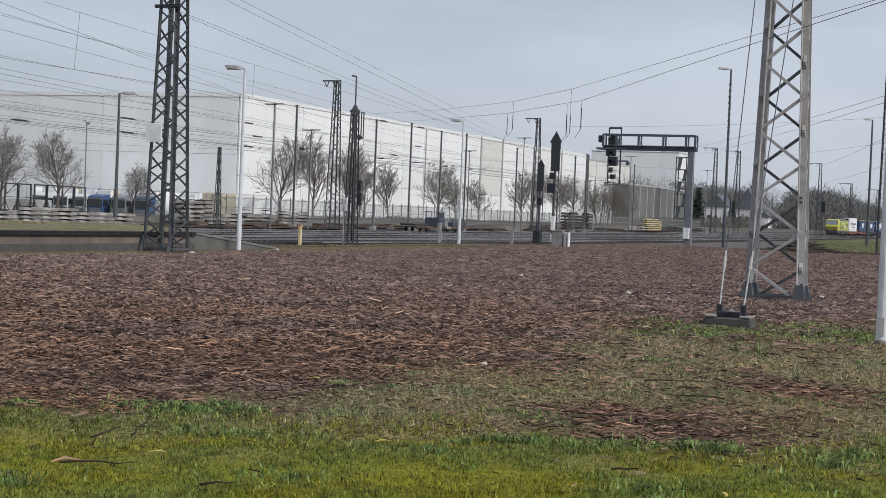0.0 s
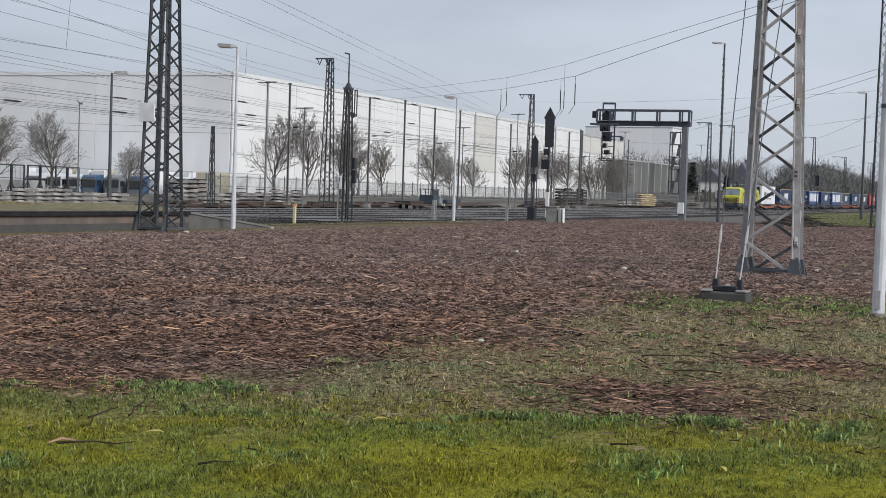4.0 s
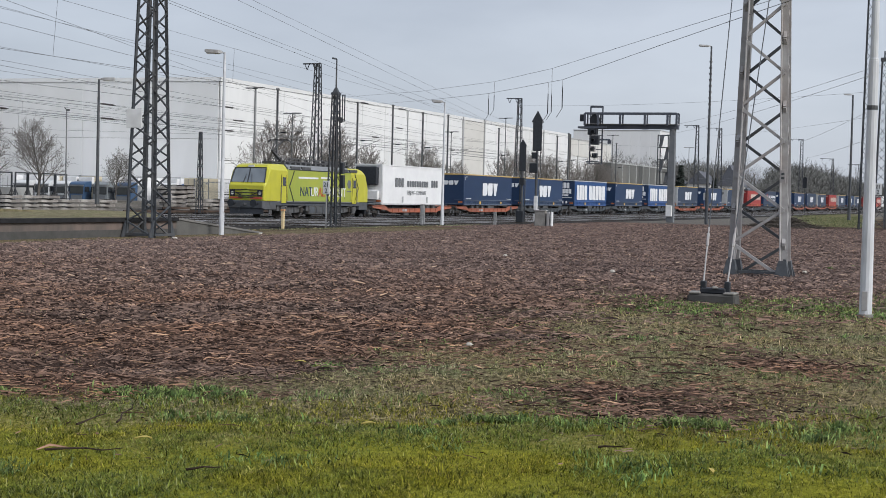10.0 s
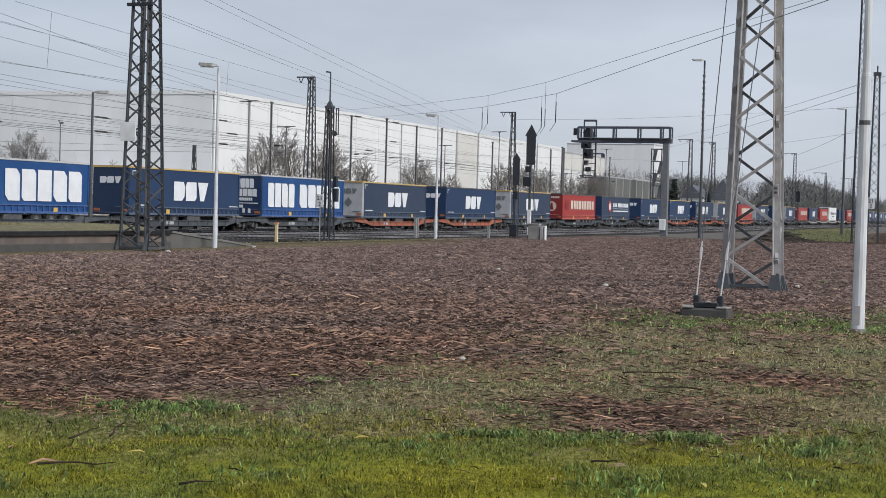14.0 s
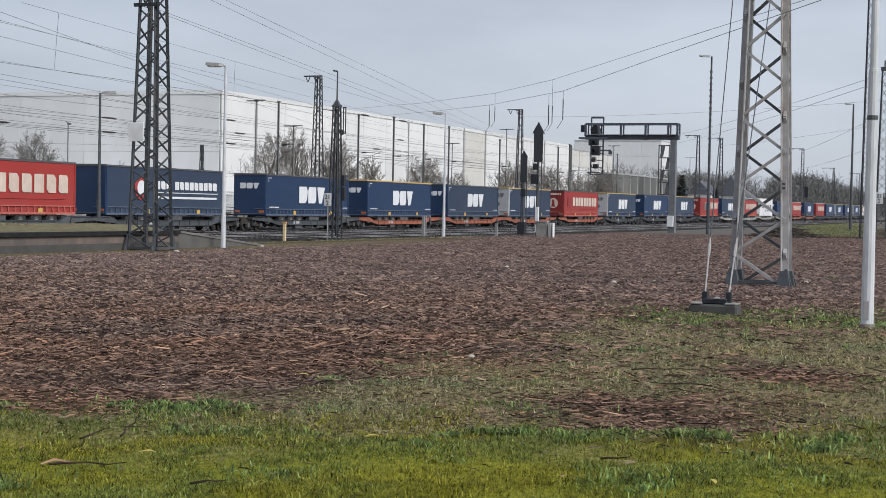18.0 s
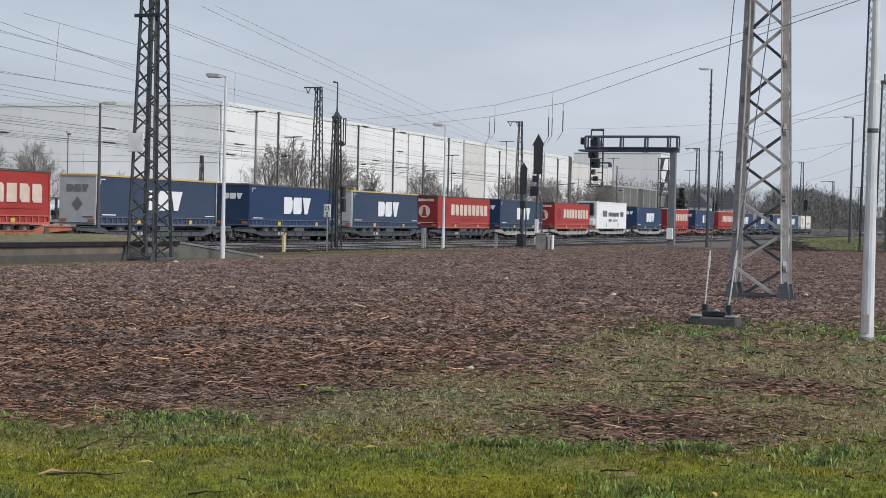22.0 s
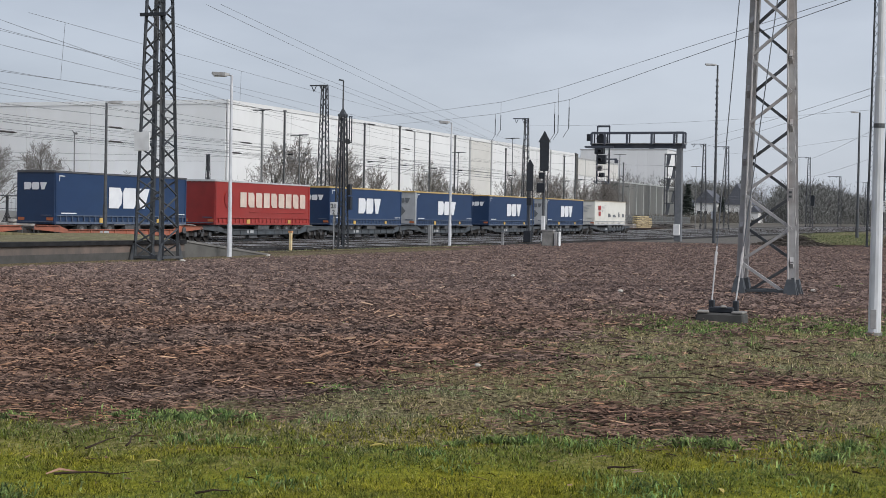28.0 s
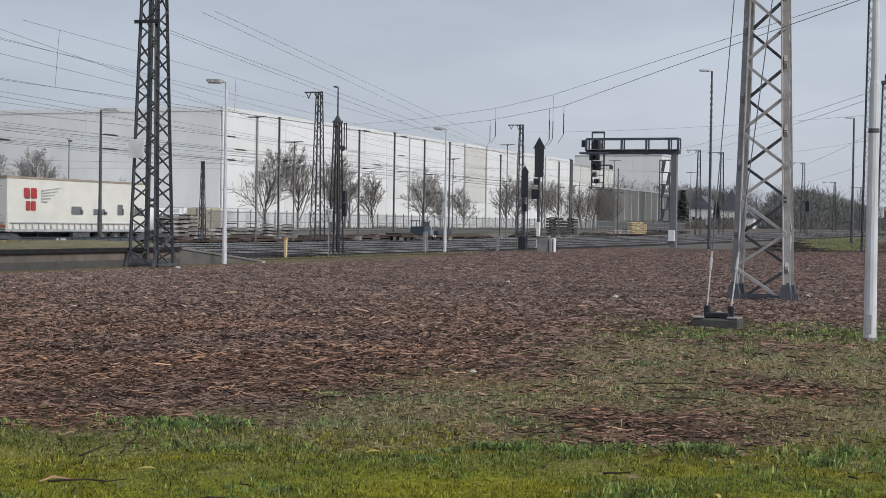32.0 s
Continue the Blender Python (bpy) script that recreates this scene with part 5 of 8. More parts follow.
def make_wagon(label, paint):
    """Half of an articulated pocket wagon, its pocket under the trailer at x = 0 to 13.6."""
    w = thing("pocket_wagon", pose(0, 0, 0), label, "rail wagon", "wagons of the train")
    low, high, a, b = 0.42, 0.98, -1.75, 15.6
    for s in (-1, 1):
        y0, y1 = (s * 1.34, s * 1.22)
        sill = [(a, 0.78), (a + 0.2, high), (0.5, high), (1.3, 0.76), (12.1, 0.76), (12.9, high), (b - 0.2, high), (b, 0.78), (12.9, 0.6), (11.9, low), (1.9, low), (0.9, 0.6)]
        part("side_sill", Shape().slab(sill, min(y0, y1), max(y0, y1)), paint, w)
    part("pocket_floor", Shape().box((6.8, 0, 0.38), (10.5, 2.4, 0.1)).box((-0.2, 0, 0.85), (2.8, 2.4, 0.14)).box((13.9, 0, 0.85), (3.0, 2.4, 0.14)), M_BOGIE, w)
    part("hitch", Shape().box((0.9, 0, 0.98), (0.6, 0.7, 0.22)), paint, w)
    rib = Shape().box((0, -1.365, 0.59), (0.07, 0.05, 0.32)).mesh("sill_rib")
    for i in range(9):
        part("sill_rib", rib, paint, w).location = (2.2 + i * 1.18, 0, 0)
    for fx, fl, fz in ((6.7, 10.9, 0.76), (6.9, 10.0, low + 0.01)):
        part("sill_flange", Shape().box((fx, -1.36, fz), (fl, 0.1, 0.035)), paint, w)
    for fx, fl in ((-0.6, 2.0), (14.2, 2.4)):
        part("end_flange", Shape().box((fx, -1.36, high), (fl, 0.1, 0.035)), paint, w)
    part("data_panel", Shape().box((4.7, -1.352, 0.6), (0.9, 0.012, 0.2)), M_GREYF, w, "pale data panel")
    for bx in (-1.55, 0.3, 13.3, 15.4):
        part("buffer_step", Shape().box((bx, -1.32, 0.55), (0.4, 0.16, 0.05)).beam((bx - 0.18, -1.32, 0.55), (bx - 0.18, -1.32, 0.9), 0.04).beam((bx + 0.18, -1.32, 0.55), (bx + 0.18, -1.32, 0.9), 0.04), M_FRAME, w)
    part("brake_hose", Shape().path([(-1.5, -1.2, 0.85), (-1.75, -1.25, 0.55), (-2.0, -1.2, 0.8)], 0.03, 6), M_RUBBER, w)
    part("brake_gear", Shape().box((5.2, -1.15, 0.3), (1.1, 0.3, 0.26)), M_FRAME, w)
    part("tool_box", Shape().box((8.4, -1.15, 0.32), (0.6, 0.3, 0.22)), M_FRAME, w)
    part("air_tank", Shape().tube((6.4, -1.1, 0.3), (7.4, -1.1, 0.3), 0.14, n=8), M_FRAME, w)
    part("handwheel", Shape().tube((13.2, -1.42, 0.72), (13.2, -1.38, 0.72), 0.2, n=12), M_FRAME, w)
    for xb in (-1.1, 14.9):
        bo = part("bogie", Shape().slab([(xb - 1.3, 0.5), (xb - 0.9, 0.72), (xb + 0.9, 0.72), (xb + 1.3, 0.5), (xb + 0.5, 0.36), (xb - 0.5, 0.36)], -1.08, -0.98)
                  .slab([(xb - 1.3, 0.5), (xb - 0.9, 0.72), (xb + 0.9, 0.72), (xb + 1.3, 0.5), (xb + 0.5, 0.36), (xb - 0.5, 0.36)], 0.98, 1.08)
                  .box((xb, 0, 0.5), (0.5, 2.1, 0.2)), M_BOGIE, w)
        for dx in (-0.9, 0.9):
            for s in (-0.78, 0.78):
                part("wheel", wheel_shape(0.44, 0.13, s, xb + dx, 0.44), M_BOGIE, bo)
            part("axle_box", Shape().box((xb + dx, -1.05, 0.45), (0.3, 0.2, 0.28)), M_FRAME, bo)
    return w


def make_locomotive():
    lo = thing("electric_locomotive", pose(0, 0, 0), "lime-yellow four-axle electric locomotive with one pantograph raised", "locomotive")
    L = 17.3

    def section(x, zb, zt, wb, wt, shoulder=0.35):
        return [(x, -wb, zb), (x, -wb, zt - shoulder), (x, -wt, zt), (x, wt, zt), (x, wb, zt - shoulder), (x, wb, zb)]
    nose = ((0.0, 1.24, 2.3, 1.36, 1.25, 0.12), (0.1, 1.22, 2.42, 1.45, 1.36, 0.12), (0.2, 1.22, 2.5, 1.47, 1.38, 0.12), (0.66, 1.22, 3.55, 1.48, 1.26, 0.22), (0.85, 1.22, 3.74, 1.49, 1.16, 0.32), (1.3, 1.22, 3.84, 1.49, 1.1, 0.42))
    for back in (False, True):
        rings = [section(L - x if back else x, *r) for x, *r in nose] + [section(L - 3.4 if back else 3.4, 1.22, 3.84, 1.49, 1.1, 0.45)]
        cab = part("cab", Shape().loft(rings), M_LIME, lo, "lime-yellow cab with sloping front", 0.03)
        k = -1 if back else 1
        X = (lambda x: L - x) if back else (lambda x: x)
        part("windscreen", Shape().loft([[(X(0.17), -1.3, 2.52), (X(0.17), 1.3, 2.52), (X(0.24), 1.3, 2.52), (X(0.24), -1.3, 2.52)],
                                         [(X(0.58), -1.18, 3.5), (X(0.58), 1.18, 3.5), (X(0.64), 1.18, 3.5), (X(0.64), -1.18, 3.5)]]), M_SCREEN, cab, "windscreen with the mirrored sky in its grey colour")
        part("wiper", Shape().beam((X(0.13), -0.35, 2.45), (X(0.36), -0.2, 3.1), 0.03).beam((X(0.13), 0.35, 2.45), (X(0.36), 0.2, 3.1), 0.03).beam((X(0.16), 0, 2.5), (X(0.56), 0, 3.5), 0.05), M_BLACK, cab)
        part("grille", Shape().box((X(-0.02), 0, 1.98), (0.12, 2.3, 0.05)).box((X(-0.03), 0, 1.78), (0.12, 2.4, 0.05)).box((X(-0.03), 0, 1.58), (0.12, 2.4, 0.05)), M_BLACK, cab)
        part("nose_badge", Shape().tube((X(0.06), 0, 1.75), (X(-0.08), 0, 1.75), 0.34, n=14), M_LIME2, cab)
        part("brow_lamp", Shape().box((X(0.66), 0, 3.66), (0.12, 0.42, 0.14)), M_LAMP, cab, "clear upper headlamp")
        part("screen_surround", Shape().beam((X(0.15), -1.34, 2.5), (X(0.6), -1.22, 3.56), 0.06).beam((X(0.15), 1.34, 2.5), (X(0.6), 1.22, 3.56), 0.06).beam((X(0.62), -1.22, 3.55), (X(0.62), 1.22, 3.55), 0.06), M_BLACK, cab)
        part("lamp_band", Shape().beam((X(-0.03), -1.3, 1.98), (X(-0.03), -0.4, 1.6), 0.05).beam((X(-0.03), 1.3, 1.98), (X(-0.03), 0.4, 1.6), 0.05).box((X(-0.02), 0, 1.47), (0.12, 1.2, 0.07)), M_BLACK, cab)
        part("red_line", Shape().box((X(-0.01), -0.78, 1.42), (0.1, 0.95, 0.12)).box((X(-0.01), 0.78, 1.42), (0.1, 0.95, 0.12)), M_RED, cab, "red front stripe")
        for y in (-1.08, 1.08):
            part("headlamp", Shape().box((X(0.03), y, 1.75), (0.14, 0.4, 0.46)), M_BLACK, cab)
            part("lamp_glass", Shape().tube((X(0.0), y, 1.75), (X(-0.06), y, 1.75), 0.12, n=12), M_LAMP, cab)
            part("buffer", Shape().tube((X(0.0), y * 0.82, 1.05), (X(-0.55), y * 0.82, 1.05), 0.1, n=10).tube((X(-0.55), y * 0.82, 1.05), (X(-0.62), y * 0.82, 1.05), 0.26, n=14), M_BLACK, cab)
        part("buffer_beam", Shape().loft([[(X(x), -w, z0), (X(x), w, z0), (X(x), w, 1.23), (X(x), -w, 1.23)] for x, w, z0 in ((-0.06, 1.3, 0.72), (0.1, 1.42, 0.62), (1.7, 1.46, 0.62))]), M_SKIRT, lo, "dark grey buffer beam and front skirt", 0.03)
        part("snow_plough", Shape().loft([[(X(-0.1), -1.25, 0.3), (X(-0.1), 1.25, 0.3), (X(0.2), 1.25, 0.3), (X(0.2), -1.25, 0.3)],
                                          [(X(0.05), -1.3, 0.8), (X(0.05), 1.3, 0.8), (X(0.3), 1.3, 0.8), (X(0.3), -1.3, 0.8)]]), M_BLACK, lo)
        part("coupling_hook", Shape().beam((X(0), 0, 1.0), (X(-0.4), 0, 0.95), 0.14).beam((X(-0.2), 0.4, 0.9), (X(-0.25), 0.42, 0.45), 0.05), M_DARKSTEEL, lo)
        for s in (-1, 1):
            d = part("cab_door", Shape().box((X(2.75), s * 1.5, 2.1), (0.72, 0.03, 2.0)), M_LIME, lo, "cab door", 0.01)
            part("door_window", Shape().box((X(2.75), s * 1.52, 2.62), (0.48, 0.02, 0.62)), M_GLASS, d)
            part("door_gap", Shape().box((X(2.36), s * 1.505, 2.1), (0.035, 0.02, 2.0)).box((X(3.14), s * 1.505, 2.1), (0.035, 0.02, 2.0)), M_BLACK, d)
            part("grab_rail", Shape().tube((X(2.25), s * 1.54, 1.1), (X(2.25), s * 1.54, 2.3), 0.02, n=6), M_GALV, lo)
    mid = part("machine_room", Shape().box((L / 2, 0, 2.36), (L - 6.6, 2.98, 2.28)), M_LIME2, lo, "lime-green body side", 0.03)
    part("roof_slope", Shape().loft([[(x, -1.49, 3.5), (x, -1.15, 3.86), (x, 1.15, 3.86), (x, 1.49, 3.5)] for x in (3.5, L - 3.5)]), M_ROOFGREY, lo, "grey sloping roof hood")
    vents = Shape()
    for x in (4.6, 6.3, 12.7, 14.4):
        vents.box((x, -1.42, 3.63), (1.4, 0.12, 0.2))
    split_mark(mid, "roof_vent", vents, M_ROOFGEAR)
    part("hood_line", Shape().box((L / 2, -1.5, 3.5), (L - 7.0, 0.02, 0.06)).box((L / 2, -1.5, 1.12), (L - 6.6, 0.02, 0.05)), M_BLACK, mid)
    ch = Shape()
    for x, s in ((4.3, -1), (14.6, 1)):
        ch.beam((x, -1.505, 3.4), (x + s * 0.7, -1.505, 2.3), 0.02, 0.09).beam((x + s * 0.7, -1.505, 2.3), (x, -1.505, 1.2), 0.02, 0.09)
    split_mark(mid, "chevron_line", ch, M_BLACK)
    lettering("slogan", "NAT", 0.98, M_BLUEF, mid, pose(6.25, -1.5, 1.62, 90, 0, 0), depth=0.012)
    lettering("slogan", "UR", 0.98, M_LOGO, mid, pose(7.62, -1.5, 1.62, 90, 0, 0), depth=0.012)
    lettering("slogan", "AL", 0.98, M_RED, mid, pose(8.78, -1.5, 1.62, 90, 0, 0), depth=0.012)
    lettering("slogan", "TALENT", 0.98, M_LOGO, mid, pose(11.25, -1.5, 1.62, 90, 0, 0), depth=0.012)
    part("side_bars", Shape().box((6.6, -1.5, 2.95), (3.2, 0.016, 0.13)).box((9.6, -1.5, 3.0), (1.9, 0.016, 0.13)), M_LOGO, mid)
    part("round_mark", Shape().tube((13.6, -1.49, 2.6), (13.6, -1.505, 2.6), 0.36, n=6), M_GREYP, mid)
    part("mark_line", Shape().box((13.6, -1.5, 2.05), (0.8, 0.016, 0.1)).box((12.75, -1.5, 2.4), (0.05, 0.016, 1.9)), M_GREYP, mid)
    part("underframe", Shape().box((L / 2, 0, 1.08), (L - 1.4, 2.9, 0.3)), M_SKIRT, lo, "dark grey underframe")
    part("frame_line", Shape().box((L / 2, -1.46, 1.21), (L - 3.6, 0.03, 0.04)), M_GALV, lo, "pale edge above the underframe")
    for bx, bl in ((L / 2 - 1.2, 1.0), (L / 2, 1.2), (L / 2 + 1.25, 1.1)):
        for sy in (-1.1, 1.1):
            box = part("equipment_box", Shape().box((bx, sy, 0.6), (bl, 0.6, 0.62)), M_FRAME, lo, "grey equipment box", 0.03)
            part("lid", Shape().box((bx, sy * 1.29, 0.62), (bl * 0.8, 0.03, 0.4)), M_SKIRT, box)
    part("steps", Shape().box((2.7, -1.42, 0.6), (0.55, 0.12, 0.5)).box((L - 2.7, -1.42, 0.6), (0.55, 0.12, 0.5)).box((1.0, -1.35, 0.6), (0.4, 0.1, 0.5)), M_FRAME, lo)
    for xb in (4.5, L - 4.5):
        bo = part("bogie", Shape().slab([(xb - 2.1, 0.62), (xb - 1.2, 0.85), (xb + 1.2, 0.85), (xb + 2.1, 0.62), (xb + 1.6, 0.5), (xb + 0.6, 0.38), (xb - 0.6, 0.38), (xb - 1.6, 0.5)], -1.2, -1.08), M_FRAME, lo)
        for dx in (-1.5, 1.5):
            for s in (-0.8, 0.8):
                part("wheel", wheel_shape(0.62, 0.14, s, xb + dx, 0.62), M_BOGIE, bo)
            part("axle_box", Shape().box((xb + dx, -1.2, 0.6), (0.42, 0.2, 0.36)), M_BOGIE, bo)
        part("damper", Shape().tube((xb - 1.9, -1.3, 0.95), (xb - 0.9, -1.3, 0.8), 0.05, n=6).tube((xb + 1.9, -1.3, 0.95), (xb + 0.9, -1.3, 0.8), 0.05, n=6), M_GALV, bo, "yaw damper")
        part("sand_box", Shape().box((xb - 2.3, -1.2, 0.75), (0.4, 0.3, 0.45)).box((xb + 2.3, -1.2, 0.75), (0.4, 0.3, 0.45)).tube((xb - 2.2, -1.1, 0.55), (xb - 2.05, -0.85, 0.15), 0.03, n=6), M_FRAME, bo)
        part("spring", Shape().tube((xb - 0.45, -1.16, 0.45), (xb - 0.45, -1.16, 0.85), 0.13, n=8).tube((xb + 0.45, -1.16, 0.45), (xb + 0.45, -1.16, 0.85), 0.13, n=8), M_ROOFGEAR, bo)
    gear = Shape()
    for i, x in enumerate((3.9, 5.2, 6.7, 8.0, 9.4, 10.8, 12.2, 13.8, 15.0)):
        gear.box((x, 0.3 * (-1) ** i, 4.0), (0.9, 0.8, 0.18)).tube((x + 0.4, -0.4, 3.9), (x + 0.4, -0.4, 4.32), 0.07, n=6)
    for i in range(14):
        x = 3.7 + i * 0.82
        gear.tube((x, 0.55 * (-1) ** i, 3.86), (x, 0.55 * (-1) ** i, 4.28), 0.09, 0.06, 6).box((x, -0.9, 3.95), (0.3, 0.3, 0.14))
    gear.beam((3.8, -0.95, 4.1), (15.2, -0.95, 4.1), 0.06)
    gear.beam((3.6, -0.6, 4.35), (15.4, -0.6, 4.3), 0.05).beam((4.0, 0.5, 4.3), (15.0, 0.5, 4.36), 0.05)
    part("roof_equipment", gear, M_ROOFGEAR, lo, "dark insulators and busbars")
    for x, up in ((3.2, True), (L - 5.6, False)):
        base = Shape().box((x + 1.1, -0.5, 4.0), (2.2, 0.07, 0.07)).box((x + 1.1, 0.5, 4.0), (2.2, 0.07, 0.07)).box((x + 0.1, 0, 4.0), (0.1, 1.1, 0.07)).box((x + 2.1, 0, 4.05), (0.5, 0.9, 0.2))
        pa = part("pantograph", base, M_ROOFGEAR, lo, "raised pantograph" if up else "lowered pantograph")
        elbow, head = ((x + 0.5, 0, 4.85), (x + 1.6, 5.62)) if up else ((x + 0.1, 0, 4.16), (x + 1.9, 4.3))
        part("lower_arm", Shape().beam((x + 2.1, 0, 4.05), elbow, 0.14), M_ROOFGEAR, pa)
        part("guide_rod", Shape().beam((x + 2.0, 0.25, 4.15), (elbow[0] + 0.1, 0.12, elbow[2] - 0.05), 0.05), M_ROOFGEAR, pa)
        for sy in (-1, 1):
            part("upper_arm", Shape().beam((elbow[0], sy * 0.06, elbow[2]), (head[0], sy * 0.3, head[1]), 0.08), M_ROOFGEAR, pa)
        part("collector_head", Shape().loft([[(head[0] + dx, y, head[1] + z - 0.03), (head[0] + dx, y, head[1] + z + 0.05), (head[0] - dx, y, head[1] + z + 0.05), (head[0] - dx, y, head[1] + z - 0.03)]
                                             for y, z, dx in ((-0.97, -0.16, 0.03), (-0.75, 0.02, 0.17), (0.75, 0.02, 0.17), (0.97, -0.16, 0.03))]), M_ROOFGEAR, pa, "carbon collector strips with bent horns")
    return lo


def build_train():
    loco = make_locomotive()
    moving.append((loco, 362.0))
    first, wag = {}, {}
    paints = {"o": ("orange-red articulated pocket wagon with dark bogies", M_ORANGE), "g": ("dark grey articulated pocket wagon with dark bogies", M_WGREY),
              "p": ("pale grey articulated pocket wagon with dark bogies", M_WPALE)}
    for u, kind, paint in CONSIST:
        if kind not in first:
            label, side, front, edge, marks, more = KINDS[kind]
            first[kind] = t = make_trailer(label, side, front, edge, marks, **more)
        else:
            t = copy_thing(first[kind], pose(0, 0, 0))
        moving.append((t, u + 0.2))
        if paint not in wag:
            wag[paint] = w = make_wagon(*paints[paint])
        else:
            w = copy_thing(wag[paint], pose(0, 0, 0))
        moving.append((w, u))


build_train()


# ---- poles, fence, trees, vehicles and stores beyond the tracks ----
def plain_mast(x, y, h, arms=True):
    m = thing("catenary_mast", pose(x, y, 0.0), "slim grey steel catenary mast with a capped head", "mast", "catenary masts")
    part("shaft", Shape().box((0, -0.07, h / 2), (0.13, 0.035, h), taper=0.85).box((0, 0.07, h / 2), (0.13, 0.035, h), taper=0.85).box((0, 0, h / 2), (0.03, 0.11, h), taper=0.85), M_MAST, m, "rolled steel shaft")
    part("cap", Shape().box((0, 0, h - 0.05), (0.22, 0.3, 0.14), taper=0.8), M_MAST, m)
    part("foot_block", Shape().box((0, 0, 0.15), (0.6, 0.6, 0.4), taper=0.85), M_CONC, m, "concrete foot block")
    if arms:
        part("bracket", Shape().tube((0, 0, 7.1), (0, -2.6, 7.25), 0.02, n=6).tube((0, 0, 6.2), (0, -2.4, 7.2), 0.018, n=6), M_MAST, m)
        part("insulator", Shape().tube((0, -0.4, 7.12), (0, -0.9, 7.15), 0.06, n=8), M_BLACK, m, "brown-black insulator")
    return m


def twin_lamp(x, y, h):
    m = thing("yard_lamp", pose(x, y, 0.0), "tall yard lamp post with a flat twin head", "lamp post", "twin yard lamps")
    part("post", Shape().tube((0, 0, 0), (0, 0, h), 0.08, 0.05, 8), M_MAST, m)
    for s in (-1, 1):
        part("luminaire", Shape().box((0.25 * s, 0.55 * s, h + 0.04), (0.3, 0.9, 0.1)), M_GALV, m, bevel=0.03)
    part("bracket", Shape().box((0, 0, h), (0.2, 0.4, 0.1)), M_DARKSTEEL, m)


def far_lattice(x, y, h, w, arm=0.0, label="dark lattice mast with a cross arm and hangers"):
    m = thing("lattice_mast", pose(x, y, 0.0), label, "mast", "far lattice masts")
    lattice(m, w * 0.82, w * 0.36, h, 0.045 + 0.045 * w, 0.022 + 0.022 * w, max(8, int(h / 0.75)), M_DARKSTEEL, joined=True)
    if arm:
        part("cross_arm", Shape().beam((0, -0.3, h), (0, arm, h), 0.12).beam((0, -0.3, h - 0.35), (0, arm * 0.4, h), 0.06), M_DARKSTEEL, m)
        for k in (0.35, 0.9):
            part("hanger", Shape().beam((0, arm * k, h), (0, arm * k - 0.25, h - 0.55), 0.06).beam((0, arm * k - 0.5, h), (0, arm * k - 0.25, h - 0.55), 0.06), M_DARKSTEEL, m)
    return m


first_plain = plain_mast(120.5, 64.0, 11.05)
for mx, mh in ((137.5, 11.0), (146.3, 11.28), (154.6, 11.0), (162.2, 11.18), (179.7, 10.54), (204.3, 10.66), (236.0, 11.0)):
    plain_mast(mx, 64.0, mh)
plain_mast(196.6, 60.0, 10.74)
for mx, my, mh in ((112.7, 62.0, 10.48), (119.6, 62.0, 8.75), (168.4, 66.0, 9.47), (176.5, 62.0, 11.59), (226.4, 62.0, 11.83), (280.3, 62.0, 12.03)):
    twin_lamp(mx, my, mh)
far_lattice(124.4, 62.0, 13.6, 1.3, 1.5)
far_lattice(181.7, 62.0, 14.4, 1.2, 1.8)
far_lattice(104.0, 62.0, 6.4, 0.55, 0.0, "short dark lattice stub mast")
far_lattice(287.2, 62.0, 16.6, 1.3, 2.6)
far_lattice(309.4, 62.0, 17.2, 1.3, 3.0)
far_lattice(421.2, 62.0, 19.9, 1.6, 3.2)
far_lattice(487.3, 62.0, 16.7, 1.4, 4.0)
far_lattice(560.0, 62.0, 17.0, 1.4, 4.0)
far_lattice(118.25, 12.6, 21.0, 0.95, 0.0, "tall slender lattice mast at the edge of the field")
tall = far_lattice(131.3, 12.75, 14.0, 1.1, 0.0, "slender lattice mast with aerial tip at the field edge")
part("aerial", Shape().tube((0, 0, 14.0), (0, 0, 14.8), 0.06, n=6).box((0, 0, 14.1), (0.6, 0.6, 0.3)), M_DARKSTEEL, tall)
board = part("kilometre_board", Shape().box((-0.8, 0.1, 3.28), (0.03, 0.58, 0.95)), M_WHITE, tall, "white kilometre board with black figures", 0.008)
lettering("figures", "21", 0.46, M_BLACK, board, pose(-0.83, 0.1, 3.33, 90, 0, -90))
lettering("figures", "2", 0.46, M_BLACK, board, pose(-0.83, 0.1, 2.89, 90, 0, -90))
slim = thing("slim_pole", pose(100.3, 72.0, 0.55), "thin dark steel pole by the fence", "pole")
part("shaft", Shape().tube((0, 0, 0), (0, 0, 7.4), 0.055, 0.04, 8), M_MAST, slim)
part("bracket", Shape().beam((0, 0, 7.3), (0.1, 0.3, 7.55), 0.05).box((0, -0.1, 7.3), (0.12, 0.3, 0.16)), M_MAST, slim)
lamp_post(200.0, 23.2, 16.1, 0.17, "tall slim lamp mast far along the line", way=115, material=M_DARKSTEEL, head=1.1)

# the white post near the camera
wp = thing("white_post", pose(24.447, 2.537, 0), "white enamelled steel post, stepped thinner at the top", "post")
part("lower_shaft", Shape().tube((0, 0, 0), (0, 0, 4.05), 0.1, 0.076, 12), M_WPOLE, wp, "thick scuffed lower tube")
part("upper_shaft", Shape().tube((0, 0, 4.05), (0, 0, 8.2), 0.062, 0.05, 12), M_WPOLE, wp)
part("joint_collar", Shape().tube((0, 0, 4.02), (0, 0, 4.07), 0.079, 0.066, 12), M_WPOLE, wp, "step of the tube")
part("joint_collar", Shape().tube((0, 0, 3.26), (0, 0, 3.33), 0.086, n=12), M_DARKSTEEL, wp, "dark clamp band")
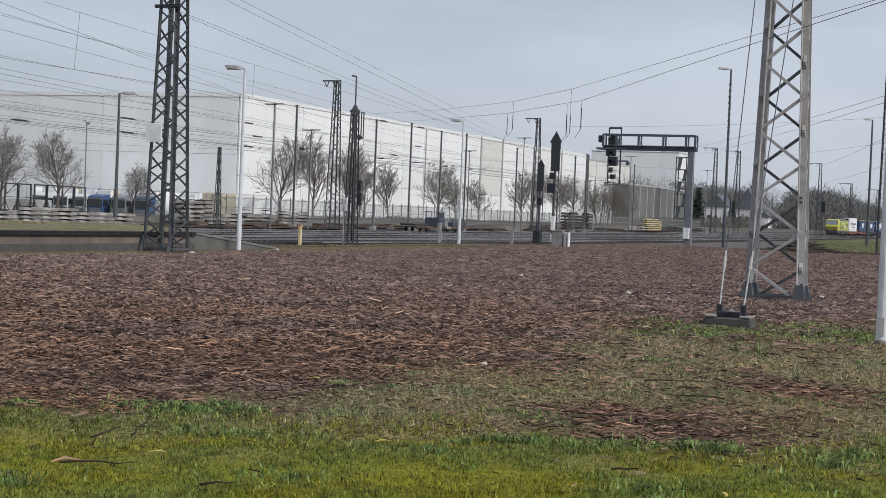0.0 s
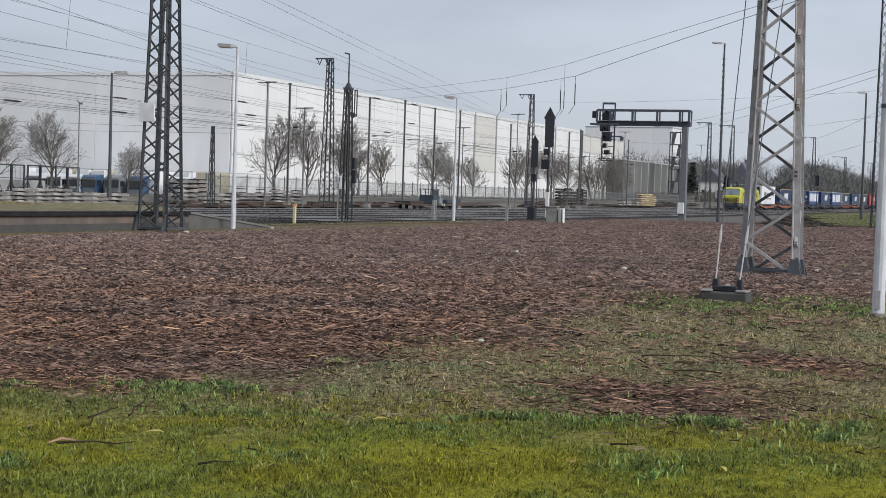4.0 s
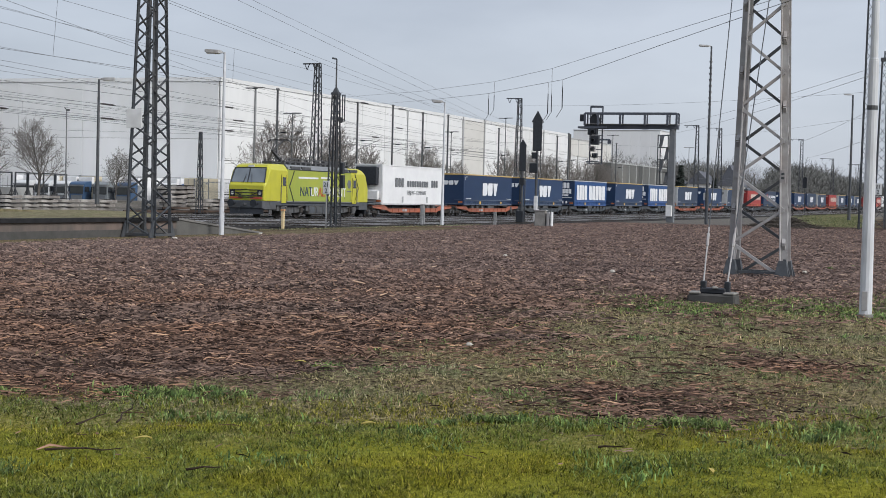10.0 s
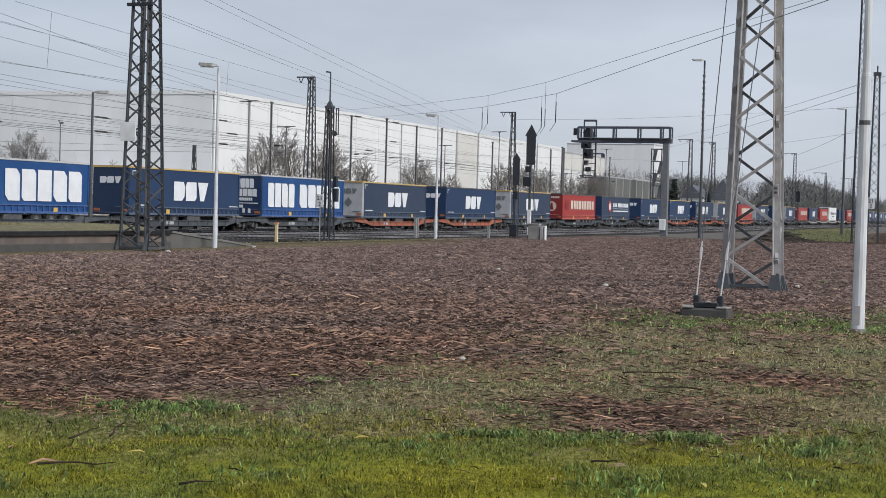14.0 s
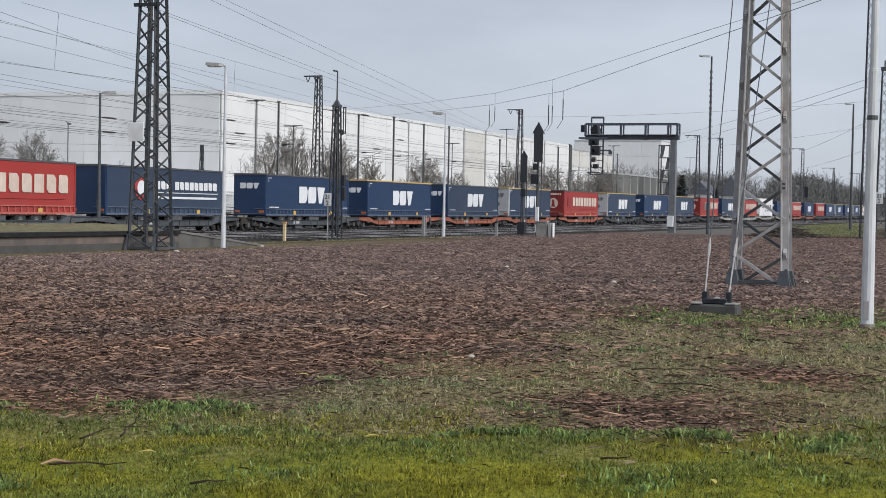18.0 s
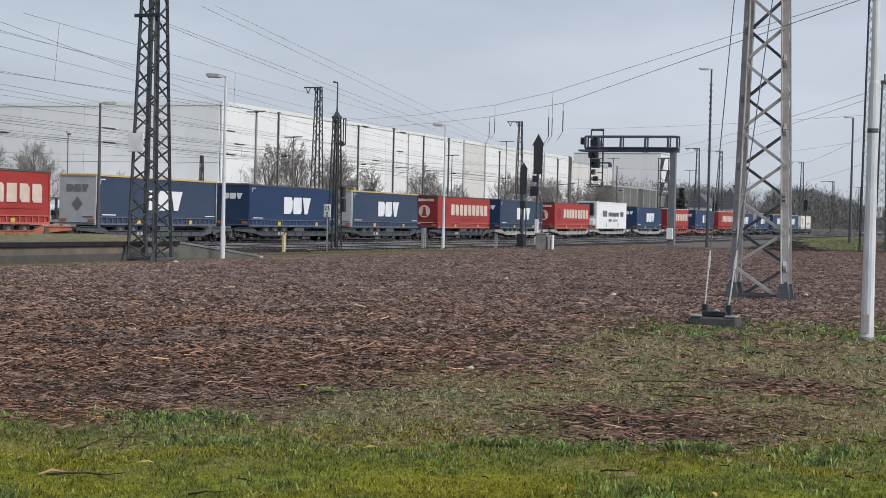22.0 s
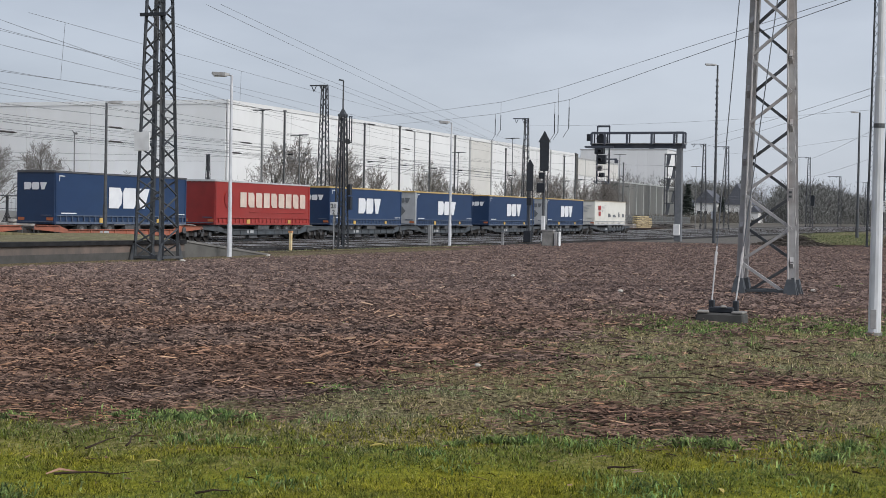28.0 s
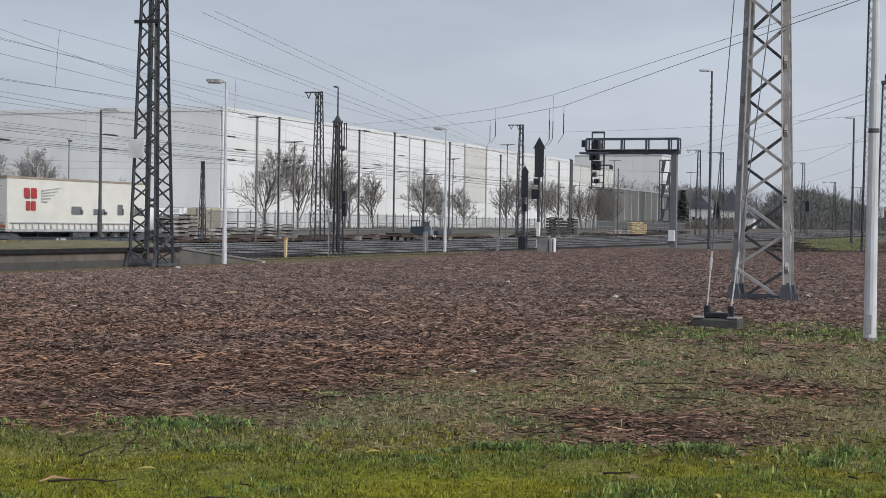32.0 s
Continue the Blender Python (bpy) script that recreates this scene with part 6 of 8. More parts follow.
part("base_collar", Shape().tube((0, 0, 0), (0, 0, 0.07), 0.125, n=12), M_CONC, wp)
part("hatch", Shape().box((-0.095, 0.01, 0.28), (0.02, 0.09, 0.3)), M_PALE, wp, bevel=0.005)

M_FENCE = mat("grey_fence_steel", (0.22, 0.23, 0.23), (0.17, 0.178, 0.178), 0.7, 0.1, 4)


def build_fence():
    fe = thing("boundary_fence", pose(0, 74.5, 0.66), "long grey steel bar fence along the yard", "fence")
    post = Shape().box((0, 0, 1.1), (0.09, 0.09, 2.2)).mesh("fence_post")
    for i in range(80):
        part("fence_post", post, M_FENCE, fe).location = (124 + i * 2.6, 0, 0)
    for z in (0.25, 1.0, 1.9):
        part("fence_rail", Shape().box((228, 0, z), (208, 0.05, 0.06)), M_FENCE, fe)
    n = 1090
    x = 124 + np.arange(n) * 208 / n
    base = np.array([(-0.011, -0.011, 0.05), (0.011, -0.011, 0.05), (0.011, 0.011, 0.05), (-0.011, 0.011, 0.05),
                     (-0.011, -0.011, 2.05), (0.011, -0.011, 2.05), (0.011, 0.011, 2.05), (-0.011, 0.011, 2.05)])
    v = (base[None] + np.stack([x, 0 * x, 0 * x], -1)[:, None]).reshape(-1, 3)
    q = np.array([(0, 1, 5, 4), (1, 2, 6, 5), (2, 3, 7, 6), (3, 0, 4, 7)])
    f = (q[None] + 8 * np.arange(n)[:, None, None]).reshape(-1, 4)
    tagged(part("bar_infill", bulk("bar_infill", v, f, M_FENCE), M_FENCE, fe), kind="stuff")


build_fence()

# ---- bare trees ----
M_BARK = mat("grey_brown_bark", (0.15, 0.138, 0.126), (0.10, 0.092, 0.084), 0.95, 0, 5, bump=0.5, spec=0.2)
# brown twigs lightened: the haze of distance is mixed into their colour
M_TWIG = mat("hazed_brown_twigs", (0.245, 0.225, 0.205), (0.175, 0.16, 0.147), 0.95, 0, 3, spec=0.1)
M_BUDS = mat("budding_twigs", (0.225, 0.21, 0.19), (0.165, 0.153, 0.138), 0.95, 0, 3, spec=0.1)


def grow(seed, height, levels, spread, kids, stems=1):
    """Limbs of one tree as (start, end, radii, level): a leader with rising branches along it."""
    rnd = random.Random(seed)
    out = []

    def limb(p, d, length, r, level):
        n = (7, 4, 3, 2, 2)[min(level, 4)]
        nodes = [(p, d, r)]
        for i in range(n):
            q = p + d * (length / n)
            r2 = r * (0.84 if level else 0.86)
            out.append((p, q, r, r2, level))
            p, r = q, r2
            d = (d + Vector((rnd.gauss(0, 0.10), rnd.gauss(0, 0.10), rnd.gauss(0.06, 0.06)))).normalized()
            nodes.append((p, d, r))
        if level >= levels:
            return
        for k in range(kids[level]):
            f = (k + rnd.random()) / kids[level]
            f = 0.16 + 0.84 * f if level == 0 else 0.12 + 0.88 * f
            q, dd, rr = nodes[min(n, int(f * n + 0.5))]
            a = rnd.uniform(0, 6.283) if level else k * 2.4 + seed
            side = Vector((math.cos(a), math.sin(a), rnd.uniform(-0.1, 0.2)))
            side = (side - dd * side.dot(dd)).normalized()
            w = spread * rnd.uniform(0.75, 1.25)
            nd = (dd + side * w + Vector((0, 0, 0.18))).normalized()
            size = length * ((0.70 - 0.42 * f) if level == 0 else rnd.uniform(0.42, 0.62) * (1.1 - 0.4 * f))
            limb(q, nd, size, rr * rnd.uniform(0.45, 0.62), level + 1)
    for s in range(stems):
        a = s * 2.4 + seed
        k = 0.3 if stems > 1 else 0.0
        limb(Vector((k * math.cos(a), k * math.sin(a), 0)), Vector((k * math.cos(a), k * math.sin(a), 1)).normalized(), height * 0.85, height * 0.017, 0)
    return out


def limb_mesh(name, limbs, material, thin):
    n = 5 if not thin else 3
    p = np.array([s[0] for s in limbs]); q = np.array([s[1] for s in limbs])
    r = np.array([s[2] for s in limbs]); r2 = np.array([s[3] for s in limbs])
    if thin:
        r, r2 = np.maximum(r, 0.016), np.maximum(r2, 0.010)
    d = q - p
    d /= np.linalg.norm(d, axis=1, keepdims=True)
    up = np.where(np.abs(d[:, 2:]) < 0.9, np.array([[0, 0, 1.0]]), np.array([[1.0, 0, 0]]))
    a = np.cross(d, up); a /= np.linalg.norm(a, axis=1, keepdims=True)
    b = np.cross(d, a)
    t = 2 * np.pi * np.arange(n) / n
    ring = a[:, None] * np.cos(t)[None, :, None] + b[:, None] * np.sin(t)[None, :, None]
    v = np.concatenate([p[:, None] + ring * r[:, None, None], q[:, None] + ring * r2[:, None, None]], 1).reshape(-1, 3)
    i = np.arange(n)
    f = np.stack([i, (i + 1) % n, n + (i + 1) % n, n + i], -1)
    return bulk(name, v, (f[None] + 2 * n * np.arange(len(p))[:, None, None]).reshape(-1, 4), material)


def make_tree(seed, height, label, levels=4, spread=0.8, kids=(15, 8, 6, 4), twig=None, stems=1):
    limbs = grow(seed, height, levels, spread, kids, stems=stems)
    k = height / max(s[1].z for s in limbs)
    t = thing("bare_tree", pose(0, 0, 0), label, "tree", "bare trees")
    limbs = [(s[0] * k, s[1] * k, s[2], s[3], s[4]) for s in limbs]
    part("trunk", limb_mesh("trunk", [s for s in limbs if s[4] < 2], M_BARK, False), M_BARK, t)
    part("crown", limb_mesh("crown", [s for s in limbs if s[4] >= 2], twig or M_TWIG, True), twig or M_TWIG, t, "crown of bare twigs")
    return t


L_TREE = "bare grey-brown deciduous tree behind the fence"
tree_kinds = [make_tree(3, 9.0, L_TREE, spread=0.9, kids=(20, 9, 5, 2)), make_tree(11, 9.0, L_TREE, spread=0.72, kids=(17, 9, 5, 2)), make_tree(23, 9.0, L_TREE, spread=0.9, stems=3, kids=(10, 8, 5, 2)),
              make_tree(31, 9.0, "dense round budding tree behind the fence", spread=1.05, kids=(22, 9, 5, 2), twig=M_BUDS)]
TREES = ((102.6, 82, 7.3, 3), (99.0, 83, 7.8, 2), (107.6, 80, 7.2, 0), (119.2, 80, 5.0, 3), (143.9, 78, 9.2, 0), (151.6, 78, 10.1, 1), (160.3, 78, 9.4, 1),
         (166.1, 79, 8.2, 2), (171.9, 78, 7.7, 1), (187.9, 78, 8.9, 3), (197.0, 79, 7.2, 3), (203.3, 78, 6.6, 0), (222.0, 78, 9.0, 1), (227.0, 78, 9.2, 0), (239.9, 78, 9.8, 1), (246.5, 77, 9.0, 0))
TREES2 = ((257.0, 76, 8.6, 2), (263.5, 76, 9.2, 0), (271.8, 76, 8.8, 1), (280.0, 77, 8.4, 0))
used = set()
for i, (tx, ty, th, k) in enumerate(TREES + TREES2):
    m = Matrix.Translation((tx, ty, 0.66)) @ pose(0, 0, 0, 0, 0, i * 77 % 360)
    if k in used:
        t = copy_thing(tree_kinds[k], m)
    else:
        used.add(k)
        t = tree_kinds[k]
        t.matrix_basis = m
    t.scale = (th / 9.0,) * 3
# distant woods along the line
M_FARTWIG = mat("far_bare_wood", (0.16, 0.15, 0.14), (0.12, 0.112, 0.105), 0.95, 0, 1, spec=0.1)
wood_kinds = [make_tree(s, 12.0, "bare tree of the distant wood", 3, 0.9, (12, 6, 4), M_FARTWIG) for s in (41, 52)]
rw = random.Random(5)
for i in range(60):
    far = i / 60
    wx = 330 + 420 * far + rw.uniform(-14, 14)
    wy = wx * (0.285 - 0.17 * far) + rw.uniform(-8, 26)
    m = Matrix.Translation((wx, wy, 0.5)) @ pose(0, 0, 0, 0, 0, rw.uniform(0, 360))
    t = copy_thing(wood_kinds[i % 2], m) if i > 1 else wood_kinds[i]
    t.matrix_basis = m
    t.scale = (rw.uniform(0.85, 1.25) * (0.9 + 0.75 * far),) * 3

M_HEDGEB = mat("brown_scrub", (0.17, 0.155, 0.135), (0.115, 0.105, 0.092), 0.95, 0, 2, rand=0.3, island=True, spec=0.1)
M_THICKET = mat("grey_winter_thicket", (0.18, 0.18, 0.172), (0.13, 0.13, 0.124), 0.95, 0, 0.3, rand=0.35, island=True, spec=0.1)


def twig_mound(name, label, x, y, w, d, h0, h1, n, size, material, seed, turn=0.0):
    """A thicket of countless thin upright twigs, its uneven top falling from h0 to h1 along its length."""
    r = np.random.default_rng(seed)
    px, py = (r.random(n) - 0.5) * w, (r.random(n) - 0.5) * d
    k = px / w + 0.5
    lump = 0.84 + 0.1 * np.sin(px * 0.33 + seed) + 0.06 * np.sin(px * 0.9 + py * 0.5 + 2 * seed) + 0.05 * np.sin(px * 2.1 + seed)
    top = (h0 + (h1 - h0) * k) * lump * np.clip(np.minimum(k, 1 - k) * 7, 0.25, 1) ** 0.5
    pz = top * (1 - r.random(n) ** 1.35)
    o = np.stack([px, py, pz], -1)
    way = r.normal(size=(n, 3)) * np.array([0.55, 0.55, 0.3]) + np.array([0, 0, 0.75])
    way *= (size * (0.5 + r.random(n)))[:, None]
    side = np.cross(way, r.normal(size=(n, 3)))
    side *= (0.035 * size + 0.025) / np.linalg.norm(side, axis=1, keepdims=True)
    v = np.stack([o - side, o + side, o + way], 1).reshape(-1, 3)
    return solid(name, bulk(name, v, np.arange(3 * n).reshape(-1, 3), material), material, label, "thicket", kind="stuff", m=pose(x, y, 0.3, 0, 0, turn))


L_TH, L_SC = "dense bare grey-brown thicket beyond the tracks", "brown winter scrub beside the line"
twig_mound("thicket", L_TH, 596, 79, 236, 14, 16.5, 11.0, 40000, 2.0, M_THICKET, 1)
twig_mound("thicket", L_TH, 540, 116, 130, 16, 16.0, 14.5, 20000, 1.9, M_THICKET, 2)
twig_mound("thicket", L_TH, 740, 78, 220, 16, 11.0, 12.0, 20000, 2.2, M_THICKET, 3)
twig_mound("scrub", L_SC, 322, 77.5, 70, 4, 2.4, 3.0, 7000, 0.6, M_HEDGEB, 4)
twig_mound("scrub", L_SC, 390, 80, 60, 8, 3.0, 4.5, 8000, 0.8, M_HEDGEB, 5)
twig_mound("scrub", "brown winter scrub under the fence", 205, 76.5, 120, 2.0, 0.9, 0.9, 7000, 0.4, M_HEDGEB, 6)

# a dark fir and small bare trees about the houses
M_FIR = mat("dark_fir_needles", (0.075, 0.088, 0.078), (0.052, 0.062, 0.055), 0.95, 0, 1, rand=0.35, island=True, spec=0.1)


def fir(x, y, h, w, seed):
    r = np.random.default_rng(seed)
    n = 2600
    k = r.random(n) ** 0.7
    a = r.random(n) * 2 * np.pi
    rad = (1 - k) * w * (0.55 + 0.45 * np.sin(k * 40) ** 2) * r.random(n) ** 0.4
    o = np.stack([rad * np.cos(a), rad * np.sin(a), h * (0.06 + 0.92 * k)], -1)
    v = (o[:, None] + r.normal(size=(n, 3, 3)) * np.array([0.34, 0.34, 0.16])).reshape(-1, 3)
    t = thing("fir_tree", pose(x, y, 0.4), "dark green fir tree beyond the tracks", "tree")
    part("trunk", Shape().tube((0, 0, 0), (0, 0, h * 0.9), 0.25, 0.05, 7), M_BARK, t)
    part("crown", bulk("crown", v, np.arange(3 * n).reshape(-1, 3), M_FIR), M_FIR, t, "dark needle crown")


fir(424.0, 96.0, 12.0, 3.6, 3)
fir(452.0, 92.0, 9.0, 2.2, 4)
for i, (wx, wy, ws) in enumerate(((430.0, 84.5, 0.62), (441.0, 83.0, 0.7), (418.0, 86.5, 0.55), (455.0, 80.0, 0.6))):
    copy_thing(wood_kinds[i % 2], Matrix.Translation((wx, wy, 0.4)) @ pose(0, 0, 0, 0, 0, 80 * i)).scale = (ws,) * 3

# ---- houses far along the line ----
M_ROOFTILE = mat("dark_slate_roof", (0.115, 0.12, 0.14), (0.085, 0.09, 0.105), 0.8, 0, 2)
M_RENDER = mat("white_render", (0.72, 0.71, 0.69), (0.66, 0.65, 0.63), 0.85, 0, 1)


def house(x, y, l, d, eaves, ridge, label, turn=0.0):
    h = thing("house", pose(x, y, 0.4, 0, 0, turn), label, "house")
    part("wall", Shape().box((l / 2, d / 2, eaves / 2), (l, d, eaves)), M_RENDER, h)
    part("roof", Shape().loft([[(xx, -0.4, eaves - 0.15), (xx, d / 2, ridge), (xx, d + 0.4, eaves - 0.15)] for xx in (-0.4, l + 0.4)]), M_ROOFTILE, h, "dark tiled roof")
    part("gable", Shape().loft([[(xx, 0.05, eaves), (xx, d / 2, ridge - 0.3), (xx, d - 0.05, eaves)] for xx in (-0.02, 0.2)]), M_RENDER, h)
    part("chimney", Shape().box((l * 0.6, d / 2, ridge + 0.3), (0.6, 0.6, 1.4)), M_SHED, h)
    for i in range(3):
        for z in (1.5, 4.1):
            if z + 1.2 < eaves:
                w = part("window", Shape().box((-0.02, d * (0.2 + 0.3 * i), z), (0.06, 1.1, 1.3)), M_WHITE, h)
                part("pane", Shape().box((-0.06, d * (0.2 + 0.3 * i), z), (0.03, 0.9, 1.1)), M_GLASS, w)
    return h


house(470, 97.0, 12, 7.4, 7.4, 11.4, "white two-storey house with dark roof beyond the tracks")
house(474, 88.3, 10, 7.0, 7.0, 13.6, "white house with a steep dark slate roof")
house(470, 105.0, 8, 5.5, 6.0, 9.6, "small white house with low dark roof")
house(474, 85.0, 9, 2.9, 4.8, 6.6, "small pale house beside the line")
tower = thing("lattice_tower", pose(328.8, 78.3, 0.4), "open grey steel stair tower behind the shed", "tower")
for tx, ty in ((-1.15, -1.15), (1.15, -1.15), (1.15, 1.15), (-1.15, 1.15)):
    part("post", Shape().beam((tx, ty, 0), (tx, ty, 16.2), 0.2), M_DARKSTEEL, tower)
for k in range(6):
    zt = 2.7 * k + 2.6
    for a, b in (((-1.15, -1.15), (1.15, -1.15)), ((1.15, -1.15), (1.15, 1.15)), ((1.15, 1.15), (-1.15, 1.15)), ((-1.15, 1.15), (-1.15, -1.15))):
        part("rail", Shape().beam((*a, zt), (*b, zt), 0.16), M_DARKSTEEL, tower)
    part("stair_flight", Shape().beam((-1.0, -0.6 * (-1) ** k, zt - 2.5), (1.0, -0.6 * (-1) ** k, zt), 0.7, 0.12), M_DARKSTEEL, tower)
    part("landing", Shape().box((0.8 * (-1) ** k, 0, zt), (0.7, 2.2, 0.1)), M_GALV, tower)

fs = thing("distant_signal", pose(300.0, 43.3, 0.2), "slim dark signal post far along the tracks", "signal")
part("post", Shape().tube((0, 0, 0), (0, 0, 5.4), 0.1, 0.08, 8), M_DARKSTEEL, fs)
part("signal_head", Shape().slab([(-0.35, 5.0), (0.35, 5.0), (0.4, 6.9), (0, 7.2), (-0.4, 6.9)], -0.1, 0.1), M_BLACK, fs).matrix_basis = pose(0, 0, 0, 0, 0, 80)
part("ladder", Shape().beam((0.25, 0, 0), (0.25, 0, 5.0), 0.05), M_DARKSTEEL, fs)

# ---- lorries in the yard of the warehouse ----
M_CABB = mat("blue_cab_paint", (0.05, 0.10, 0.19), (0.045, 0.09, 0.17), 0.35, 0, 2)
M_BEIGE = mat("beige_trailer", (0.62, 0.55, 0.40), (0.56, 0.5, 0.37), 0.6, 0, 1)


def lorry(x, y, cab, box, label, turn=0.0, high=3.9):
    t = thing("lorry", pose(x, y, -0.71, 0, 0, turn), label, "lorry", "parked lorries")
    c = part("cab", Shape().loft([[(a, -1.04 * w, 0.6), (a, 1.04 * w, 0.6), (a, 1.04 * w, z), (a, -1.04 * w, z)] for a, w, z in ((0.0, 0.95, 2.35), (0.08, 1.0, 2.95), (0.4, 1.0, 3.15), (1.5, 1.0, 3.25))]), cab, t, bevel=0.04)
    part("windscreen", Shape().box((0.0, 0, 2.2), (0.1, 1.8, 0.85)), M_GLASS, c)
    part("sun_visor", Shape().box((-0.06, 0, 2.72), (0.16, 1.9, 0.18)), M_GREYP, c)
    part("grille", Shape().box((-0.02, 0, 1.2), (0.05, 1.5, 0.8)), M_GREYP, c)
    part("bumper", Shape().box((0.0, 0, 0.6), (0.2, 2.1, 0.35)), M_FRAME, c, bevel=0.03)
    for sy in (-1, 1):
        part("mirror", Shape().box((0.1, sy * 1.2, 2.3), (0.12, 0.14, 0.6)), M_BLACK, c)
        part("side_window", Shape().box((0.65, sy * 1.045, 2.3), (0.7, 0.03, 0.6)), M_GLASS, c)
    part("cooling_unit", Shape().box((1.95, 0, 3.3), (0.5, 1.9, 0.9)), M_WHITE, t, "white cooling unit on the box front", 0.05)
    part("box_body", Shape().box((8.5, 0, 0.9 + (high - 0.9) / 2), (12.6, 2.4, high - 0.9)), box, t, bevel=0.03)
    part("box_roof_edge", Shape().box((8.5, 0, high - 0.03), (12.66, 2.44, 0.1)), M_SILVER, t)
    for wx in (1.1, 4.0, 11.0, 12.3):
        for s in (-1.05, 1.05):
            w = part("wheel", wheel_shape(0.5, 0.35, s, wx, 0.5), M_RUBBER, t)
            part("rim", wheel_shape(0.26, 0.37, s, wx, 0.5), M_GALV, w)
    return t


M_CABW = mat("white_cab_paint", (0.62, 0.63, 0.64), (0.56, 0.57, 0.58), 0.35, 0, 2)
M_CABG = mat("grey_cab_paint", (0.22, 0.24, 0.25), (0.18, 0.195, 0.205), 0.4, 0, 2)
for ly, cab, box, words in ((112.6, M_CABW, M_WHITET, "white lorry with a white box body, parked"), (109.6, M_CABW, M_BEIGE, "white lorry with a beige box body, parked"),
                            (106.9, M_CABW, M_WHITET, "white lorry with a white box body, parked"), (104.7, M_CABB, M_BEIGE, "blue lorry with a beige box body, parked"),
                            (101.5, M_CABG, M_WHITET, "grey lorry with a white box body, parked"), (98.4, M_CABB, M_WHITET, "blue lorry with a white box body, parked"),
                            (93.2, M_CABW, M_WHITET, "white lorry with a white box body, parked"), (89.8, M_CABB, M_WHITET, "blue lorry with a white box body, parked")):
    lorry(148.0, ly, cab, box, words, 0, 3.9)
for sx, sy, sw, sl in ((143.7, 86.4, M_BEIGE, 3.1), (150.0, 116.0, M_WHITET, 10.0)):
    swap = thing("swap_body", pose(sx, sy, -0.71), "plain swap body standing on its legs in the yard", "container", "swap bodies")
    part("box_body", Shape().box((sl / 2, 0, 2.5), (sl, 2.5, 2.6)), sw, swap, bevel=0.03)
    part("door_line", Shape().box((-0.02, 0, 2.5), (0.03, 0.05, 2.4)).box((-0.02, -0.7, 2.5), (0.03, 0.03, 2.4)).box((-0.02, 0.7, 2.5), (0.03, 0.03, 2.4)), M_GALV, swap, "door bars")
    for lx in (sl * 0.1, sl * 0.9):
        for s_y in (-1.05, 1.05):
            part("leg", Shape().beam((lx, s_y, 0), (lx, s_y, 1.22), 0.1), M_FRAME, swap)
M_KERB = mat("pale_dock_wall", (0.5, 0.5, 0.49), (0.42, 0.42, 0.41), 0.85, 0, 1.0, dirt=(0.3, 0.3, 0.29), dscale=0.4)
solid("dock_wall", Shape().box((104.0, 84.0, 0.9), (16.0, 0.25, 1.5)), M_KERB, "low pale concrete wall behind the steel frames", "wall")
portal = Shape().beam((0, 0, 0), (0, 0, 2.2), 0.11).beam((1.75, 0, 0), (1.75, 0, 2.2), 0.11).beam((-0.05, 0, 2.2), (1.8, 0, 2.2), 0.11).beam((0, 0.02, 1.1), (1.75, 0.02, 1.1), 0.05).mesh("portal")
first_rack = None
for k in range(6):
    m = pose(101.9 + 1.93 * k, 81.0 + 0.25 * (k % 2), 0.7)
    if first_rack:
        copy_thing(first_rack, m)
    else:
        first_rack = thing("steel_rack", m, "open dark steel portal frame in the yard", "rack", "steel racks")
        part("portal", portal, M_DARKSTEEL, first_rack)
        for fx in (0, 1.75):
            part("foot", Shape().box((fx, 0, 0.03), (0.3, 0.9, 0.06)).beam((fx, -0.4, 0.05), (fx, 0, 0.9), 0.05).beam((fx, 0.4, 0.05), (fx, 0, 0.9), 0.05), M_DARKSTEEL, first_rack)
for px_, py_, ph in ((141.0, 84.0, 3.6), (143.5, 84.5, 3.2)):
    lamp_post(px_, py_, ph, 0.05, "short slim yard lamp beside the lorries", head=0.4, way=60, material=M_MAST, z=-0.7)

# ---- stacks of concrete sleepers and timber beside the yard ----
M_STACK = mat("stacked_concrete", (0.34, 0.32, 0.295), (0.22, 0.205, 0.19), 0.9, 0, 2, rand=0.35, dirt=(0.15, 0.125, 0.11), dscale=0.9, damount=0.75, bump=0.3)
M_PALLET = mat("fresh_yellow_timber", (0.52, 0.42, 0.24), (0.42, 0.33, 0.19), 0.85, 0, 3, rand=0.25, dirt=(0.3, 0.25, 0.18), dscale=0.8)
M_DWOOD = mat("tarred_timber", (0.05, 0.043, 0.04), (0.035, 0.03, 0.027), 0.95, 0, 3, rand=0.3)


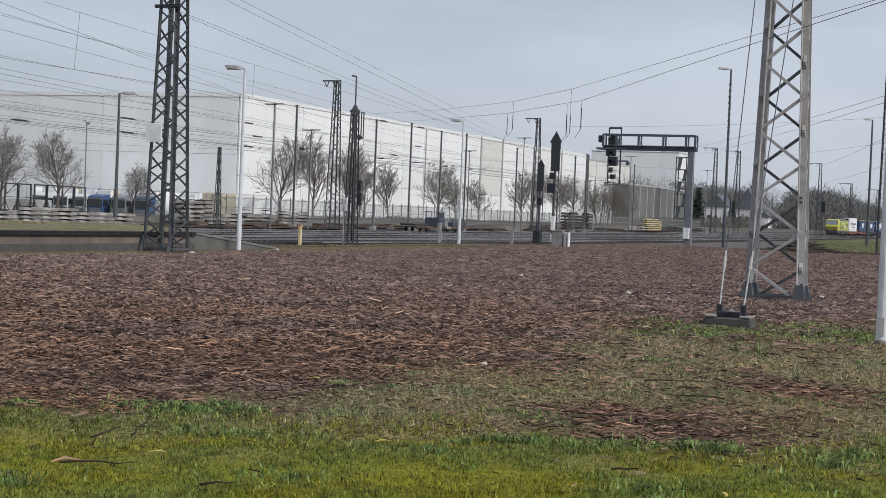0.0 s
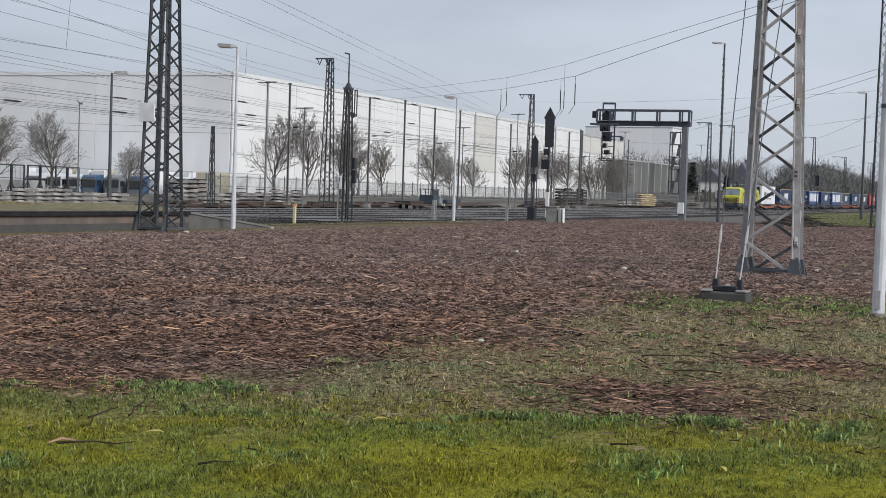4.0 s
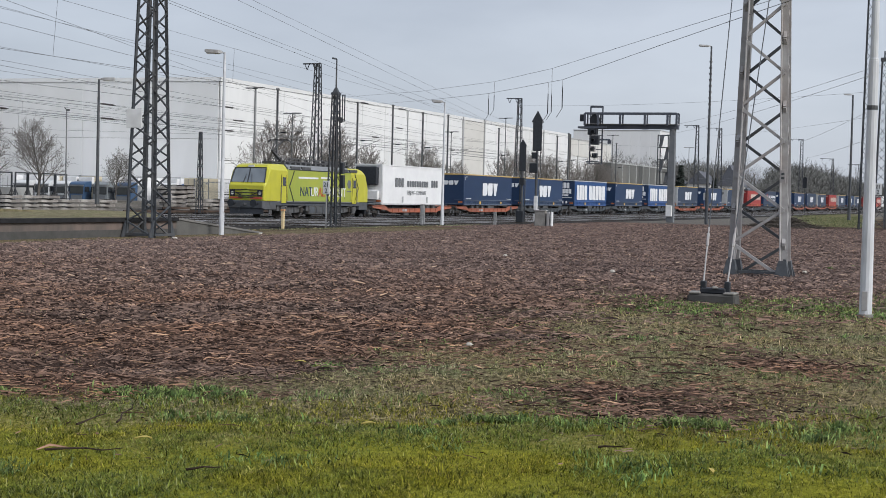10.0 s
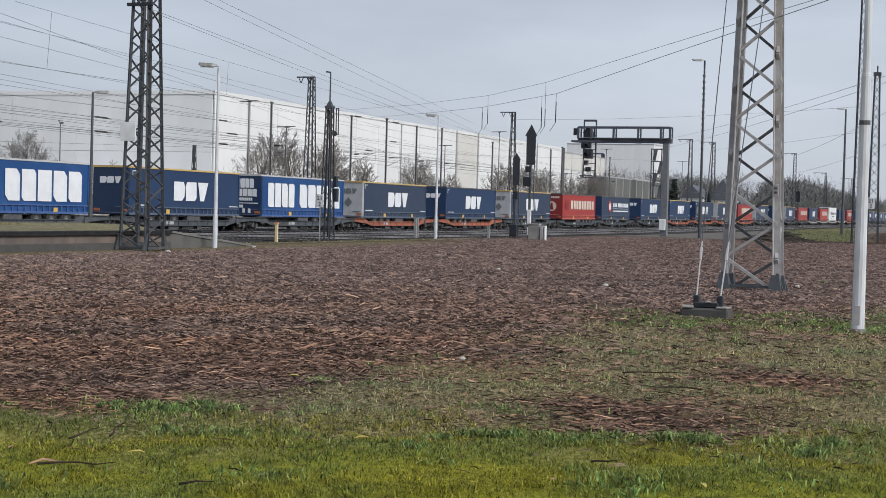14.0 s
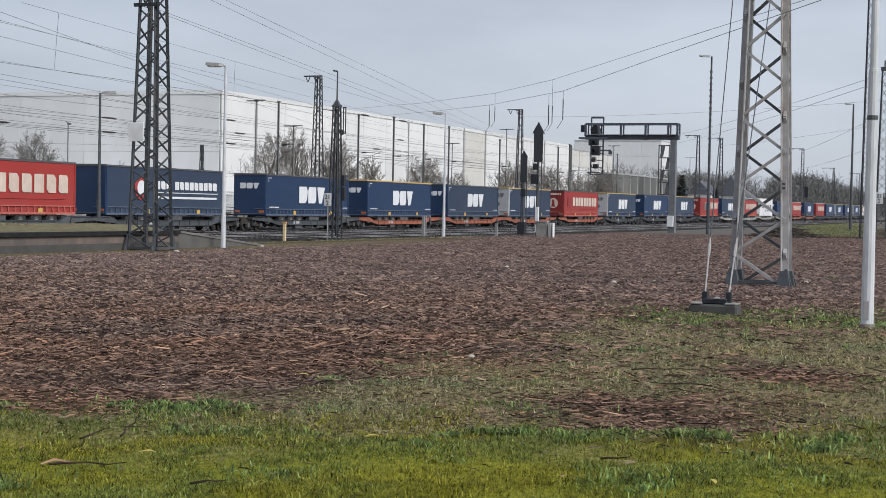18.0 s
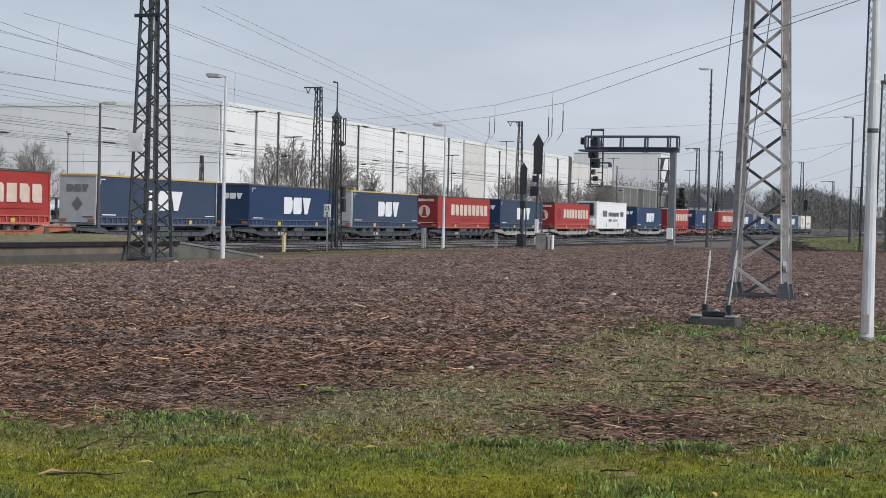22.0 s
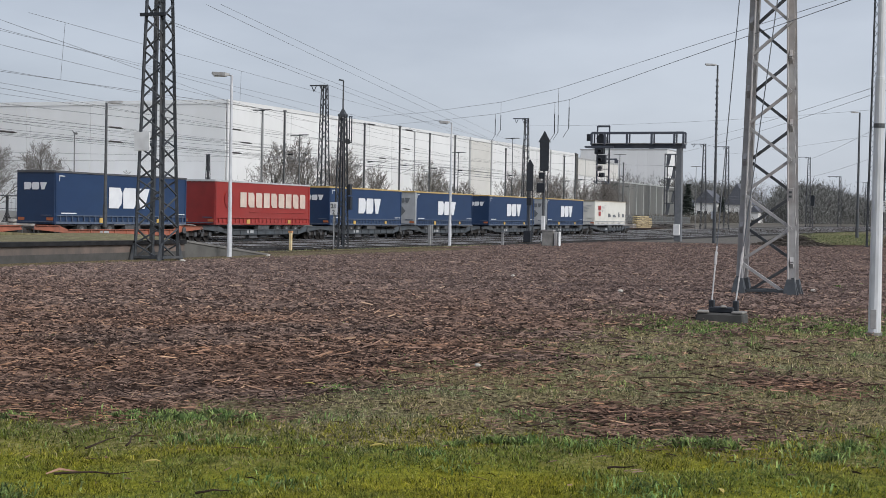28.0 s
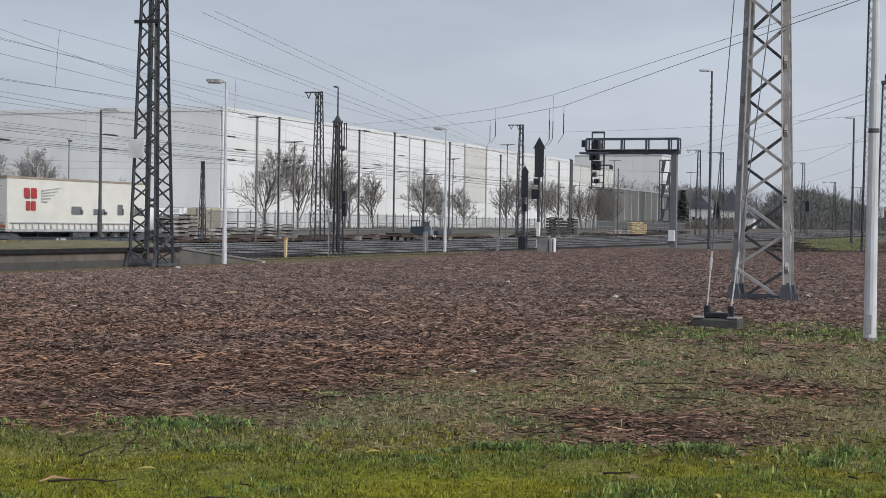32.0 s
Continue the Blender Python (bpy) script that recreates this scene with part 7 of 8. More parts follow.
def stack(x0, x1, y, z0, z1, label, material, layers, tilt=0.0, rows=2):
    st = thing("stack", pose((x0 + x1) / 2, y, z0, 0, 0, tilt), label, "stack")
    l, h = x1 - x0, (z1 - z0) / layers
    r = random.Random(int(x0 * 10))
    for k in range(layers):
        nx = max(1, round(l / 2.5))
        for j in range(rows):
            for i in range(nx):
                if k == layers - 1 and r.random() < 0.35:
                    continue
                # a sleeper: thick under the rail seats, dipping in the middle
                lx = l / nx * r.uniform(0.86, 0.98)
                t, w = h * r.uniform(0.56, 0.74), 0.2 * r.uniform(0.85, 1.1)
                outline = [(-lx / 2, 0), (lx / 2, 0), (lx / 2 - 0.05, t * 0.9), (lx * 0.3, t), (lx * 0.12, t * 0.66), (-lx * 0.12, t * 0.66), (-lx * 0.3, t), (-lx / 2 + 0.05, t * 0.9)]
                p = part("slab", Shape().slab(outline, -w, w), material, st)
                p.matrix_basis = pose((i - nx / 2 + 0.5) * l / nx + r.uniform(-0.16, 0.16), (j - rows / 2 + 0.5) * 0.5 + r.uniform(-0.06, 0.06), (k + 0.06) * h + r.uniform(0, 0.03), 0, r.uniform(-0.8, 0.8), r.uniform(-4, 4))
        for j in (-0.35, 0.35):
            part("batten", Shape().box((j * l + r.uniform(-0.2, 0.2), 0, (k + 0.9) * h), (0.14, rows * 0.5, h * 0.22), r.uniform(-5, 5)), M_DWOOD, st)
    return st


L_ST = "stack of pale concrete sleepers with timber battens"
stack(74.5, 82.7, 65.0, 0.05, 0.9, L_ST, M_STACK, 3)
stack(83.0, 89.3, 65.0, 0.1, 1.2, L_ST, M_STACK, 4)
stack(89.4, 96.4, 65.0, 0.1, 0.95, L_ST, M_STACK, 3)
stack(106.3, 110.0, 67.0, 0.35, 2.15, "high stack of pale concrete slabs", M_STACK, 5)
stack(107.0, 113.0, 65.0, 0.2, 1.1, L_ST, M_STACK, 3)
stack(112.5, 115.3, 69.5, 0.5, 2.2, "high stack of pale concrete slabs", M_STACK, 5)
stack(121.8, 127.4, 70.0, 0.5, 1.5, L_ST, M_STACK, 3)
stack(122.3, 127.8, 66.5, 0.3, 1.5, "stack of white concrete slabs", M_STACK, 4)
stack(203.0, 215.7, 65.0, 0.4, 2.9, "dark stack of tarred timber sleepers", M_DWOOD, 6)
stack(190.0, 199.0, 65.5, 0.2, 0.9, "low dark heap of timber sleepers", M_DWOOD, 2)
stack(247.7, 257.8, 65.0, 0.5, 2.6, "stack of fresh pale yellow timber boards", M_PALLET, 6)
stack(234.0, 247.0, 65.0, 0.45, 1.3, L_ST, M_STACK, 2)
stack(260.0, 276.0, 66.5, 0.4, 1.25, "low dark heap of timber sleepers", M_DWOOD, 3, rows=3)
stack(277.0, 300.0, 67.0, 0.4, 1.1, "low dark heap of timber sleepers", M_DWOOD, 2, rows=3)
stack(218.0, 232.0, 64.6, 0.3, 0.75, "low dark heap of timber sleepers", M_DWOOD, 2)
stack(130.0, 150.0, 66.5, 0.2, 0.5, "low row of rusty rails and sleepers", M_DWOOD, 1)
trolley = thing("flat_wagon", pose(145.7, 60.7, RAIL_Z), "low flat track wagon with a small dark cab, standing", "rail wagon")
M_RUSTR = mat("rust_brown_steel", (0.085, 0.058, 0.047), (0.055, 0.043, 0.038), 0.9, 0, 3, rand=0.25, dirt=(0.16, 0.12, 0.09), dscale=0.5, spec=0.1)
M_SKIP = mat("blue_grey_machine_paint", (0.05, 0.065, 0.085), (0.035, 0.045, 0.058), 0.6, 0, 2)
part("deck", Shape().box((0, 0, 0.52), (15.3, 2.5, 0.12)), M_RUSTR, trolley, "rust-brown deck", 0.02)
part("deck_edge", Shape().box((0, -1.27, 0.5), (15.3, 0.05, 0.2)), M_RUSTR, trolley)
cabin = part("cabin", Shape().box((0.0, 0, 1.05), (1.5, 1.6, 0.9)), M_SKIP, trolley, "small dark driver's cab", 0.05)
for fx in (-0.7, 0.7):
    for fy in (-0.72, 0.72):
        part("cab_pillar", Shape().beam((fx, fy, 1.4), (fx, fy, 2.05), 0.07), M_SKIP, cabin)
part("cab_roof", Shape().box((0, 0, 2.08), (1.65, 1.7, 0.08)), M_SKIP, cabin)
part("cabin_window", Shape().box((0, -0.74, 1.72), (1.3, 0.03, 0.55)), M_GLASS, cabin)
part("seat_box", Shape().box((1.6, -0.2, 0.85), (0.9, 1.0, 0.55)).box((1.5, -0.5, 1.25), (0.35, 0.4, 0.3)), M_CABG, trolley, "grey box beside the cab", 0.03)
part("engine_hood", Shape().box((4.4, 0, 0.85), (2.6, 1.6, 0.45)), M_SKIP, trolley, bevel=0.06)
part("load", Shape().box((-5.2, 0, 0.74), (3.6, 1.7, 0.2)), M_BOGIE, trolley, bevel=0.04)
part("crate", Shape().box((6.6, 0, 0.9), (1.2, 1.4, 0.5)), M_SKIP, trolley, bevel=0.03)
for k in range(5):
    part("stripe", Shape().slab([(0.0 + k * 0.3, 0.4), (0.2 + k * 0.3, 0.4), (0.4 + k * 0.3, 0.62), (0.2 + k * 0.3, 0.62)], -1.31, -1.298), M_WHITE if k % 2 else M_BLACK, trolley)
for wx in (-5.6, -4.0, 4.0, 5.6):
    for s in (-0.78, 0.78):
        part("wheel", wheel_shape(0.27, 0.13, s, wx, 0.27), M_BOGIE, trolley)


def rail_pile(x0, x1, y, z, n, seed):
    """Long rusty rails lying side by side on timber bearers."""
    r = random.Random(seed)
    p = thing("rail_pile", pose(x0, y, z), "rust-brown rails lying in a row on timber bearers", "rail pile", "stored rails")
    l = x1 - x0
    for k in range(int(l / 5) + 1):
        part("bearer", Shape().box((0.6 + k * 5, n * 0.11, 0.05), (0.24, n * 0.26, 0.14)), M_DWOOD, p)
    for k in range(n):
        a, b = r.uniform(0, 1.5), l - r.uniform(0, 1.5)
        part("rail", Shape().slab([(a, 0.12), (b, 0.12), (b, 0.27), (a, 0.27)], k * 0.22, k * 0.22 + 0.07).slab([(a, 0.12), (b, 0.12), (b, 0.14), (a, 0.14)], k * 0.22 - 0.04, k * 0.22 + 0.11), M_RUSTR, p)


rail_pile(96.0, 112.0, 62.9, -0.12, 5, 1)
rail_pile(113.0, 131.0, 63.2, -0.1, 6, 2)
rail_pile(104.0, 124.0, 64.7, 0.1, 6, 3)
rail_pile(126.0, 150.0, 64.4, 0.05, 5, 4)
rail_pile(152.0, 178.0, 64.2, 0.1, 6, 5)
rail_pile(184.0, 202.0, 63.6, 0.15, 4, 6)
rail_pile(224.0, 262.0, 63.6, 0.3, 5, 7)
# brushwood heap at the edge of the field
M_BRUSH = mat("brushwood", (0.055, 0.045, 0.038), (0.09, 0.075, 0.062), 0.95, 0, 3, rand=0.3, island=True)


def build_brush():
    r = np.random.default_rng(9)
    n = 900
    u, a = r.random(n) ** 0.6, r.random(n) * 6.283
    p = np.stack([u * np.cos(a) * 3.0, u * np.sin(a) * 2.6, 0.05 + (1 - u) * 0.95 * r.random(n)], -1)
    d = r.normal(size=(n, 3)) * np.array([0.7, 0.7, 0.16])
    limbs = [(Vector(p[i] - d[i] * 0.5), Vector(p[i] + d[i] * 0.5), 0.03, 0.015, 3) for i in range(n)]
    solid("brushwood_heap", limb_mesh("brushwood_heap", limbs, M_BRUSH, True), M_BRUSH, "dark heap of cut brushwood at the field's edge", "heap", kind="stuff", m=pose(117.5, 18.4, 0))


build_brush()

# ---- overhead wires ----
M_WIRE = mat("dull_copper_wire", (0.19, 0.193, 0.197), (0.15, 0.153, 0.157), 0.7, 0.2, 3)


def wire(a, b, sag=0.4, r=0.010, name="overhead_wire", label="thin dark overhead wire hanging between masts", seg=14, on=0.0):
    """A sagging wire from a to b; on: share of its length by which it runs on straight past a."""
    a, b = Vector(a), Vector(b)
    a = a + (a - b) * on
    s = Shape()
    pts = [a.lerp(b, i / seg) - Vector((0, 0, 4 * sag * (i / seg) * (1 - i / seg))) for i in range(seg + 1)]
    s.path(pts, r)
    return solid(name, s, M_WIRE, label, "wire", "overhead wires")


def catenary(y, z, x0=-60.0, x1=420.0, span=60.0, shift=0.0, high=1.5, r=0.009):
    """Contact wire, messenger wire and droppers over one track, as one thing."""
    c = thing("catenary", pose(0, y, 0), "contact wire and messenger wire with droppers over a track", "wire", "catenaries")
    part("contact_wire", Shape().tube((x0, 0, z), (x1, 0, z), r, n=4), M_WIRE, c)
    pts = []
    x = x0 + shift
    while x < x1:
        hang = [z + high - 4 * (high - 0.45) * (k / 10) * (1 - k / 10) for k in range(11)]
        pts += [(x + span * k / 10, 0, hang[k]) for k in range(10)]
        for i in range(1, 10, 2):
            part("dropper", Shape().tube((x + span * i / 10, 0, z), (x + span * i / 10, 0, hang[i]), r * 0.7, n=3, caps=False), M_WIRE, c)
        x += span
    part("messenger_wire", Shape().path(pts, r), M_WIRE, c)
    for sx in (124.4, 181.7, 287.2):
        part("span_wire", Shape().tube((sx, 0, z), (sx, 62.0 - y, 9.5), 0.005, n=3), M_WIRE, c)


catenary(51.7, 5.75, shift=-10, high=1.35)
wire((64.6, 49.3, 11.93), (205.0, 71.1, 11.93), 0.0)
wire((62.7, 51.9, 11.46), (171.01, 74.0, 11.46), 0.0)
wire((53.3, 43.3, 10.27), (150.16, 74.0, 10.27), 0.0)
wire((65.8, 54.5, 11.80), (196.84, 74.0, 11.8), 0.0)
wire((57.5, 47.6, 9.87), (186.02, 74.0, 9.87), 0.0)
wire((68.4, 56.5, 9.83), (205.0, 66.11, 9.83), 0.0)
wire((62.8, 51.8, 8.51), (205.0, 73.35, 8.51), 0.0)
wire((59.4, 49.0, 7.90), (195.55, 74.0, 7.9), 0.0)
wire((69.3, 57.2, 8.53), (205.0, 66.68, 8.53), 0.0)
wire((61.0, 50.3, 6.69), (205.0, 65.55, 6.69), 0.0)
wire((69.9, 57.6, 7.10), (205.0, 63.45, 7.1), 0.0)
wire((73.5, 60.6, 6.75), (205.0, 62.48, 6.75), 0.0)
wire((77.3, 63.7, 6.82), (205.0, 61.4, 6.81), 0.0)
wire((68.9, 56.8, 6.08), (205.0, 63.69, 6.08), 0.0)
wire((85.0, 70.0, 5.72), (205.0, 48.76, 9.38), 0.0)
wire((62.3, 40.5, 11.28), (205.0, 70.88, 11.28), 0.0)
wire((61.6, 40.0, 11.05), (205.0, 70.99, 10.32), 0.0)
wire((66.7, 40.0, 12.30), (205.0, 69.14, 10.31), 0.0)
wire((68.1, 40.0, 12.51), (205.0, 69.27, 11.41), 0.0)
for top, foot in (((68.55, 49.91, 11.93), (78.14, 57.18, 9.83)), ((95.03, 54.03, 11.93), (98.31, 55.98, 9.87))):
    wire(top, foot, 0.0, 0.009, "dropper", "thin dropper between two overhead wires", 2)
for pts in (((37.0, 2.45, 7.79), (53.9, 13.15, 7.79), (66.6, 21.2, 7.76), (76.85, 27.7, 8.0), (96.1, 39.9, 8.95), (134.5, 64.2, 11.26)),
            ((27.0, 1.6, 6.2), (43.5, 10.6, 6.31), (55.8, 17.33, 6.35), (72.1, 26.28, 7.02), (93.05, 37.8, 8.17), (134.7, 60.6, 10.6))):
    solid("cross_span_wire", Shape().path(pts, 0.008), M_WIRE, "long sagging span wire across the tracks", "wire", "span wires")
wire((155.3, 37.5, 9.54), (50.0, 3.4, 6.8), 0.3, 0.008)
wire((155.4, 37.5, 8.66), (50.0, 3.4, 6.6), 0.3, 0.008)
wire((148.2, 22.0, 7.85), (70.0, 5.4, 7.2), 0.2)
wire((197.8, 29.2, 7.72), (80.0, 7.0, 5.8), 0.2)
wire((181.7, 62.0, 13.5), (131.3, 12.7, 11.5), 0.4)
wire((287.2, 62.0, 14.5), (131.3, 12.7, 9.5), 0.4)
M_INSUL = mat("brown_glazed_insulator", (0.05, 0.04, 0.036), None, 0.35, 0, 6)
for ix, iz in ((79.2, 6.7), (91.2, 7.7), (91.2, 6.7), (108.3, 8.6), (110.0, 7.6), (108.4, 6.7), (134.7, 10.7), (144.1, 10.7), (137.5, 7.5), (143.5, 8.7)):
    wi = thing("wire_insulator", pose(ix, 62.0, iz), "brown rod insulator let into an overhead wire", "insulator", "wire insulators")
    part("rod", Shape().loft([[(x, r * math.cos(a), r * math.sin(a)) for a in (0, 1.05, 2.09, 3.14, 4.19, 5.24)] for x, r in ((-1.0, 0.015), (-0.6, 0.07), (0.6, 0.07), (1.0, 0.015))]), M_INSUL, wi)
    part("wire_end", Shape().path([(55.0 - ix, 0, -0.3), (-1.1, 0, 0.0), (205.0 - ix, 0, -0.3)], 0.008), M_WIRE, wi)
for hx, hy, z0, z1 in ((76.85, 27.7, 8.0, 6.5), (72.1, 26.28, 7.02, 5.95), (66.6, 21.2, 7.76, 5.75), (58.4, 18.74, 6.42, 5.2), (55.8, 17.33, 6.35, 5.25)):
    hg = thing("wire_hanger", pose(hx, hy, 0), "thin hanger with a dark insulator below the wires", "hanger", "wire hangers")
    part("rod", Shape().tube((0, 0, z1 + 0.8), (0, 0, z0), 0.009, n=4), M_WIRE, hg)
    part("insulator", Shape().tube((0, 0, z1), (0, 0, z1 + 0.8), 0.02, n=6), M_BLACK, hg)
    part("hook", Shape().tube((0, 0, z1), (-0.08, 0.2, z1 - 0.35), 0.012, n=5), M_WIRE, hg)


# ---- loose wood chips on the field, grass blades, and small litter ----
def view_points(n, a0, a1, power, seed):
    """Random spots on the ground in front of the camera's stand, denser nearby."""
    r = np.random.default_rng(seed)
    a = a0 * (a1 / a0) ** (r.random(n) ** power)
    b = (r.random(n) * 2 - 1) * (0.325 * a + 0.6) + 0.01 * a
    return 0.929 * a + 0.370 * b, 0.370 * a - 0.929 * b, a, r


M_CHIP = bpy.data.materials.new("splintered_wood")
M_CHIP.use_nodes = True
cn, cl = M_CHIP.node_tree.nodes, M_CHIP.node_tree.links
c_geo, c_ramp = cn.new("ShaderNodeNewGeometry"), cn.new("ShaderNodeValToRGB")
ce = c_ramp.color_ramp.elements
while len(ce) < 6:
    ce.new(0.5)
for e, (p, c) in zip(ce, ((0.0, (0.013, 0.010, 0.010)), (0.25, (0.062, 0.049, 0.043)), (0.6, (0.178, 0.137, 0.117)), (0.9, (0.295, 0.225, 0.188)), (0.985, (0.37, 0.252, 0.172)), (1.0, (0.58, 0.46, 0.33)))):
    e.position, e.color = p, (*c, 1)
cl.new(c_geo.outputs["Random Per Island"], c_ramp.inputs[0])
c_tc, c_nz, c_mx = cn.new("ShaderNodeTexCoord"), cn.new("ShaderNodeTexNoise"), cn.new("ShaderNodeMix")
c_nz.inputs["Scale"].default_value, c_nz.inputs["Detail"].default_value = 0.22, 4.0
c_rp = cn.new("ShaderNodeValToRGB")
c_rp.color_ramp.elements[0].position, c_rp.color_ramp.elements[0].color = 0.38, (0.95, 0.86, 0.84, 1)
c_rp.color_ramp.elements[1].position, c_rp.color_ramp.elements[1].color = 0.66, (1.28, 0.98, 0.81, 1)
cl.new(c_tc.outputs["Object"], c_nz.inputs[0])
cl.new(c_nz.outputs[0], c_rp.inputs[0])
# reddish patches near the lawn, going over to one paler even tint farther out
c_xyz, c_far, c_far_tint = cn.new("ShaderNodeSeparateXYZ"), cn.new("ShaderNodeMapRange"), cn.new("ShaderNodeMix")
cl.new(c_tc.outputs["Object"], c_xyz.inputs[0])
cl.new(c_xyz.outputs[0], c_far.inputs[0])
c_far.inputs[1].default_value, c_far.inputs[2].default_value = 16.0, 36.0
c_far_tint.data_type = "RGBA"
c_far_tint.inputs[7].default_value = (1.16, 1.09, 1.12, 1)
cl.new(c_far.outputs[0], c_far_tint.inputs[0])
cl.new(c_rp.outputs[0], c_far_tint.inputs[6])
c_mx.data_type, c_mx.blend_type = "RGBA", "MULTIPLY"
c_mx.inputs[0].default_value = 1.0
# from x = 18 to 40 the chips' tones draw halfway to one brown
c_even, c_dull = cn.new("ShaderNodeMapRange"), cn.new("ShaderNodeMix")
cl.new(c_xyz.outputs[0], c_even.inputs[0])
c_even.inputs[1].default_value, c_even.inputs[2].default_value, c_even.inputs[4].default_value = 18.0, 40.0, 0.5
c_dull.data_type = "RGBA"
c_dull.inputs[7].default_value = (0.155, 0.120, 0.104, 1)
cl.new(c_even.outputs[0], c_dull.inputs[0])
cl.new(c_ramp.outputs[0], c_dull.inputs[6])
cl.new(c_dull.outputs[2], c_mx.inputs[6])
cl.new(c_far_tint.outputs[2], c_mx.inputs[7])
cl.new(c_mx.outputs[2], cn["Principled BSDF"].inputs["Base Color"])
cn["Principled BSDF"].inputs["Roughness"].default_value = 0.85
cn["Principled BSDF"].inputs["Specular IOR Level"].default_value = 0.08


def build_chips():
    n = 500000
    x, y, a, r = view_points(n, 9.5, 125.0, 0.86, 21)
    c = grass_cover(x, y)
    keep = (y < np.where(x < 80, 29.0 + 0.5 * wave(x * 0.5, y), 32.4)) & (x < 118) & (r.random(n) < (1 - c) ** 1.25 * (0.4 + 0.6 * np.clip((a - 11.0) / 3, 0, 1)) + 0.004 + 0.055 * np.clip((a - 11.8) / 2, 0, 1) * np.clip(wave(x * 1.1, y * 1.1) + 0.35, 0, 1))
    x, y, a = x[keep], y[keep], a[keep]
    n = len(x)
    big = r.random(n) ** 4
    clump = np.clip(0.5 + 0.5 * wave(x * 2.3 + 7, y * 2.3), 0, 1)
    length = (0.025 + 0.06 * r.random(n) + 0.21 * big ** 1.9) * (0.75 + 0.5 * clump) * (0.95 + 0.05 * np.clip((a - 12) / 8, 0, 1) + 0.08 * np.clip((a - 20) / 30, 0, 1.5))
    width = (0.0032 + 0.0058 * r.random(n) ** 2 + 0.010 * length) * (0.95 + 0.05 * np.clip((a - 13) / 8, 0, 1)) + 0.003 * np.clip((a - 15) / 15, 0, 2)
    thick = width * (0.6 + 0.5 * r.random(n)) + 0.002 + 0.003 * np.clip((a - 13) / 8, 0, 1) + 0.010 * np.clip((a - 15) / 14, 0, 1.6) * r.random(n)
    yaw, tilt = r.random(n) * 6.283, r.normal(size=n) * 0.15
    dx, dy, dz = np.cos(yaw) * np.cos(tilt), np.sin(yaw) * np.cos(tilt), np.sin(tilt)
    sx, sy = -np.sin(yaw), np.cos(yaw)
    z = ground_z(x, y) + 0.002 + np.abs(dz) * length * 0.45 + (0.02 + 0.04 * clump) * r.random(n) ** 1.5
    o = np.stack([x, y, z], -1)[:, None]
    d = np.stack([dx, dy, dz], -1)[:, None] * (length / 2)[:, None, None]
    s = np.stack([sx, sy, 0 * sx], -1)[:, None] * (width / 2)[:, None, None]
    u = np.array([0, 0, 1.0])[None, None] * thick[:, None, None]
    ridged = np.concatenate([o - d - s * 0.35, o + d * 0.9 - s * 0.9, o - d * 0.7 + u + s * 0.5, o + d * 0.75 + u * 0.9 - s * 0.4, o - d * 0.85 + s, o + d + s * 0.3], 1)
    # the others are curved slivers, kinked in the middle and rolled on edge
    roll = 0.5 + 0.9 * r.random(n)
    e = s * np.cos(roll)[:, None, None] + u * (np.sin(roll) * (0.5 + 0.5 * r.random(n)))[:, None, None]
    k = s / (width / 2)[:, None, None] * (length * r.normal(size=n) * 0.16)[:, None, None] + d * (r.random(n) * 0.7 - 0.35)[:, None, None] + u * (0.3 + 0.5 * r.random(n))[:, None, None]
    curved = np.concatenate([o - d - e * 0.5, o - d + e * 0.6, o + k - e, o + k + e, o + d - e * 0.4, o + d + e * 0.5], 1)
    v = np.where((r.random(n) < 0.66 - 0.5 * np.clip((a - 15) / 14, 0, 1))[:, None, None], curved, ridged).reshape(-1, 3)
    q = np.array([(0, 1, 3, 2), (2, 3, 5, 4)])
    f = (q[None] + 6 * np.arange(n)[:, None, None]).reshape(-1, 4)
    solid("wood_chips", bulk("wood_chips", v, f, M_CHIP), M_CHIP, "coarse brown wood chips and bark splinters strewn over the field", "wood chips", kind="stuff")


build_chips()


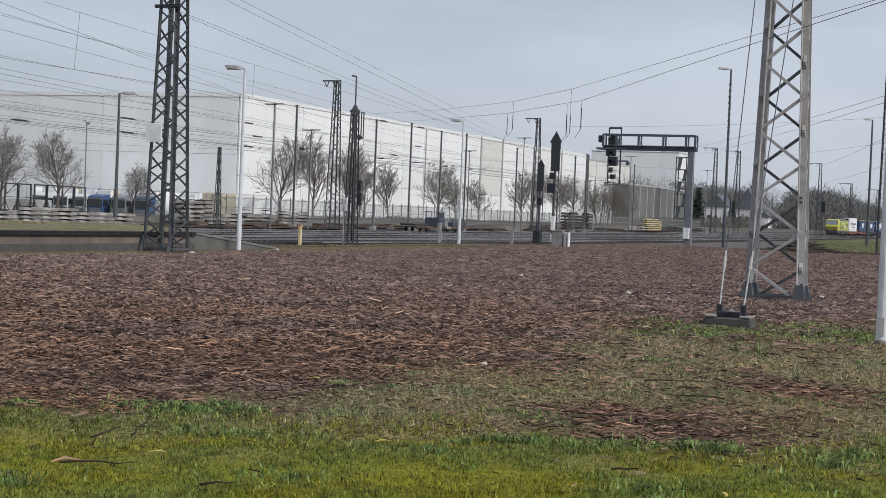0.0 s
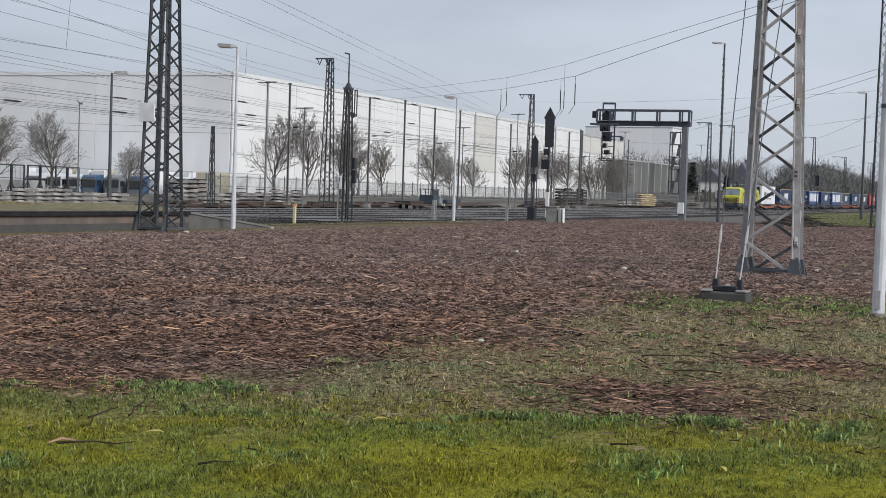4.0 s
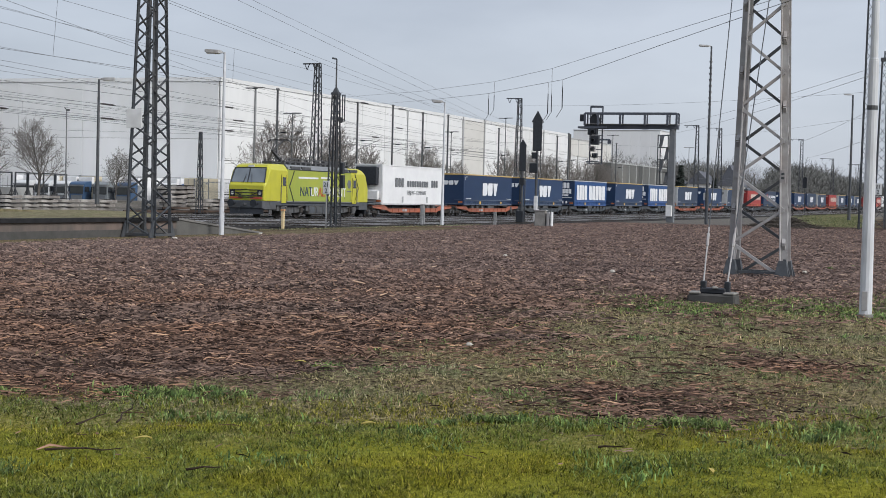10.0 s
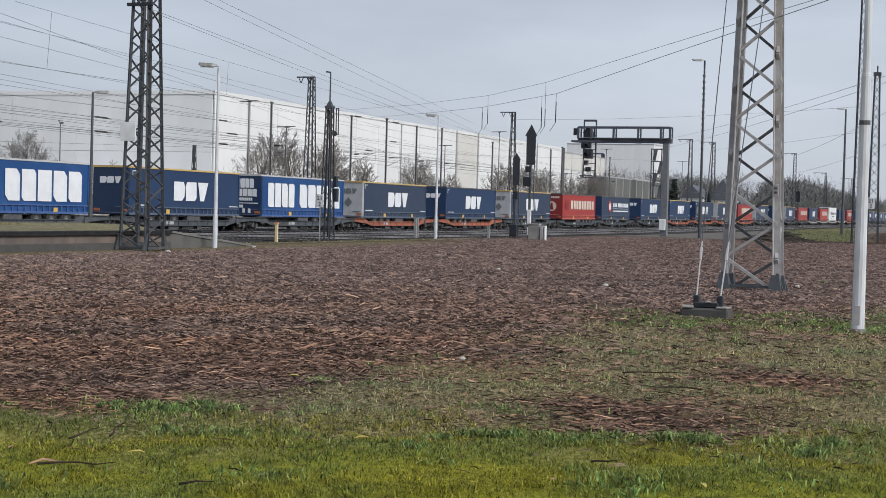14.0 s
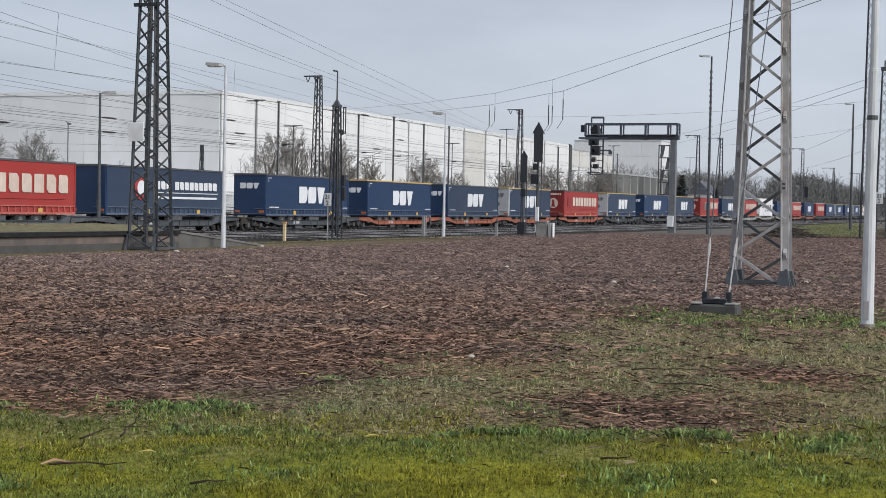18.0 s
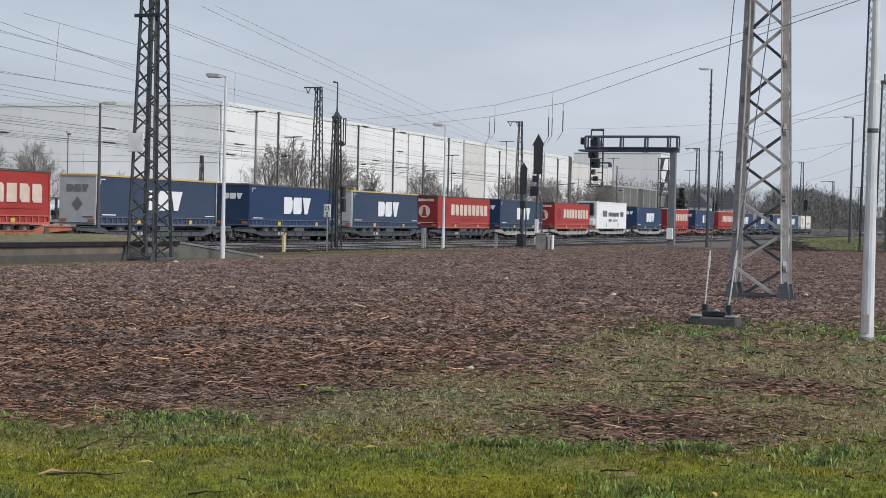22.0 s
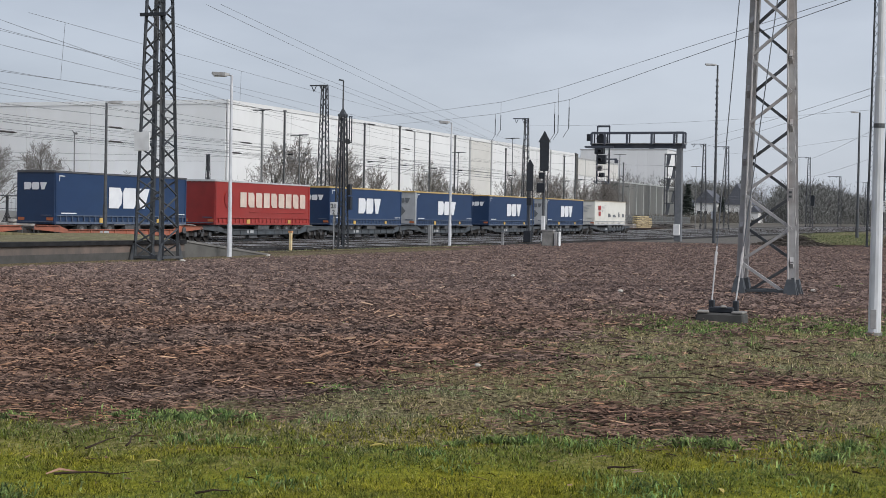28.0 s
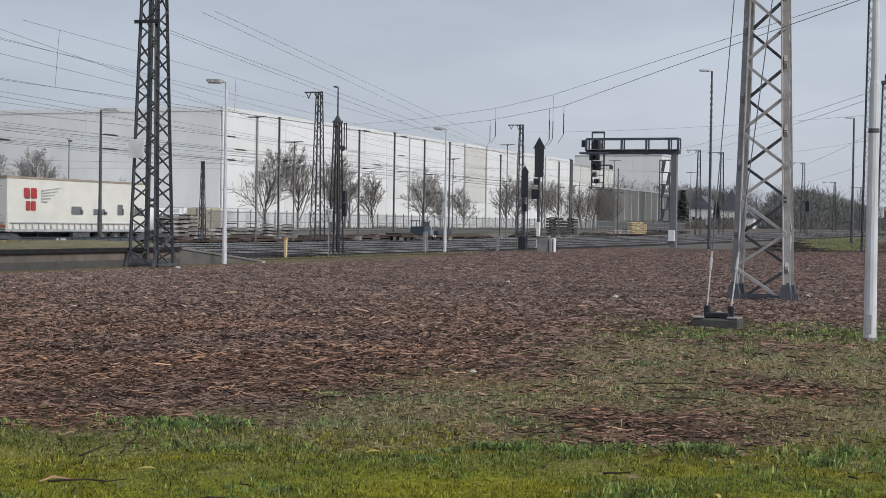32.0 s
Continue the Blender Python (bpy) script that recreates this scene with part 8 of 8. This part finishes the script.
def blade_material(name, stops, yellow=(1.0, 1.0, 1.0), green=(1.0, 1.0, 1.0), low=0.4, top=1.72):
    """Blades that differ one by one, in light and dark clumps and in broad yellow and green patches."""
    m = bpy.data.materials.new(name)
    m.use_nodes = True
    n, l = m.node_tree.nodes, m.node_tree.links
    g, r, tc = n.new("ShaderNodeNewGeometry"), n.new("ShaderNodeValToRGB"), n.new("ShaderNodeTexCoord")
    e = r.color_ramp.elements
    while len(e) < len(stops):
        e.new(0.5)
    for k, (p, c) in zip(e, stops):
        k.position, k.color = p, (*c, 1)
    l.new(g.outputs["Random Per Island"], r.inputs[0])
    col = r.outputs[0]
    for scale, start, stop, dark, light in ((11.0, 0.40, 0.60, (low, low, low * 1.05), (top, top, top * 0.97)), (0.75, 0.42, 0.58, green, yellow)):
        z, q, x = n.new("ShaderNodeTexNoise"), n.new("ShaderNodeValToRGB"), n.new("ShaderNodeMix")
        z.inputs["Scale"].default_value, z.inputs["Detail"].default_value = scale, 4.0
        l.new(tc.outputs["Object"], z.inputs[0])
        q.color_ramp.elements[0].position, q.color_ramp.elements[0].color = start, (*dark, 1)
        q.color_ramp.elements[1].position, q.color_ramp.elements[1].color = stop, (*light, 1)
        l.new(z.outputs[0], q.inputs[0])
        x.data_type, x.blend_type = "RGBA", "MULTIPLY"
        x.inputs[0].default_value = 1.0
        l.new(col, x.inputs[6])
        l.new(q.outputs[0], x.inputs[7])
        col = x.outputs[2]
    l.new(col, n["Principled BSDF"].inputs["Base Color"])
    thin, both = n.new("ShaderNodeBsdfTranslucent"), n.new("ShaderNodeMixShader")
    both.inputs[0].default_value = 0.42
    l.new(col, thin.inputs[0])
    l.new(n["Principled BSDF"].outputs[0], both.inputs[1])
    l.new(thin.outputs[0], both.inputs[2])
    l.new(both.outputs[0], n["Material Output"].inputs[0])
    n["Principled BSDF"].inputs["Roughness"].default_value = 0.7
    n["Principled BSDF"].inputs["Specular IOR Level"].default_value = 0.25
    return m


M_BLADE = blade_material("meadow_grass", ((0.0, (0.035, 0.032, 0.018)), (0.3, (0.125, 0.125, 0.055)), (0.6, (0.24, 0.235, 0.105)), (0.85, (0.33, 0.28, 0.175)), (1.0, (0.5, 0.42, 0.29))), (1.34, 1.24, 1.2), (1.05, 1.22, 1.2), 0.5, 1.6)
M_LAWN = blade_material("mossy_grass", ((0.0, (0.028, 0.034, 0.010)), (0.3, (0.09, 0.105, 0.020)), (0.6, (0.20, 0.215, 0.038)), (0.85, (0.33, 0.335, 0.075)), (1.0, (0.42, 0.38, 0.2))), (1.22, 1.1, 0.5), (0.88, 1.0, 0.95), 0.68, 1.38)
M_LUSH = blade_material("lush_grass", ((0.0, (0.035, 0.062, 0.022)), (0.5, (0.125, 0.188, 0.066)), (1.0, (0.26, 0.325, 0.13))), (1.3, 1.2, 1.05), (1.15, 1.25, 1.1))


def blades(name, label, x, y, h, spread, per, material, r, broad=0.04, bent=True):
    """Tufts of narrow bent blades."""
    n = len(x)
    x, y, h = np.repeat(x, per), np.repeat(y, per), np.repeat(h, per)
    m = n * per
    x = x + r.normal(size=m) * spread
    y = y + r.normal(size=m) * spread
    h = h * (0.5 + 0.8 * r.random(m))
    yaw, lean = r.random(m) * 6.283, 0.35 + 1.45 * r.random(m)
    w = 0.003 + broad * h * (0.6 + 0.8 * r.random(m))
    z = ground_z(x, y) - 0.005
    o = np.stack([x, y, z], -1)
    s = np.stack([-np.sin(yaw), np.cos(yaw), 0 * yaw], -1) * (w / 2)[:, None]
    k = np.stack([np.cos(yaw) * lean * 0.35, np.sin(yaw) * lean * 0.35, 0.62 + 0 * yaw], -1) * h[:, None]
    t = np.stack([np.cos(yaw) * lean, np.sin(yaw) * lean, 1.0 - 0.42 * lean], -1) * h[:, None]
    if bent:
        v = np.stack([o - s, o + s, o + k + s * 0.8, o + k - s * 0.8, o + t + s * 0.12, o + t - s * 0.12], 1).reshape(-1, 3)
        f = (np.array([(0, 1, 2, 3), (3, 2, 4, 5)])[None] + 6 * np.arange(m)[:, None, None]).reshape(-1, 4)
    else:
        v = np.stack([o - s, o + s, o + t + s * 0.3, o + t - s * 0.3], 1).reshape(-1, 3)
        f = np.arange(4 * m).reshape(-1, 4)
    solid(name, bulk(name, v, f, material), material, label, "grass", kind="stuff")


def build_grass():
    n = 190000
    x, y, a, r = view_points(n, 8.0, 44.0, 1.12, 33)
    c = grass_cover(x, y)
    keep = r.random(n) < c ** 1.05 * 0.85
    x, y, a, c = x[keep], y[keep], a[keep], c[keep]
    h = (0.018 + 0.034 * r.random(len(x))) * (0.7 + 0.5 * c) * (1 + 0.5 * np.clip((a - 14) / 14, 0, 1)) * (0.7 + 0.55 * np.clip(0.5 + 0.6 * wave(x * 3.1, y * 3.1), 0, 1))
    h *= 0.72 + 0.28 * np.clip((a - 10.0) / 2.5, 0, 1)
    near = a + 0.8 * r.normal(size=len(a)) < 12.4
    blades("mossy_grass", "short mossy yellow-green grass", x[near], y[near], h[near], 0.04, 5, M_LAWN, r, 0.1, False)
    far = ~near
    blades("meadow_grass", "short sparse olive grass with dry blades", x[far], y[far], h[far], 0.04, 4, M_BLADE, r, 0.09, False)
    # taller dark green tufts in patches
    n = 38000
    x, y, a, r = view_points(n, 9.3, 34.0, 1.0, 34)
    _, b = ahead_side(x, y)
    patch = 0.25 * np.exp(-((a - 12.6) / 0.33) ** 2) * (0.15 + np.exp(-((b + 2.2) / 0.7) ** 2)) + 0.85 * np.exp(-((a - 25.2) / 1.7) ** 2) * np.clip((b - 2.6) / 1.5, 0, 1) + 0.3 * np.exp(-((a - 11.6) / 0.3) ** 2) * (wave(x, y) > 0.3)
    patch += 0.12 * (wave(x * 1.3 + 4, y * 1.3) > 0.75) * (grass_cover(x, y) > 0.45)
    keep = r.random(n) < np.clip(patch, 0, 1)
    x, y, a = x[keep], y[keep], a[keep]
    blades("lush_grass", "taller lush green grass tufts", x, y, (0.04 + 0.05 * r.random(len(x))) * (1 + 0.35 * np.clip((a - 14) / 12, 0, 1)), 0.1, 9, M_LUSH, r, 0.11)
    # rosettes of broad blades along the lawn's edge
    r = np.random.default_rng(38)
    spots = np.array(((10.6, 7.15), (10.76, 7.15), (11.02, 6.9), (11.0, 6.72), (11.24, 6.73), (11.44, 6.68), (11.18, 6.39), (11.32, 6.36), (10.19, 7.89), (10.83, 4.25), (11.07, 4.1), (10.96, 3.88),
                      (11.09, 3.76), (11.4, 2.58), (11.53, 2.46), (11.49, 2.3), (11.49, 1.56), (12.03, 1.42), (13.38, 6.51), (7.61, 5.85), (42.0, 5.3), (44.4, 5.0)))
    x, y = np.repeat(spots[:, 0], 5) + r.normal(size=5 * len(spots)) * 0.07, np.repeat(spots[:, 1], 5) + r.normal(size=5 * len(spots)) * 0.07
    blades("grass_rosette", "lush rosettes of broad green blades at the edge of the lawn", x, y, 0.06 + 0.05 * r.random(len(x)), 0.04, 26, M_LUSH, r, 0.085)
    # sparse weeds on the chips
    n = 2600
    x, y, a, r = view_points(n, 13.0, 46.0, 0.9, 35)
    keep = (wave(x * 0.6 + 2, y * 0.6) > 0.72) & (y < 30)
    x, y = x[keep], y[keep]
    blades("weeds", "sparse green weeds sprouting between the chips", x, y, 0.04 + 0.06 * r.random(len(x)), 0.08, 4, M_LUSH, r, 0.04)
    # grass on the ramp and along the tracks
    r = np.random.default_rng(36)
    n = 5000
    x, y = 58 + r.random(n) * 34, 33.6 + r.random(n) * 3.0
    blades("verge_grass", "thin grass verge beside the tracks", x, y, 0.06 + 0.08 * r.random(n), 0.08, 4, M_BLADE, r)


build_grass()


M_VERGE = blade_material("pale_verge_grass", ((0.0, (0.06, 0.075, 0.035)), (0.5, (0.165, 0.19, 0.085)), (1.0, (0.30, 0.31, 0.16))), low=0.7, top=1.3)


def build_far_verge():
    r = np.random.default_rng(37)
    n = 7000
    x = 130 + r.random(n) * 170
    y = x * (0.126 + (r.random(n) - 0.5) * 0.05)
    blades("far_verge_grass", "olive green grass strip along the far edge of the field", x, y, 0.08 + 0.10 * r.random(n), 0.3, 4, M_VERGE, r, 0.3, False)


build_far_verge()


def build_litter():
    white, r = mat("pale_stone", (0.5, 0.47, 0.42), (0.4, 0.37, 0.32), 0.8, 0, 6), random.Random(4)
    for x, y, s in ((16.42, 6.15, 0.045), (35.24, 9.57, 0.09), (42.21, 14.74, 0.09), (36.6, 8.9, 0.08), (46.0, 28.4, 0.1), (54.5, 29.6, 0.1), (39.2, 5.6, 0.08)):
        sh = Shape().loft([[(math.cos(t) * s * k * r.uniform(0.75, 1.1), math.sin(t) * s * 0.8 * k, z * s) for t in (0, 1.05, 2.1, 3.14, 4.2, 5.2)] for k, z in ((0.8, 0), (1.0, 0.35), (0.55, 0.8))])
        solid("pale_stone", sh, white, "small pale stone lying on the chips", "stone", "pale stones", m=pose(x, y, 0.02, 0, 0, r.uniform(0, 360)))
    bark = mat("dark_stick", (0.035, 0.025, 0.02), (0.06, 0.043, 0.034), 0.95, 0, 8, spec=0.05)
    for x, y, l, a in ((17.4, 2.7, 0.9, 10), (8.09, 5.93, 0.5, -70), (9.07, 6.38, 0.4, -5), (9.31, 6.2, 0.7, 20), (7.93, 4.78, 0.2, -52), (10.03, 2.79, 0.2, -91), (11.71, 3.95, 0.45, -26), (14.8, 3.0, 0.6, 100), (20.3, 10.8, 0.9, 50), (15.9, 4.1, 0.7, -75), (16.2, 3.2, 0.6, -50)):
        p0, s = Vector((0, 0, 0.03)), Shape()
        for k in range(4):
            p1 = p0 + Vector((l / 4, r.uniform(-0.04, 0.04), r.uniform(-0.01, 0.015)))
            s.tube(p0, p1, 0.009 - 0.0015 * k, 0.0075 - 0.0015 * k, 6)
            p0 = p1
        solid("fallen_stick", s, bark, "thin dark fallen stick in the grass", "stick", "fallen sticks", m=pose(x, y, 0.02, 0, 0, a))
    leaf = mat("yellow_dead_leaf", (0.45, 0.36, 0.09), (0.36, 0.28, 0.08), 0.8, 0, 9)
    for x, y in ((8.8, 5.65), (13.6, 6.9), (9.5, 1.9), (10.2, 4.6), (13.3, 6.55)):
        s = Shape().loft([[(xx, -w, z), (xx, 0, z - 0.008), (xx, w, z), (xx, 0, z + 0.002)] for xx, w, z in ((-0.06, 0.003, 0.02), (-0.02, 0.016, 0.03), (0.025, 0.018, 0.032), (0.06, 0.003, 0.02))])
        solid("dead_leaf", s, leaf, "yellow dead leaf lying in the grass", "leaf", "dead leaves", m=pose(x, y, 0.03, 8, 0, r.uniform(0, 360)))


build_litter()


def motions():
    for ob, u in moving:
        rows = []
        for t in range(33):
            x = u - SPEED * t
            (y0, z0), (y1, z1) = line_bend(x), line_bend(x + 14.0)
            rows.append((t, pose(x, TRACK_Y + float(y0), RAIL_Z + float(z0), 0, -math.degrees(float(z1 - z0) / 14.0), math.degrees(float(y1 - y0) / 14.0))))
        walk(ob, rows)


motions()
